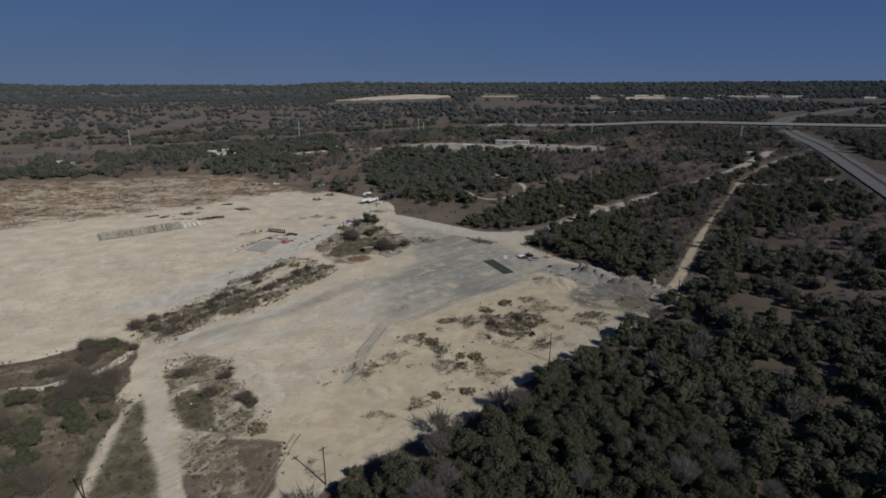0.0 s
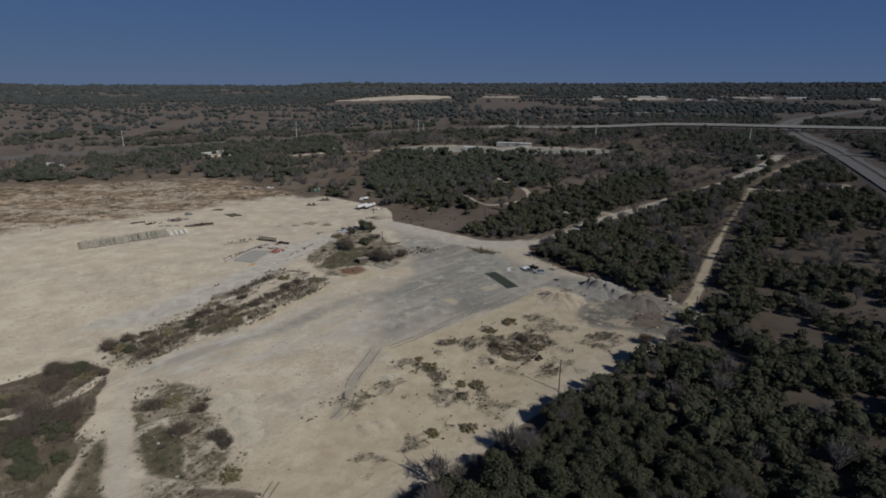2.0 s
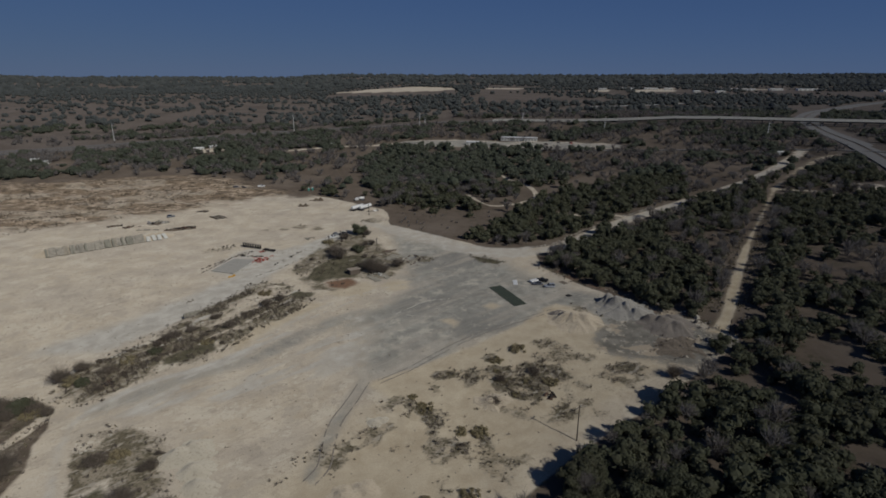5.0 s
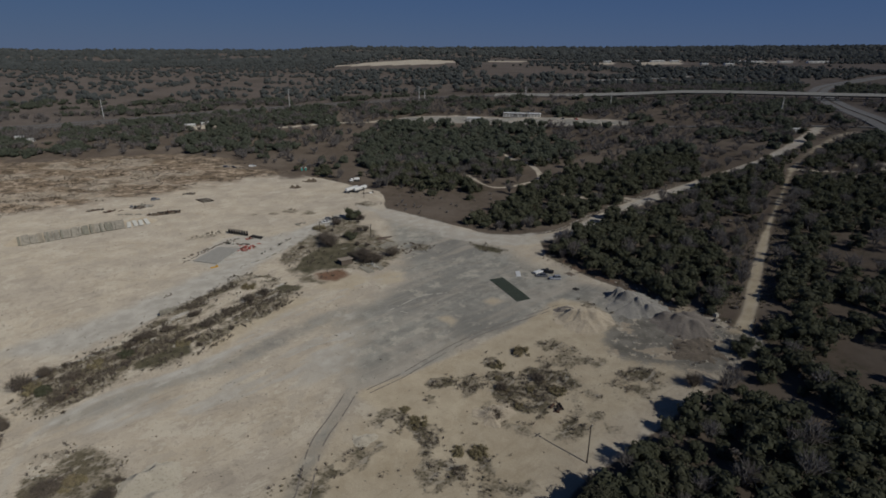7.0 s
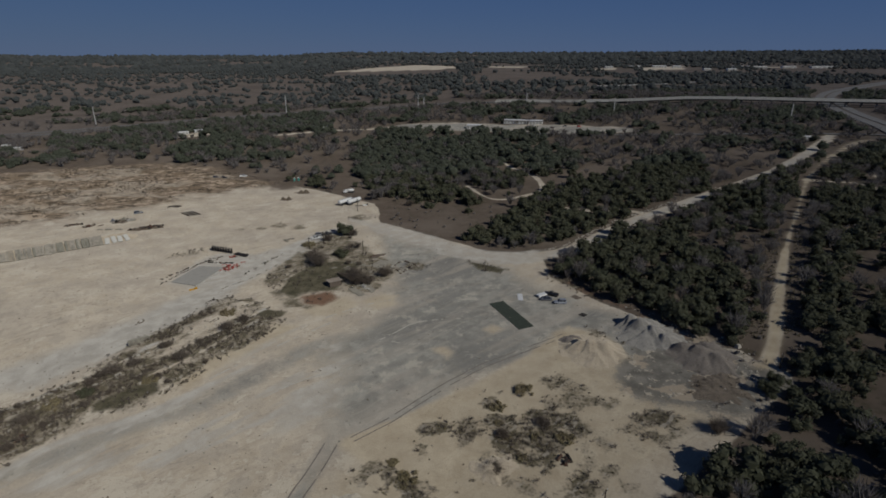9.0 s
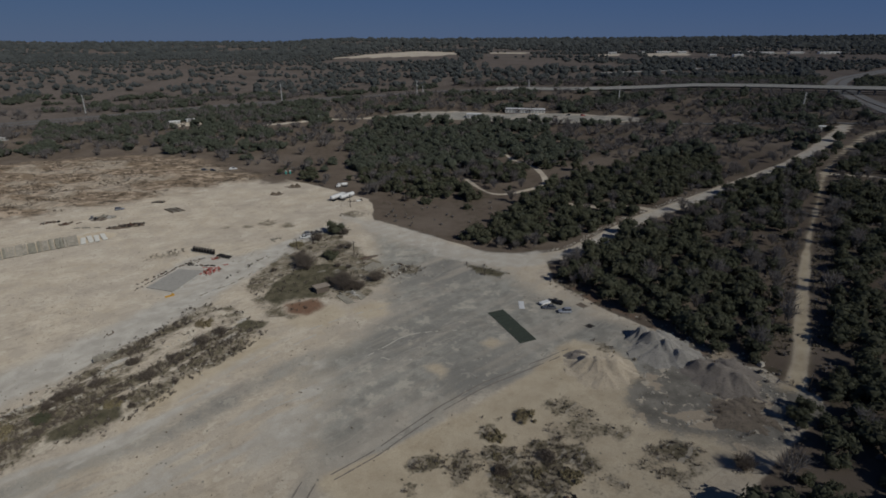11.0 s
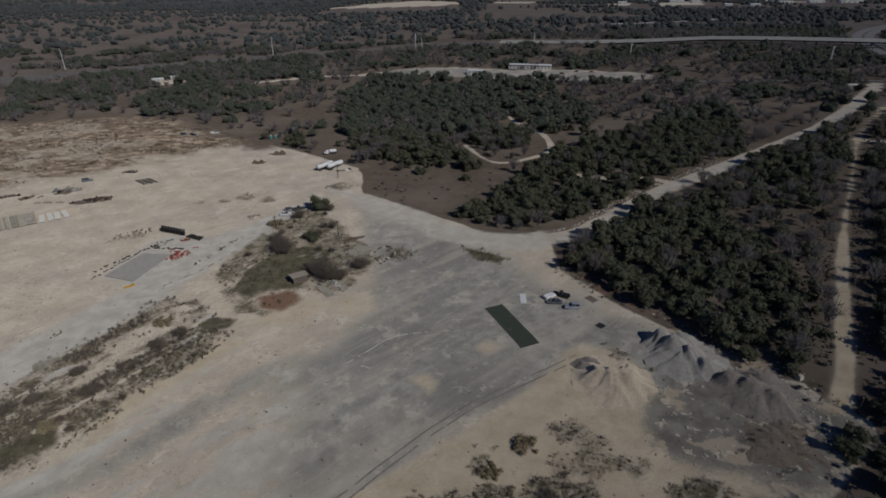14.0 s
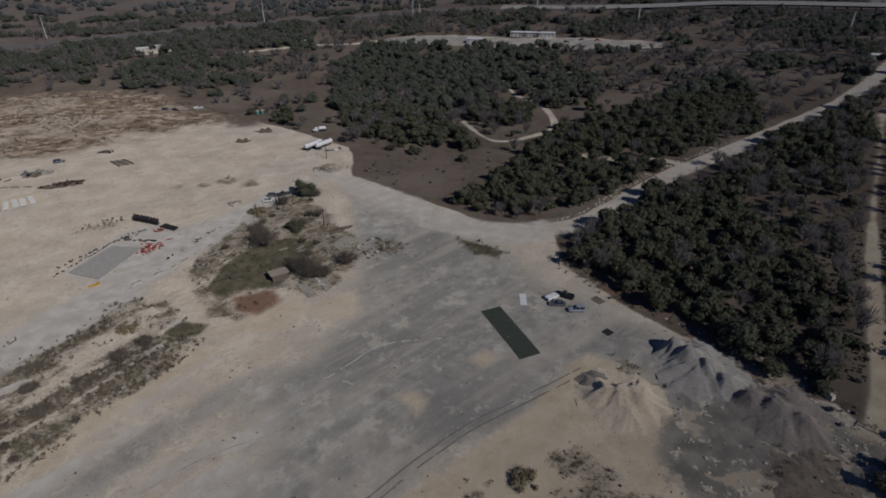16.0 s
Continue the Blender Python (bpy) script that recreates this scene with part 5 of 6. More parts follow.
heap("scrap_mound", [(-157.0, 345.6, 0.8, 3.6), (-153.0, 347.8, 1.0, 4.0), (-149.0, 350.0, 0.8, 3.6)], 41, BROWN_RUBBLE, "dark brown mound of rusty scrap and soil", "scrap heap")
heap("scrap_mound", [(-176.5, 359.5, 0.5, 3.2), (-172.0, 362.5, 0.6, 3.4)], 42, STONE_DUST, "grey mound of rubble among scrap", "scrap heap")
scrap("scrap_piece", "dark rusty scrap steel piece in a heap", "scrap", "dark scrap heap", -153.0, 348, 7, 2.2, 28, 64, [RUST, DARK_STEEL, TIMBER], 1, "mixed", 1.0)
scrap("scrap_piece", "grey and brown scrap piece beside tarpaulins", "scrap", "scrap by the planks", -174.5, 361.5, 6, 3.5, 30, 24, [OLD_CONCRETE, TIMBER, DARK_STEEL, STEEL], 2, "mixed", 1.1)
scrap("scrap_piece", "dark scrap piece on pale ground", "scrap", "scrap by the timber", -159.4, 391.2, 3.5, 1.8, 10, 12, [DARK_STEEL, TIMBER], 3, "mixed", 1.0)
scrap("scrap_piece", "brown scrap timber on pale ground", "scrap", "scrap in the west", -186, 350, 5, 2.2, 30, 12, [TIMBER, RUST], 5, "mixed", 1.0)
for k in range(5):
    lone("timber_beam", Shape().box(0, 0, 0, 10.5, 0.5, 0.5).box(0.4, 0.0, 0.48, 9.0, 0.4, 0.3), (TIMBER, OLD_CONCRETE)[k % 2], -144.5 + 1.1 * k, 374.0 + 0.9 * k, -38 + 2 * (k % 3), "grey weathered timber beam lying in a stack", "beam", "flat timber stack", 0.02)
scrap("red_part", "red-orange painted steel part strewn on the slab", "steel part", "red steel parts", -84.8, 293.4, 5.6, 4.0, 75, 60, [RED_PAINT, RED_PAINT, RED_PAINT, RUST], 7, "mixed", 0.5)
scrap("scrap_piece", "dark brown scrap on the gravel road edge", "scrap", "scrap by the red parts", -95.5, 301.5, 5.5, 2.0, 50, 14, [DARK_STEEL, RUST, OLD_CONCRETE], 8, "mixed", 0.55)
scrap("rubble_piece", "broken pale concrete piece in the weeds", "rubble", "rubble by the shed", -22.5, 272.5, 4.5, 2.0, 10, 8, [OLD_CONCRETE, CONCRETE], 9, "mixed", 1.0)
scrap("scrap_piece", "rusty machine part in the bushes", "scrap", "rusty machine", -94.4, 183.2, 2.0, 1.4, 40, 12, [RUST, DARK_STEEL, RUST], 10, "mixed", 0.9)
scrap("scrap_piece", "dark wreckage piece on the pale bank", "scrap", "wreckage on the bank", 45.2, 178.8, 2.0, 1.2, 60, 12, [DARK_STEEL, RUST], 11, "mixed", 0.7)
scrap("scrap_piece", "small dark scrap piece at the clearing edge", "scrap", "scrap by the trailers", -44.0, 397.0, 4.0, 2.0, 20, 8, [DARK_STEEL, TIMBER, WHITE], 12, "mixed", 0.8)
scrap("scrap_piece", "broken timber lying on dry grass", "scrap", "timber by the shed", -30, 297, 8, 6, 30, 14, [TIMBER, OLD_CONCRETE], 13, "beams", 0.8)


scrap("scrap_piece", "small dark piece lying on the pale yard", "scrap", "strays in the yard", -97, 242.5, 3.0, 2.0, 40, 4, [DARK_STEEL, TIMBER], 14, "mixed", 0.5)
scrap("scrap_piece", "small pale and dark piece by the gravel road", "scrap", "scrap along the road", -70.5, 299, 15, 1.2, 73, 22, [TIMBER, OLD_CONCRETE, DARK_STEEL, CONCRETE], 15, "mixed", 0.5)
scrap("rubble_piece", "pale broken concrete piece on the yard", "rubble", "rubble by the road", -70, 331.5, 4, 1.6, 40, 8, [CONCRETE, OLD_CONCRETE, RUST], 16, "mixed", 0.8)
scrap("scrap_piece", "dark scrap piece on brown soil", "scrap", "scrap in the west", -196, 353, 5, 2.0, 35, 12, [TIMBER, RUST, DARK_STEEL], 17, "mixed", 0.9)


def form_rack(x, y, turn):
    ob = thing("steel_form", x, y, turn, "tall black steel casting form standing in a row", "steel form", "row of black steel forms")
    part("tub", Shape().box(0, 0, 0.5, 0.62, 2.2, 1.5, 0, 1.3), DARK_STEEL, ob)
    part("rim", Shape().box(0, 0, 1.95, 0.9, 2.8, 0.14), DARK_STEEL, ob)
    for u in (-0.4, 0.4):
        for v in (-0.8, 0.8):
            part("leg", Shape().box(u, v, 0, 0.12, 0.12, 0.6), DARK_STEEL, ob)


for k in range(8):
    form_rack(-101.3 + 1.5 * k, 314.2 - 0.5 * k, 20)
for k in range(6):
    lone("steel_beam", Shape().box(0, 0, 0, 0.4, 2.6, 0.5).box(0, 0, 0.5, 0.9, 2.6, 0.12), DARK_STEEL, -88.0 + 1.15 * k, 309.6 - 0.5 * k, -25 + 7 * (k % 3), "dark rusty steel beam beside the black forms", "beam", "beams by the forms")
slab = Shape().add([(-102.4, 276.0, 0), (-90.2, 272.6, 0), (-87.4, 292.9, 0), (-98.6, 294.0, 0)] + [(-102.4, 276.0, 0.2), (-90.2, 272.6, 0.2), (-87.4, 292.9, 0.2), (-98.6, 294.0, 0.2)],
                   [(3, 2, 1, 0), (4, 5, 6, 7), (0, 1, 5, 4), (1, 2, 6, 5), (2, 3, 7, 6), (3, 0, 4, 7)])
ob = tagged(new("concrete_slab", slab.made("concrete_slab", heap_mat("slab_concrete", (0.205, 0.198, 0.180), (0.305, 0.292, 0.265)))), "grey concrete slab set in the pale yard", "slab")
ob.matrix_basis = pose(0, 0, top(-94, 281) - 0.05)


def along_line(name, label, category, group, line, count, size, materials, seed, skew=0.35):
    """Separate pieces set out one after another along a line, a little askew, with gaps."""
    rng = random.Random(seed)
    (ax, ay), (bx, by) = line
    turn = math.degrees(math.atan2(by - ay, bx - ax))
    for i in range(count):
        f, r = (i + 0.5 + rng.uniform(-0.3, 0.3)) / count, rng.uniform(0.6, 1.25)
        if rng.random() < 0.12:
            continue
        lone(name, Shape().box(0, 0, 0, size[0] * r, size[1], size[2] * r, 0, 0.9).box(0.1 * size[0], size[1] * 0.4, 0, size[0] * 0.5, size[1] * 0.8, size[2] * 0.6, 14, 0.85), materials[rng.randrange(len(materials))],
             ax + (bx - ax) * f + rng.uniform(-skew, skew), ay + (by - ay) * f + rng.uniform(-skew, skew), turn + rng.gauss(0, 9), label, category, group, -0.03)


along_line("kerb_block", "pale concrete block edging the slab", "kerb", "slab edging", ((-89.9, 271.6), (-86.2, 291.5)), 15, (1.1, 0.4, 0.35), [CONCRETE, CONCRETE, DARK_STEEL], 61)
along_line("steel_scrap_piece", "small dark steel piece along the slab", "scrap", "dark pieces by the slab", ((-108.6, 278.9), (-97.2, 300.3)), 26, (0.8, 0.5, 0.4), [DARK_STEEL, TIMBER, RUST], 62, 0.7)
along_line("steel_scrap_piece", "small dark steel piece along the slab", "scrap", "dark pieces by the slab", ((-106.0, 273.6), (-100.0, 293.5)), 18, (0.8, 0.4, 0.3), [DARK_STEEL, TIMBER], 63, 0.4)
along_line("steel_scrap_piece", "dark steel piece beside the black forms", "scrap", "dark pieces by the slab", ((-96.0, 298.6), (-85.5, 298.4)), 10, (1.3, 0.6, 0.4), [DARK_STEEL, RUST], 64, 0.8)
along_line("kerb_stone", "low pale concrete kerb along the gravel road", "kerb", "kerb along the road", ((-78.5, 269.8), (-70.0, 282.0)), 8, (1.9, 0.3, 0.35), [CONCRETE, OLD_CONCRETE], 65, 0.1)
along_line("kerb_stone", "low pale concrete kerb along the gravel road", "kerb", "kerb along the road", ((-70.0, 282.0), (-56.1, 315.2)), 18, (1.9, 0.3, 0.35), [CONCRETE, CONCRETE, OLD_CONCRETE], 66, 0.1)

for k, line in enumerate((((-110.5, 193.0), (-94.0, 208.5)), ((-84.0, 219.0), (-76.0, 226.0)), ((-60.0, 238.5), (-53.5, 245.5)), ((-92.0, 201.0), (-80.0, 212.0)))):
    along_line("limestone_rock", "pale flat limestone rock lying on the scrubby bank", "rock", "rocks on the bank", line, (9, 5, 5, 6)[k], (1.7, 0.8, 0.6), [LIME, LIME, OLD_CONCRETE], 90 + k, 0.9)


def pad(corners, label):
    """A thin concrete pad that follows the ground at its corners."""
    mid = [sum(c[k] for c in corners) / 4 for k in (0, 1)]
    h = top(*mid)
    up = [(x - mid[0], y - mid[1], top(x, y) - h + 0.18) for x, y in corners]
    low = [(x, y, z - 0.5) for x, y, z in up]
    lone("concrete_pad", Shape().add(low + up, [(3, 2, 1, 0), (4, 5, 6, 7), (0, 1, 5, 4), (1, 2, 6, 5), (2, 3, 7, 6), (3, 0, 4, 7)]), OLD_CONCRETE, mid[0], mid[1], 0, label, "concrete pad", "pads by the shed")


pad([(-22.6, 297.1), (-18.0, 293.5), (-12.7, 301.4), (-18.4, 304.4)], "weathered concrete pad beside the bushes")
pad([(-27.0, 271.3), (-21.4, 264.3), (-18.7, 265.7), (-24.2, 272.6)], "weathered concrete pad below the shed")
pad([(-20.7, 273.9), (-16.7, 267.5), (-15.5, 270.5), (-19.2, 275.8)], "weathered concrete pad below the shed")
for k, line in enumerate((((-12.5, 296.0), (-7.6, 303.4)), ((-7.6, 303.4), (-2.4, 299.3)), ((-2.4, 299.3), (-7.1, 288.5)), ((-7.1, 288.5), (-12.5, 296.0)))):
    along_line("ruin_stone", "brown stone of a low ruined wall", "stone", "ruined wall", line, 9, (0.9, 0.7, 0.5), [LIME, TIMBER, OLD_CONCRETE], 70 + k, 0.4)
scrap("timber_beam", "brown timber beam in a loose stack on dry grass", "beam", "timber by the pad", -20.0, 310.0, 5.0, 3.0, 30, 16, [TIMBER, RUST, TIMBER], 75, "beams", 0.9)
scrap("rusty_part", "rusty red steel part beside the forms", "steel part", "rusty steel parts", -87.8, 306.8, 2.4, 1.6, 40, 14, [RUST, RED_PAINT, RUST], 76, "mixed", 0.55)
along_line("long_beam", "long grey concrete beam lying behind the panels", "beam", "beams behind the panels", ((-178.0, 343.0), (-163.0, 345.0)), 6, (3.6, 0.6, 0.6), [OLD_CONCRETE, DARK_STEEL], 77, 0.6)
scrap("pallet", "grey timber pallet lying flat on pale ground", "pallet", "pallets by the dark car", -173.5, 361.5, 7, 4, 20, 16, [TIMBER, OLD_CONCRETE, TIMBER], 78, "flat", 1.2)
lone("yellow_beam", Shape().box(0, 0, 0, 3.2, 0.5, 0.5).box(1.1, 0, 0.45, 0.8, 0.8, 0.4), YELLOW, -89.6, 269.2, 40, "yellow steel beam lying at the slab's corner", "beam")


def toilet(x, y, turn):
    ob = thing("portable_toilet", x, y, turn, "teal portable toilet cabin at the yard's edge", "toilet", "portable toilets")
    part("cabin", Shape().box(0, 0, 0.1, 1.2, 1.2, 2.1), TEAL, ob)
    part("roof", Shape().box(0, 0, 2.2, 1.28, 1.28, 0.25, 0, 0.8), WHITE, ob, "white domed roof")
    part("door", Shape().box(0, -0.61, 0.2, 0.8, 0.05, 1.85), TEAL, ob)
    part("skid", Shape().box(0, 0, 0, 1.3, 1.3, 0.1), DARK_STEEL, ob)


toilet(-106.2, 463.8, 20), toilet(-103.4, 465.0, 15)


def shed(x, y, turn, l, w, h):
    ob = thing("shed", x, y, turn, "small tan-roofed shed with a pale front among bushes", "shed")
    wall = part("wall", Shape().box(0, 0, -0.1, l, w, h), TIMBER, ob)
    part("door", Shape().box(l * 0.2, -w / 2 - 0.02, 0, 0.9, 0.06, 2.0), TIMBER, wall)
    part("window", Shape().box(-l * 0.2, -w / 2 - 0.02, 0.9, 1.0, 0.06, 0.9), GLASS, wall)
    part("roof", Shape().add([(-l / 2 - .4, -w / 2 - .5, h), (l / 2 + .4, -w / 2 - .5, h), (l / 2 + .4, w / 2 + .5, h + .3), (-l / 2 - .4, w / 2 + .5, h + .3),
                              (-l / 2 - .4, -w / 2 - .5, h + .15), (l / 2 + .4, -w / 2 - .5, h + .15), (l / 2 + .4, w / 2 + .5, h + .6), (-l / 2 - .4, w / 2 + .5, h + .6)],
                             [(3, 2, 1, 0), (4, 5, 6, 7), (0, 1, 5, 4), (1, 2, 6, 5), (2, 3, 7, 6), (3, 0, 4, 7)]), ROOFING, ob, "tan shed roof")


shed(-33.4, 275.2, 215, 5.0, 3.6, 2.0)
for hx, hy, s, k in ((-89.0, 428.1, 5.5, 21), (-95.4, 410.3, 4.5, 22)):
    heap("brush_mound", [(hx - 1.6, hy, 2.6, s * 0.5), (hx + 1.6, hy + 0.5, 2.9, s * 0.5)], k, BROWN_RUBBLE, "brown mound of brush and soil on the yard", "brush heap")
    scrap("brush_piece", "brown branch piece on a heap", "brush", "brush heaps", hx, hy, s * 0.7, s * 0.4, 15, 12, [TIMBER, RUST], k, "mixed", 0.8)
lone("concrete_pipe", Shape().box(0, 0, 0, 6.5, 1.2, 1.3).box(0, 0, 1.25, 6.0, 0.9, 0.4), OLD_CONCRETE, -88.5, 228.0, 40, "weathered concrete trough on the bank", "trough")
lone("limestone_boulder", Shape().box(0, 0, 0, 1.8, 1.5, 1.2, 20, 0.7).box(0.6, 0.5, 0, 1.2, 1.0, 0.8, 50, 0.6), LIME, 107.0, 227.2, 10, "white limestone boulder beside the track", "boulder")


# ---- far buildings ----
def long_building(x, y, turn, l, w, h, bays, label):
    ob = thing("warehouse", x, y, turn, label, "building", "", -0.3)
    wall = part("wall", Shape().box(0, 0, 0, l, w, h), WHITE, ob)
    for k in range(bays):
        part("door", Shape().box((k + 0.5) / bays * l - l / 2, -w / 2 - 0.03, 0.3, l / bays * 0.72, 0.1, h * 0.72), CONCRETE, wall)
    part("roof", Shape().box(0, 0, h, l + 1.0, w + 1.0, 0.5, 0, 0.97), WHITE, ob)
    if bays > 6:
        part("fascia", Shape().box(0, -w / 2 - 0.55, h - 0.25, l + 1.0, 0.08, 0.5), RUST, ob, "red-brown roof edge")


long_building(84.5, 694.5, -11, 42, 9, 3.8, 12, "long low white warehouse with a red roof edge")
long_building(29.5, 678.5, -11, 15, 8, 3.6, 4, "low white building on the gravel lot")
long_building(-303, 692.0, 35, 11, 6, 2.8, 3, "low white building before the highway")
long_building(-291.5, 706.0, 35, 9, 6, 3.0, 2, "low white building before the highway")
long_building(307, 543.5, -15, 9, 3, 3.2, 3, "white trailer cabin beside the junction")
long_building(-141, 706, 10, 6, 5, 3.5, 2, "small dark-doored white shed by the pale lane")
long_building(-437, 600, 30, 7, 5, 3.4, 2, "small white cabin among bare trees")
long_building(-418, 590, 10, 8, 4, 3.0, 2, "small white cabin among bare trees")
for bx, by, bl in ((470, 1900, 40), (560, 1930, 60), (640, 1940, 70), (690, 1925, 40), (860, 1880, 50), (900, 1845, 90), (990, 1840, 60), (1080, 1820, 110), (760, 1700, 40), (700, 1720, 30), (1230, 1700, 50)):
    long_building(bx, by, -8, bl * 0.6, 20, 5.5, 5, "far white industrial building")


# ---- highway, freeway and bridge ----
ASPHALT = heap_mat("old_asphalt", (0.066, 0.066, 0.066), (0.098, 0.097, 0.095))
WORN_CONCRETE = heap_mat("worn_road_concrete", (0.12, 0.118, 0.114), (0.165, 0.162, 0.157))
ROAD_CONCRETE = heap_mat("road_concrete", (0.27, 0.265, 0.255), (0.36, 0.355, 0.34))


def raised(x):
    return 0.35 + 6.2 * smooth(150, 400, x)


def ribbon(name, line, off, half, material, label, z_of, thick=0.0):
    p = np.array(line)
    d = np.gradient(p, axis=0)
    n = np.stack([-d[:, 1], d[:, 0]], 1) / np.hypot(d[:, 0], d[:, 1])[:, None]
    l, r = p + n * (off + half), p + n * (off - half)
    z = z_of(p[:, 0], p[:, 1])
    rows = [np.c_[l, z], np.c_[r, z]] + ([np.c_[r, z - thick], np.c_[l, z - thick]] if thick else [])
    k, m = len(rows), len(p)
    v = np.stack(rows, 1).reshape(-1, 3)
    f = [(i * k + j, i * k + (j + 1) % k, (i + 1) * k + (j + 1) % k, (i + 1) * k + j) for i in range(m - 1) for j in (range(k) if thick else range(1))]
    return tagged(new(name, mesh(name, v, f, material)), label, "road", kind="structure")


dense = curved(HIGHWAY, 3)
for off, half in ((15, 4.8), (-9, 4.8)):
    ribbon("road", dense, off, half, ASPHALT, "grey highway carriageway crossing the scrub land", lambda x, y: surface(x, y) + raised(x), 1.6)
for off, half in ((20.4, 0.6), (9.6, 0.6), (-3.6, 0.6), (-14.4, 0.6)):
    ribbon("road", [q for q in dense if q[0] < 200], off, half, WORN_CONCRETE, "pale worn highway shoulder", lambda x, y: surface(x, y) + raised(x) - 0.02, 0.8)
east = [q for q in dense if q[0] > 60]
for off in (20.6, 9.4, -3.4, -14.6):
    ribbon("parapet", east, off, 0.3, PALE_CONCRETE, "pale concrete highway parapet", lambda x, y: surface(x, y) + raised(x) + 0.9, 0.9)
for q in [q for q in dense if 360 < q[0] < 560][::2]:
    for off in (15, -9):
        tagged(new("bridge_pier", Shape().tube((q[0], q[1] + off, top(*q) - 1), (q[0], q[1] + off, top(*q) + 5.2), 0.7, sides=8).made("bridge_pier", ROAD_CONCRETE)), "pale concrete bridge pier", "pier", kind="structure")
free = curved(FREEWAY, 3)
for off in (6.6, -6.6):
    ribbon("road", free, off, 5.0, WORN_CONCRETE, "wide grey freeway carriageway", lambda x, y: surface(x, y) + 0.35, 0.6)
ribbon("road", curved([(60, 640), (180, 606), (300, 575), (353, 553), (384, 533), (440, 500)]), 0, 2.6, WORN_CONCRETE, "narrow frontage road below the bridge", lambda x, y: surface(x, y) + 0.8, 0.6)
ribbon("road", curved([(250, 1085), (323, 1122), (461, 1201), (589, 1280), (700, 1350)]), 0, 7, ROAD_CONCRETE, "pale far road on the plain", lambda x, y: surface(x, y) + 1.2, 0.6)


def build_trees():
    rng = np.random.RandomState(5)
    oaks = []
    for k in range(6):
        r = 3.0 + 0.8 * rng.rand()
        oaks.append(("tree", trunk(rng, 5.5, 0.22), crown(rng, r, 0.8, 5.6 + rng.rand(), 17, 150, 0.23, 0.68, 1, 0.78), LEAF, "dark green live oak with a dense rounded crown"))
    bares = []
    for k in range(3):
        bares.append(("bare_tree", trunk(rng, 6.0, 0.18), twigs(rng, 2.8, 1.2, 6.5, 260, 0.045), TWIG, "grey-brown leafless tree with fine branches"))
    x, y, bare = scatter(4.6, -60, 330, 40, 330, 21)
    first = (inside(x, y, WOOD_E) > 0) & in_sight(x, y)
    order = np.argsort(np.hypot(x - 40, y - 95) + np.where(first, 0, 1e6))[:290]
    single = np.zeros(len(x), bool)
    single[order[first[order]]] = True
    made = {}
    for i in np.nonzero(single)[0]:
        kind = rng.randint(3) + 6 if bare[i] else rng.randint(6)
        m = pose(x[i], y[i], top(x[i], y[i]), 0, 0, rng.rand() * 360)
        s = 0.7 + 0.65 * rng.rand()
        if kind not in made:
            name, t, c, material, label = (oaks + bares)[kind]
            ob = tagged(new(name), label, "tree", "trees of the near wood")
            for part_name, (v, f), mt in (("trunk", t, BARK), ("crown", c, material)):
                p = new(part_name, mesh(part_name, v, f, mt))
                p.parent = ob
            made[kind] = ob
            ob.matrix_basis = m
        else:
            ob = copy_thing(made[kind], m)
        ob.scale = (s, s, s * (0.85 + 0.3 * rng.rand()))
    reach = np.hypot(x[single] - 40, y[single] - 95).max()
    mid_oak = [crown(rng, 3.1 + 1.2 * rng.rand(), 0.0, 4.9 + 1.6 * rng.rand(), 8, 30, 0.42, 0.76, 1, 0.86) for k in range(7)]
    mid_bare = [twigs(rng, 2.7, 0.8, 6.0, 42, 0.09) for k in range(4)]
    x, y, bare = scatter(4.9, -120, 350, 40, 470, 22)
    keep = in_sight(x, y) & ~((inside(x, y, WOOD_E) > 0) & (np.hypot(x - 40, y - 95) < reach + 2))
    x, y, bare = x[keep], y[keep], bare[keep]
    plant_wood("oak_woodland", mid_oak, x[~bare], y[~bare], 31, LEAF, "dark green live oak woodland beside the dirt roads")
    plant_wood("bare_woodland", mid_bare, x[bare], y[bare], 32, TWIG, "grey-brown leafless woodland among the oaks")
    low_oak = [crown(rng, 4.0 + 1.6 * rng.rand(), -0.4, 5.2 + 1.4 * rng.rand(), 5, 20, 0.62, 0.84, 1, 0.9) for k in range(7)]
    low_bare = [joined([twigs(rng, 3.8, 0.3, 5.5, 15, 0.16), crown(rng, 3.0, 0.1, 4.2, 2, 10, 0.62, 0.55, 1)]) for k in range(4)]
    x, y, bare = scatter(6.9, -750, 650, 400, 960, 23)
    keep = in_sight(x, y) & ((y >= 470) | (x < -120) | (x > 350))
    x, y, bare = x[keep], y[keep], bare[keep]
    plant_wood("oak_woodland", low_oak, x[~bare], y[~bare], 33, HAZED_LEAF, "dark green oak woodland before the highway")
    plant_wood("bare_woodland", low_bare, x[bare], y[bare], 34, GREY_TWIG, "grey-brown leafless woodland before the highway")
    far_oak = [crown(rng, 7.2, -0.6, 6.6, 2, 5, 1.6, 1.0, 1) for k in range(6)]
    x, y, bare = scatter(16.5, -2600, 2600, 560, 2600, 24)
    keep = in_sight(x, y) & ((y >= 960) | (np.abs(x) > 650)) & (np.hypot(x, y) > 800)
    plant_wood("far_woodland", far_oak, x[keep], y[keep], 35, FAR_HAZE_LEAF, "dark scattered oaks on the far brown plain")
    hull = [crown(rng, 21.0, -4.0, 6.0, 1, 0, 0, 1.15, 1) for k in range(5)]
    x, y, bare = scatter(38.0, -4300, 4300, 1800, 4800, 25)
    keep = in_sight(x, y) & (np.hypot(x, y) > 2500)
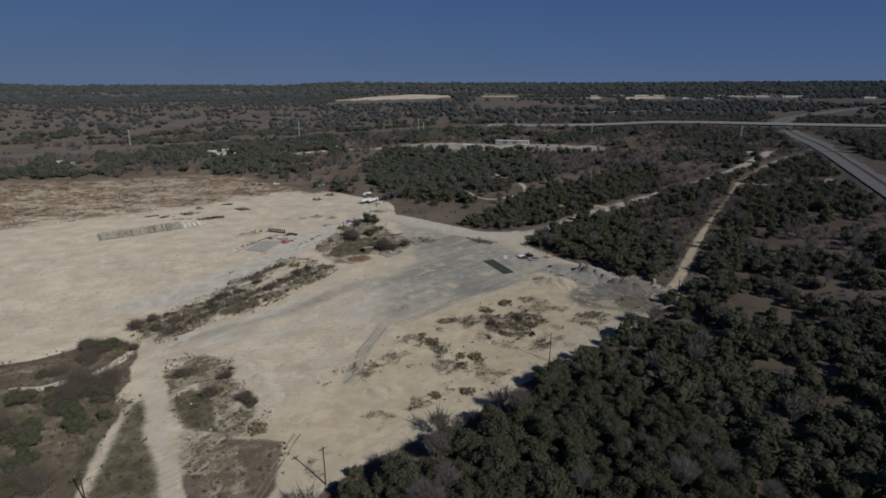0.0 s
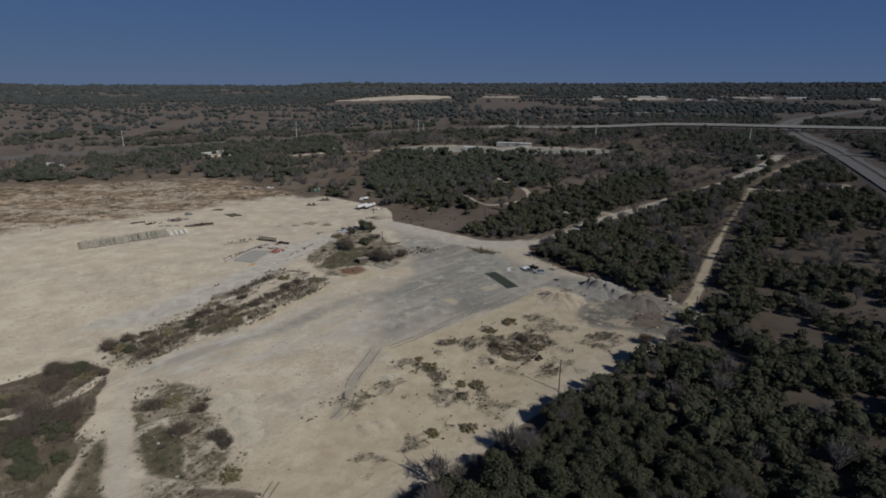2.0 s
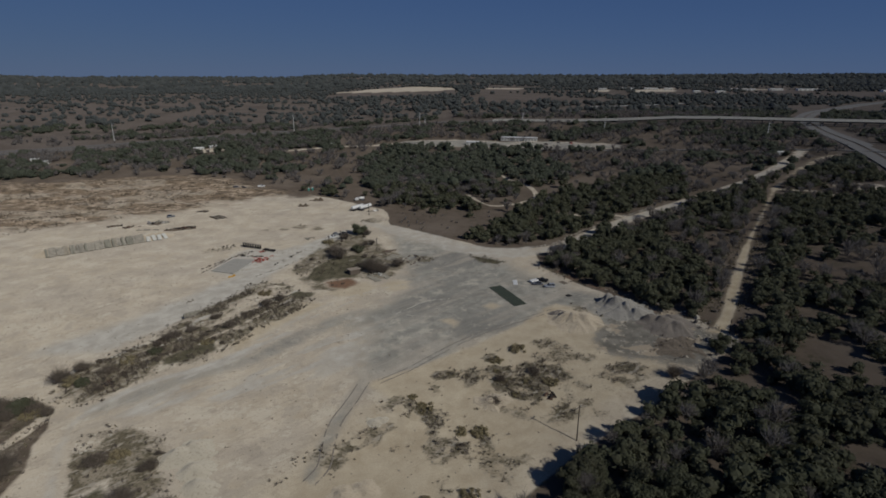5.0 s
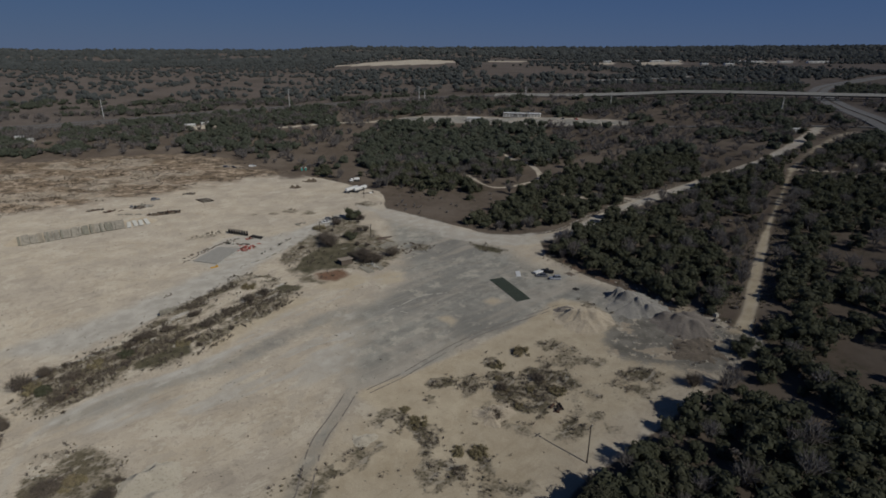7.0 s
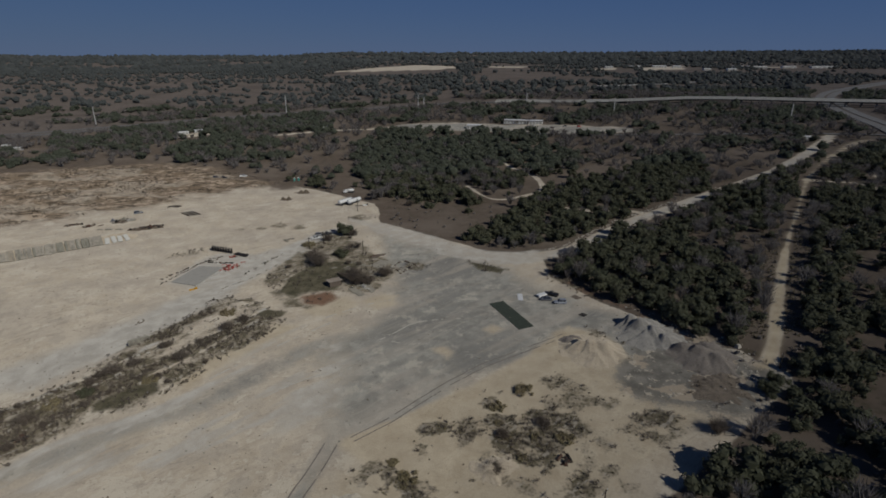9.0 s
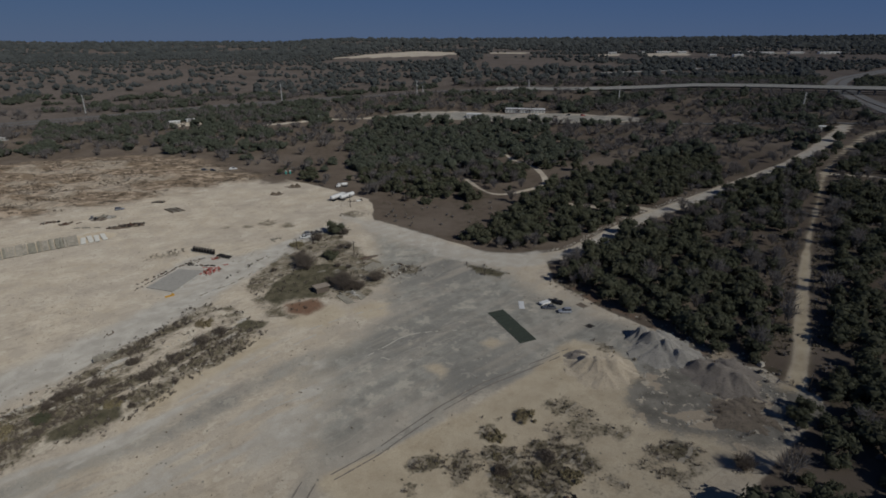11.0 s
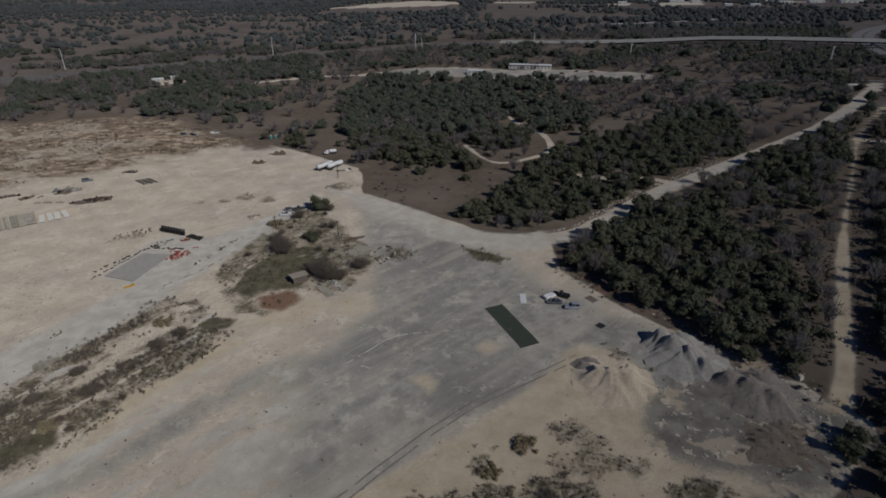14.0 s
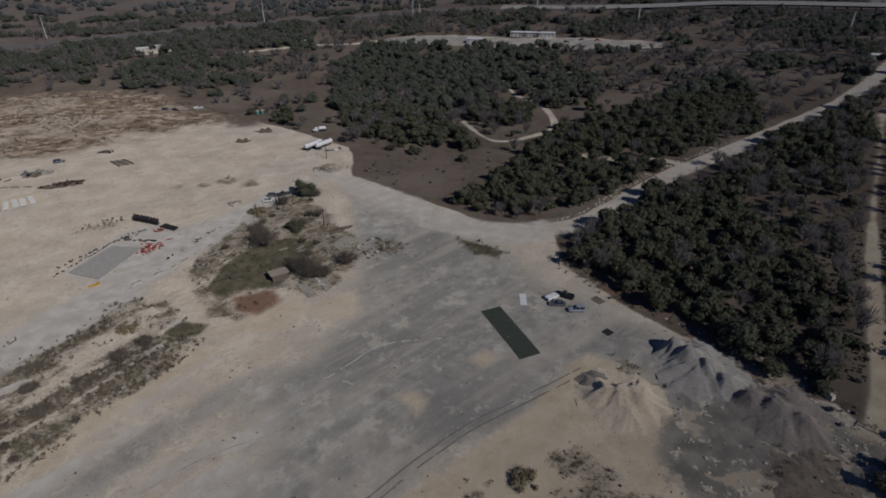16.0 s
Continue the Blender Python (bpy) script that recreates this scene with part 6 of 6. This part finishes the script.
    plant_wood("horizon_woodland", hull, x[keep], y[keep], 36, FAR_HAZE_LEAF, "dark woods along the far horizon")


build_trees()


# ---- bushes, tufts and stones ----
def bush(x, y, r, h, kind, seed, label):
    rng = np.random.RandomState(seed)
    ob = thing("bush", x, y, rng.rand() * 360, label, "bush", "bushes of the yard")
    part("stem", mesh("stem", *joined([limb([(0, 0, -0.2), (rng.randn() * r * 0.2, rng.randn() * r * 0.2, h * 0.3), (rng.randn() * r * 0.4, rng.randn() * r * 0.4, h * 0.6)], 0.07, 0.03, 5) for k in range(4)]), BARK), None, ob)
    if kind == "bare":
        v, f = joined([twigs(rng, r, 0.05, h, 220, 0.035), crown(rng, r * 0.8, 0.0, h * 0.75, 5, 60, 0.22, 0.0, 1)])
        part("crown", mesh("crown", v, f, BRUSHWOOD), None, ob)
    else:
        part("foliage", mesh("foliage", *(crown(rng, r, -0.3, h, 14, 90, 0.22, 0.74, 1, 0.75) if kind == "green" else crown(rng, r * 1.25, -0.35, h * 0.62, 26, 34, 0.2, 0.55, 1, 0.42)), LEAF if kind == "green" else OLIVE), None, ob)


DARK_BUSH, BARE_BUSH, DRY_BUSH = "dark green bush or low tree on the pale ground", "grey-brown leafless bush on the pale ground", "olive-brown dry bush on the pale ground"
YARD_EAST_BUSHES = (
    # these two green bushes stand in for trees at the wood's edge
    (104.0, 203.5, 3.2, 4.8, "green"), (108.5, 206.5, 3.4, 5.0, "green"),
    (37.3, 204.6, 2.6, 2.8, "dry"), (45.6, 185.5, 2.4, 1.9, "dry"), (30.0, 186.5, 2.0, 1.5, "bare"), (41.0, 191.0, 2.8, 1.8, "bare"),
    (7.2, 171.5, 2.2, 1.8, "dry"), (3.3, 175.2, 1.4, 1.2, "dry"), (23.3, 160.2, 2.6, 2.0, "dry"), (18.1, 160.4, 1.8, 1.5, "dry"), (27.0, 174.8, 2.8, 1.2, "bare"),
    (29.2, 197.5, 2.2, 1.5, "dry"), (84.5, 188.0, 3.0, 4.0, "bare"), (12.0, 118.5, 2.6, 2.4, "bare"), (20.0, 136.0, 2.2, 1.8, "dry"), (10.0, 133.0, 1.8, 1.4, "dry"),
)
SLOPE_BUSHES = (
    (-72.4, 143.5, 3.6, 2.4, "bare"), (-68.0, 146.0, 2.6, 2.0, "dry"), (-57.5, 130.0, 3.6, 3.2, "bare"), (-46.0, 127.5, 3.0, 3.2, "bare"), (-43.0, 125.0, 2.4, 2.4, "bare"),
    (-37.5, 113.5, 2.6, 2.0, "dry"),
)
BRUSH_BUSHES = (
    (-86.5, 113.0, 4.2, 4.6, "green"), (-94.1, 106.5, 4.6, 5.2, "green"), (-98.5, 112.0, 4.0, 4.6, "green"), (-90.5, 98.0, 4.2, 4.4, "green"), (-91.0, 130.0, 4.0, 4.2, "green"),
    (-93.0, 138.0, 3.4, 4.0, "bare"), (-94.0, 136.0, 4.2, 3.0, "bare"), (-103.0, 134.0, 4.6, 3.0, "bare"), (-99.0, 122.0, 3.8, 3.0, "bare"), (-118.6, 149.0, 4.4, 2.8, "bare"),
    (-113.0, 157.0, 3.6, 2.6, "bare"), (-114.7, 167.2, 3.6, 3.0, "bare"), (-108.5, 168.5, 3.2, 3.0, "dry"), (-103.5, 168.0, 2.2, 3.0, "bare"), (-125.0, 152.0, 3.6, 2.6, "dry"),
)
BANK_BUSHES = (
    (-113.5, 187.0, 4.6, 4.6, "bare"), (-107.5, 184.5, 3.6, 3.2, "dry"), (-103.0, 183.0, 2.6, 2.4, "green"), (-109.5, 192.0, 3.0, 3.2, "bare"), (-88.5, 200.7, 2.6, 1.6, "green"),
    (-87.1, 210.6, 3.0, 2.0, "bare"), (-72.5, 206.0, 2.2, 1.6, "dry"), (-94.9, 196.5, 3.0, 1.6, "dry"), (-69.1, 217.0, 3.0, 2.0, "bare"), (-61.2, 234.5, 3.2, 2.4, "bare"),
    (-57.5, 240.5, 2.8, 2.4, "bare"), (-82.0, 214.0, 2.6, 1.6, "bare"), (-77.0, 224.0, 2.6, 1.8, "bare"), (-66.0, 247.0, 2.6, 2.0, "dry"), (-99.0, 190.0, 2.6, 1.6, "bare"),
)
ISLAND_BUSHES = (
    (-43.7, 340.0, 6.2, 7.2, "green"), (-38.5, 338.5, 3.6, 3.4, "bare"), (-44.4, 295.5, 5.8, 6.5, "bare"), (-47.0, 299.0, 4.6, 5.7, "bare"), (-37.6, 308.0, 4.0, 3.6, "green"),
    (-23.8, 276.0, 6.0, 7.3, "bare"), (-27.0, 279.0, 4.8, 6.0, "bare"), (-19.5, 276.0, 3.8, 4.4, "bare"), (-13.8, 285.0, 4.1, 4.4, "bare"), (-51.0, 306.0, 3.6, 3.4, "bare"),
    (-57.0, 322.0, 3.4, 3.4, "dry"), (-49.0, 330.0, 3.6, 3.6, "bare"),
)
CLEARING_BUSHES = (
    (-2.0, 393.0, 4.0, 4.2, "green"), (-14.0, 398.0, 3.6, 3.8, "bare"), (22.0, 382.0, 3.4, 3.6, "green"),
)
for k, (bx, by, r, h, kind) in enumerate(YARD_EAST_BUSHES + SLOPE_BUSHES + BRUSH_BUSHES + BANK_BUSHES + ISLAND_BUSHES + CLEARING_BUSHES):
    bush(bx, by, r, h, kind, 100 + k, {"green": DARK_BUSH, "bare": BARE_BUSH, "dry": DRY_BUSH}[kind])


def thicket():
    """More bushes of the same three kinds over the brush land and the bank."""
    rng = np.random.RandomState(9)
    models = [o for o in scene.objects if o.name.startswith("bush") and o.parent is None]
    bare = [o for o in models if o["label"] == BARE_BUSH]
    dry = [o for o in models if o["label"] == DRY_BUSH]
    green = [o for o in models if o["label"] == DARK_BUSH]
    for ring, count in ((BRUSH, 115), (BERM, 34), (SCRUB_MID, 14), (WEED_DARK[0], 9), (WEED_DARK[1], 3), (ISLAND, 16)):
        for k in range(count):
            x = (-98 if ring is BRUSH else min(p[0] for p in ring) * 0.55 + max(p[0] for p in ring) * 0.45) + rng.randn() * (17 if ring is BRUSH else 24 if ring is BERM else 11)
            y = rng.uniform(min(p[1] for p in ring) + (25 if ring is BRUSH else 2), max(p[1] for p in ring))
            px, py = np.array([x]), np.array([y])
            if inside(px, py, ring)[0] > 2 and line_far(px, py, ROAD_W)[0][0] > 6 and line_far(px, py, GULLY)[0][0] > 3 and line_far(px, py, BRUSH_STRIP)[0][0] > 4 and (ring is not BRUSH or N2.fbm(px, py, 18, 3)[0] > 0.41):
                if ring is BERM and berm_cover(px, py)[0] < 0.7:
                    continue
                pick = green if ring is BRUSH and rng.rand() < 0.22 else (dry if ring in WEED_DARK else bare)
                ob = copy_thing(pick[rng.randint(len(pick))], pose(x, y, top(x, y), 0, 0, rng.rand() * 360))
                s = (0.7 + 0.5 * rng.rand()) * (1.0 if ring is BRUSH else 0.48)
                ob.scale = (s, s, s)


thicket()


def strewn(name, kinds, want, count, x0, x1, y0, y1, seed, material, label, size, category):
    """Small repeats past counting, strewn where want(x, y) is high."""
    rng = np.random.RandomState(seed)
    x, y = x0 + (x1 - x0) * rng.rand(count), y0 + (y1 - y0) * rng.rand(count)
    keep = rng.rand(count) < want(x, y)
    ob = plant_wood(name, kinds, x[keep], y[keep], seed, material, label, size)
    if ob:
        tagged(ob, category=category)


def scrubby(x, y):
    w = np.zeros_like(x)
    patch = smooth(0.42, 0.6, N2.fbm(x, y, 9, 3))
    for ring, much in ((BERM, 0.55), (ISLAND, 0.4), (SCRUB_MID, 0.5), (BRUSH, 0.7), (ISLE, 0.8), (VERGE, 0.2), (EDGE_E, 0.5), (SLOPE, 0.6), (NORTH_PATCH, 0.7), (SOIL_PATCH, 0.4)):
        w = np.maximum(w, much * (inside(x, y, ring) > (3 if ring is ISLAND else -1)) * (1.3 * berm_cover(x, y) ** 1.5 if ring is BERM else 0.25 + 0.75 * patch))
    w = np.maximum(w, 0.75 * weed_cover(x, y) ** 1.5)
    for cx, cy, r in TUFTS:
        w = np.maximum(w, 0.9 * smooth(r + 3, r - 4, np.hypot(x - cx, y - cy)) * patch)
    w = np.maximum(w, 0.3 * (inside(x, y, TAN) > 0) * smooth(0.5, 0.6, N3.fbm(x, y, 5, 3)) * smooth(0.42, 0.55, N1.fbm(x, y, 22, 3)))
    for line, half in ((ROAD_W, 3.5), (PERIM, 3.2)):
        w = np.where(line_far(x, y, line)[0] < half, 0, w)
    return w


def stony(x, y):
    w = 0.18 * smooth(-2, 2, inside(x, y, BERM)) * smooth(0.45, 0.6, N1.fbm(x, y, 6, 3))
    d, _ = line_far(x, y, ROAD_NE)
    w = np.maximum(w, 0.9 * smooth(1.2, 0.4, np.abs(d - 6.0)) * (x > 60) * (x < 190) * (0.3 + 0.7 * smooth(0.45, 0.55, N1.fbm(x, y, 7, 2))) * (x * 0.78 + 262 < y))
    d, _ = line_far(x, y, [(78, 256), (92, 243), (108, 229), (112, 213)])
    w = np.maximum(w, 0.22 * smooth(4.5, 1, d))
    w = np.maximum(w, 0.07 * smooth(-2, 3, inside(x, y, SCRUB_MID)) * smooth(0.5, 0.6, N1.fbm(x, y, 8, 3)))
    w = np.maximum(w, 0.25 * smooth(-3, 3, inside(x, y, DUST)) * smooth(0.52, 0.62, N1.fbm(x, y, 5, 3)))
    w = np.maximum(w, 0.4 * smooth(-2, 2, inside(x, y, VERGE)))
    for line in RUBBLE_LINES:
        w = np.maximum(w, 0.75 * smooth(1.8, 0.4, line_far(x, y, line)[0]) * smooth(0.42, 0.52, N1.fbm(x, y, 5, 3)))
    w = np.maximum(w, 0.35 * smooth(11, 6, np.hypot(x + 27, y - 328)) * smooth(0.45, 0.55, N1.fbm(x, y, 5, 3)))
    return w


def small_things():
    rng = np.random.RandomState(77)
    tuft = [crown(rng, 0.6, -0.1, 0.7, 2, 9, 0.22, 0.7, 1) for k in range(5)]
    dry = [twigs(rng, 0.7, 0.0, 0.9, 9, 0.04) for k in range(4)]
    strewn("weed_tufts", tuft, scrubby, 38000, -225, 122, 80, 420, 51, SCRUB, "olive-brown weeds and low scrub on pale soil", (0.2, 0.8), "weeds")
    strewn("dry_brush", dry, scrubby, 34000, -225, 122, 80, 420, 52, BRUSHWOOD, "grey-brown dry brush on pale soil", (0.5, 1.4), "brush")
    strewn("weed_tufts", tuft, lambda x, y: weed_cover(x, y) ** 2, 4200, -10, 86, 144, 206, 63, OLIVE, "olive-brown weeds on the sandy rise", (0.2, 0.62), "weeds")
    strewn("dry_brush", dry, lambda x, y: 0.8 * weed_cover(x, y), 4500, -10, 86, 144, 206, 64, BRUSHWOOD, "brown dry brush on the sandy rise", (0.5, 1.1), "brush")
    strewn("weed_tufts", tuft, lambda x, y: (inside(x, y, BERM) > -1) * smooth(0.6, 1.0, berm_cover(x, y)), 7000, -120, -43, 168, 268, 65, SCRUB, "olive-brown weeds along the bank", (0.2, 0.75), "weeds")
    strewn("dry_brush", dry, lambda x, y: (inside(x, y, BERM) > -1) * smooth(0.5, 1.0, berm_cover(x, y)), 7000, -120, -43, 168, 268, 66, BRUSHWOOD, "grey-brown dry brush along the bank", (0.6, 1.4), "brush")
    strewn("low_scrub", [twigs(rng, 0.8, 0.0, 0.8, 5, 0.07) for k in range(3)], lambda x, y: 0.9 * (inside(x, y, RED) > 4) * smooth(0.51, 0.55, N2.fbm(x * 0.7, y, 9, 4)), 26000, -430, -95, 285, 530, 57, BRUSHWOOD, "brown low scrub on rough tan soil", (0.4, 1.2), "scrub")
    v, f = ICO1
    stones = [(v * (1 + 0.4 * (rng.rand(len(v), 1) - 0.5)) * (0.45, 0.35, 0.26), f) for k in range(4)]
    strewn("loose_stones", stones, stony, 60000, -130, 200, 80, 420, 53, LIME, "pale limestone stones along banks and roads", (0.25, 1.3), "stones")
    open_yard = lambda x, y: 0.5 * (inside(x, y, YARD) > 2) * (inside(x, y, BERM) < -2) * (inside(x, y, ISLAND) < -2) * (0.2 + 0.8 * smooth(0.50, 0.62, N2.fbm(x, y, 24, 3)))
    strewn("yard_pebbles", stones[:2], open_yard, 5200, -210, 100, 110, 400, 61, OLD_CONCRETE, "loose brown-grey stones strewn over the yard", (0.3, 0.75), "stones")
    strewn("yard_clods", stones[2:], open_yard, 3600, -210, 100, 110, 400, 62, BROWN_RUBBLE, "dark clods of earth strewn over the yard", (0.3, 0.8), "clods")
    rocks = lambda x, y: 0.9 * smooth(2.6, 0.5, np.abs(line_far(x, y, ROAD_NE)[0] - 6.6)) * smooth(0.42, 0.58, N1.fbm(x, y, 6, 2)) * (x > 58) * (x < 150) * (x * 0.78 + 262 < y)
    strewn("roadside_rocks", stones, rocks, 9000, 40, 160, 300, 400, 55, LIME, "pale limestone rocks lining the dirt road", (0.4, 1.5), "rocks")
    d = [crown(rng, 0.9, -0.1, 1.3, 2, 8, 0.35, 0.75, 1) for k in range(4)]
    strewn("undergrowth", d, lambda x, y: 0.6 * smooth(0.45, 0.6, N2.fbm(x, y, 14, 3)) * (0.2 * (inside(x, y, CLEARING) > 0) + ((inside(x, y, WOOD_E) > 0) | (inside(x, y, WEDGE) > 0) | (np.abs(line_far(x, y, TRACK)[0] - 7) < 4.5))), 14000, -40, 250, 60, 420, 54, TWIG, "low brown undergrowth in dry grass", (0.5, 1.4), "undergrowth")

    side = lambda x, y: (np.abs(line_far(x, y, TRACK)[0] - 7.5) < 5) * (0.35 + 0.65 * smooth(0.42, 0.55, N1.fbm(x, y, 6, 3)))
    strewn("track_undergrowth", d, side, 5000, 106, 190, 232, 330, 58, SCRUB, "dry olive-brown undergrowth beside the sand track", (0.3, 0.85), "undergrowth")


small_things()


def windrow(line, r, material, label):
    """A low ridge of gravel pushed up along a line."""
    p = np.array(curved(line, 14))
    d = np.gradient(p, axis=0)
    n = np.stack([-d[:, 1], d[:, 0]], 1) / np.hypot(d[:, 0], d[:, 1])[:, None]
    rows = []
    for k, (o, h) in enumerate(((-1.6, -0.1), (-0.7, 0.12), (0, 0.0), (0.7, 0.16), (1.7, -0.1))):
        w = p + n * (o * r * (0.7 + 0.6 * N1.fbm(p[:, 0] + 9 * k, p[:, 1], 3, 2)))[:, None]
        rows.append(np.c_[w, surface(w[:, 0], w[:, 1]) + h * (0.3 + 1.2 * N2.fbm(p[:, 0] + 5 * k, p[:, 1], 4, 2))])
    v, m = np.stack(rows, 1).reshape(-1, 3), len(p)
    gap = N3.fbm(p[:, 0], p[:, 1], 3.5, 3) < 0.47
    f = [(i * 5 + j, i * 5 + j + 1, i * 5 + j + 6, i * 5 + j + 5) for i in range(m - 1) for j in range(4) if not gap[i]]
    return tagged(new("gravel_windrow", mesh("gravel_windrow", v, f, material, True)), label, "gravel ridge", kind="stuff")


def tyre_track(line, off):
    """A shallow wheel rut: broken ridges of turned-up gravel, one beside each wheel."""
    rng = np.random.RandomState(int(90 + off * 10))
    p = np.array(curved(line, 40))
    d = np.gradient(p, axis=0)
    n = np.stack([-d[:, 1], d[:, 0]], 1) / np.hypot(d[:, 0], d[:, 1])[:, None]
    c = p + n * (off + 0.5 * (N2.fbm(p[:, 0], p[:, 1], 9, 2) - 0.5))[:, None]
    wide = 0.10 + 0.15 * N1.fbm(p[:, 0] + 30 * off, p[:, 1], 2.0, 3)
    rows = [np.c_[c + n * (s * wide)[:, None], surface(*(c + n * (s * wide)[:, None]).T) + h] for s, h in ((-1, 0.02), (0, 0.10), (1, 0.02))]
    v, m = np.stack(rows, 1).reshape(-1, 3), len(p)
    gap = N3.fbm(p[:, 0], p[:, 1] + 50 * off, 3.0, 3) + 0.10 * rng.rand(m) < 0.36
    f = [(i * 3 + j, i * 3 + j + 1, i * 3 + j + 4, i * 3 + j + 3) for i in range(m - 1) for j in range(2) if not gap[i]]
    return tagged(new("tyre_track", mesh("tyre_track", v, f, DARK_DUST)), "dark broken tyre track across the grey gravel", "tyre track", kind="stuff")


for line in ([(-8, 231), (-3, 237), (1, 242), (7, 245), (19, 247)], [(-8, 230), (-3, 230), (1, 228), (7, 230)], [(-38, 197), (-26, 208), (-14, 214)], [(-58, 205), (-47, 219), (-38, 230), (-27, 243)], [(-30, 246), (-18, 256), (-8, 262)]):
    windrow(line, 0.16, PALE_GRAVEL, "thin pale ridge of scraped-up gravel")
windrow([(-18, 92), (-27, 104), (-28, 114), (-20, 135)], 0.5, SAND, "low pale ridge of sand beside tracks")
for off in (-0.9, 0.9):
    tyre_track([(54, 236), (37.4, 224.4), (28.1, 218.5), (16.7, 208.6), (6.8, 198.1), (0.3, 190.3), (-8, 183)], off)
for off in (-1.9, 1.3):
    tyre_track([(-18, 138), (-16, 144), (-17, 152), (-17, 162), (-15, 171), (-13, 181)], off)
for off in (-0.8, 0.8):
    tyre_track([(-29, 86), (-28, 93), (-27, 103), (-26, 112)], off)
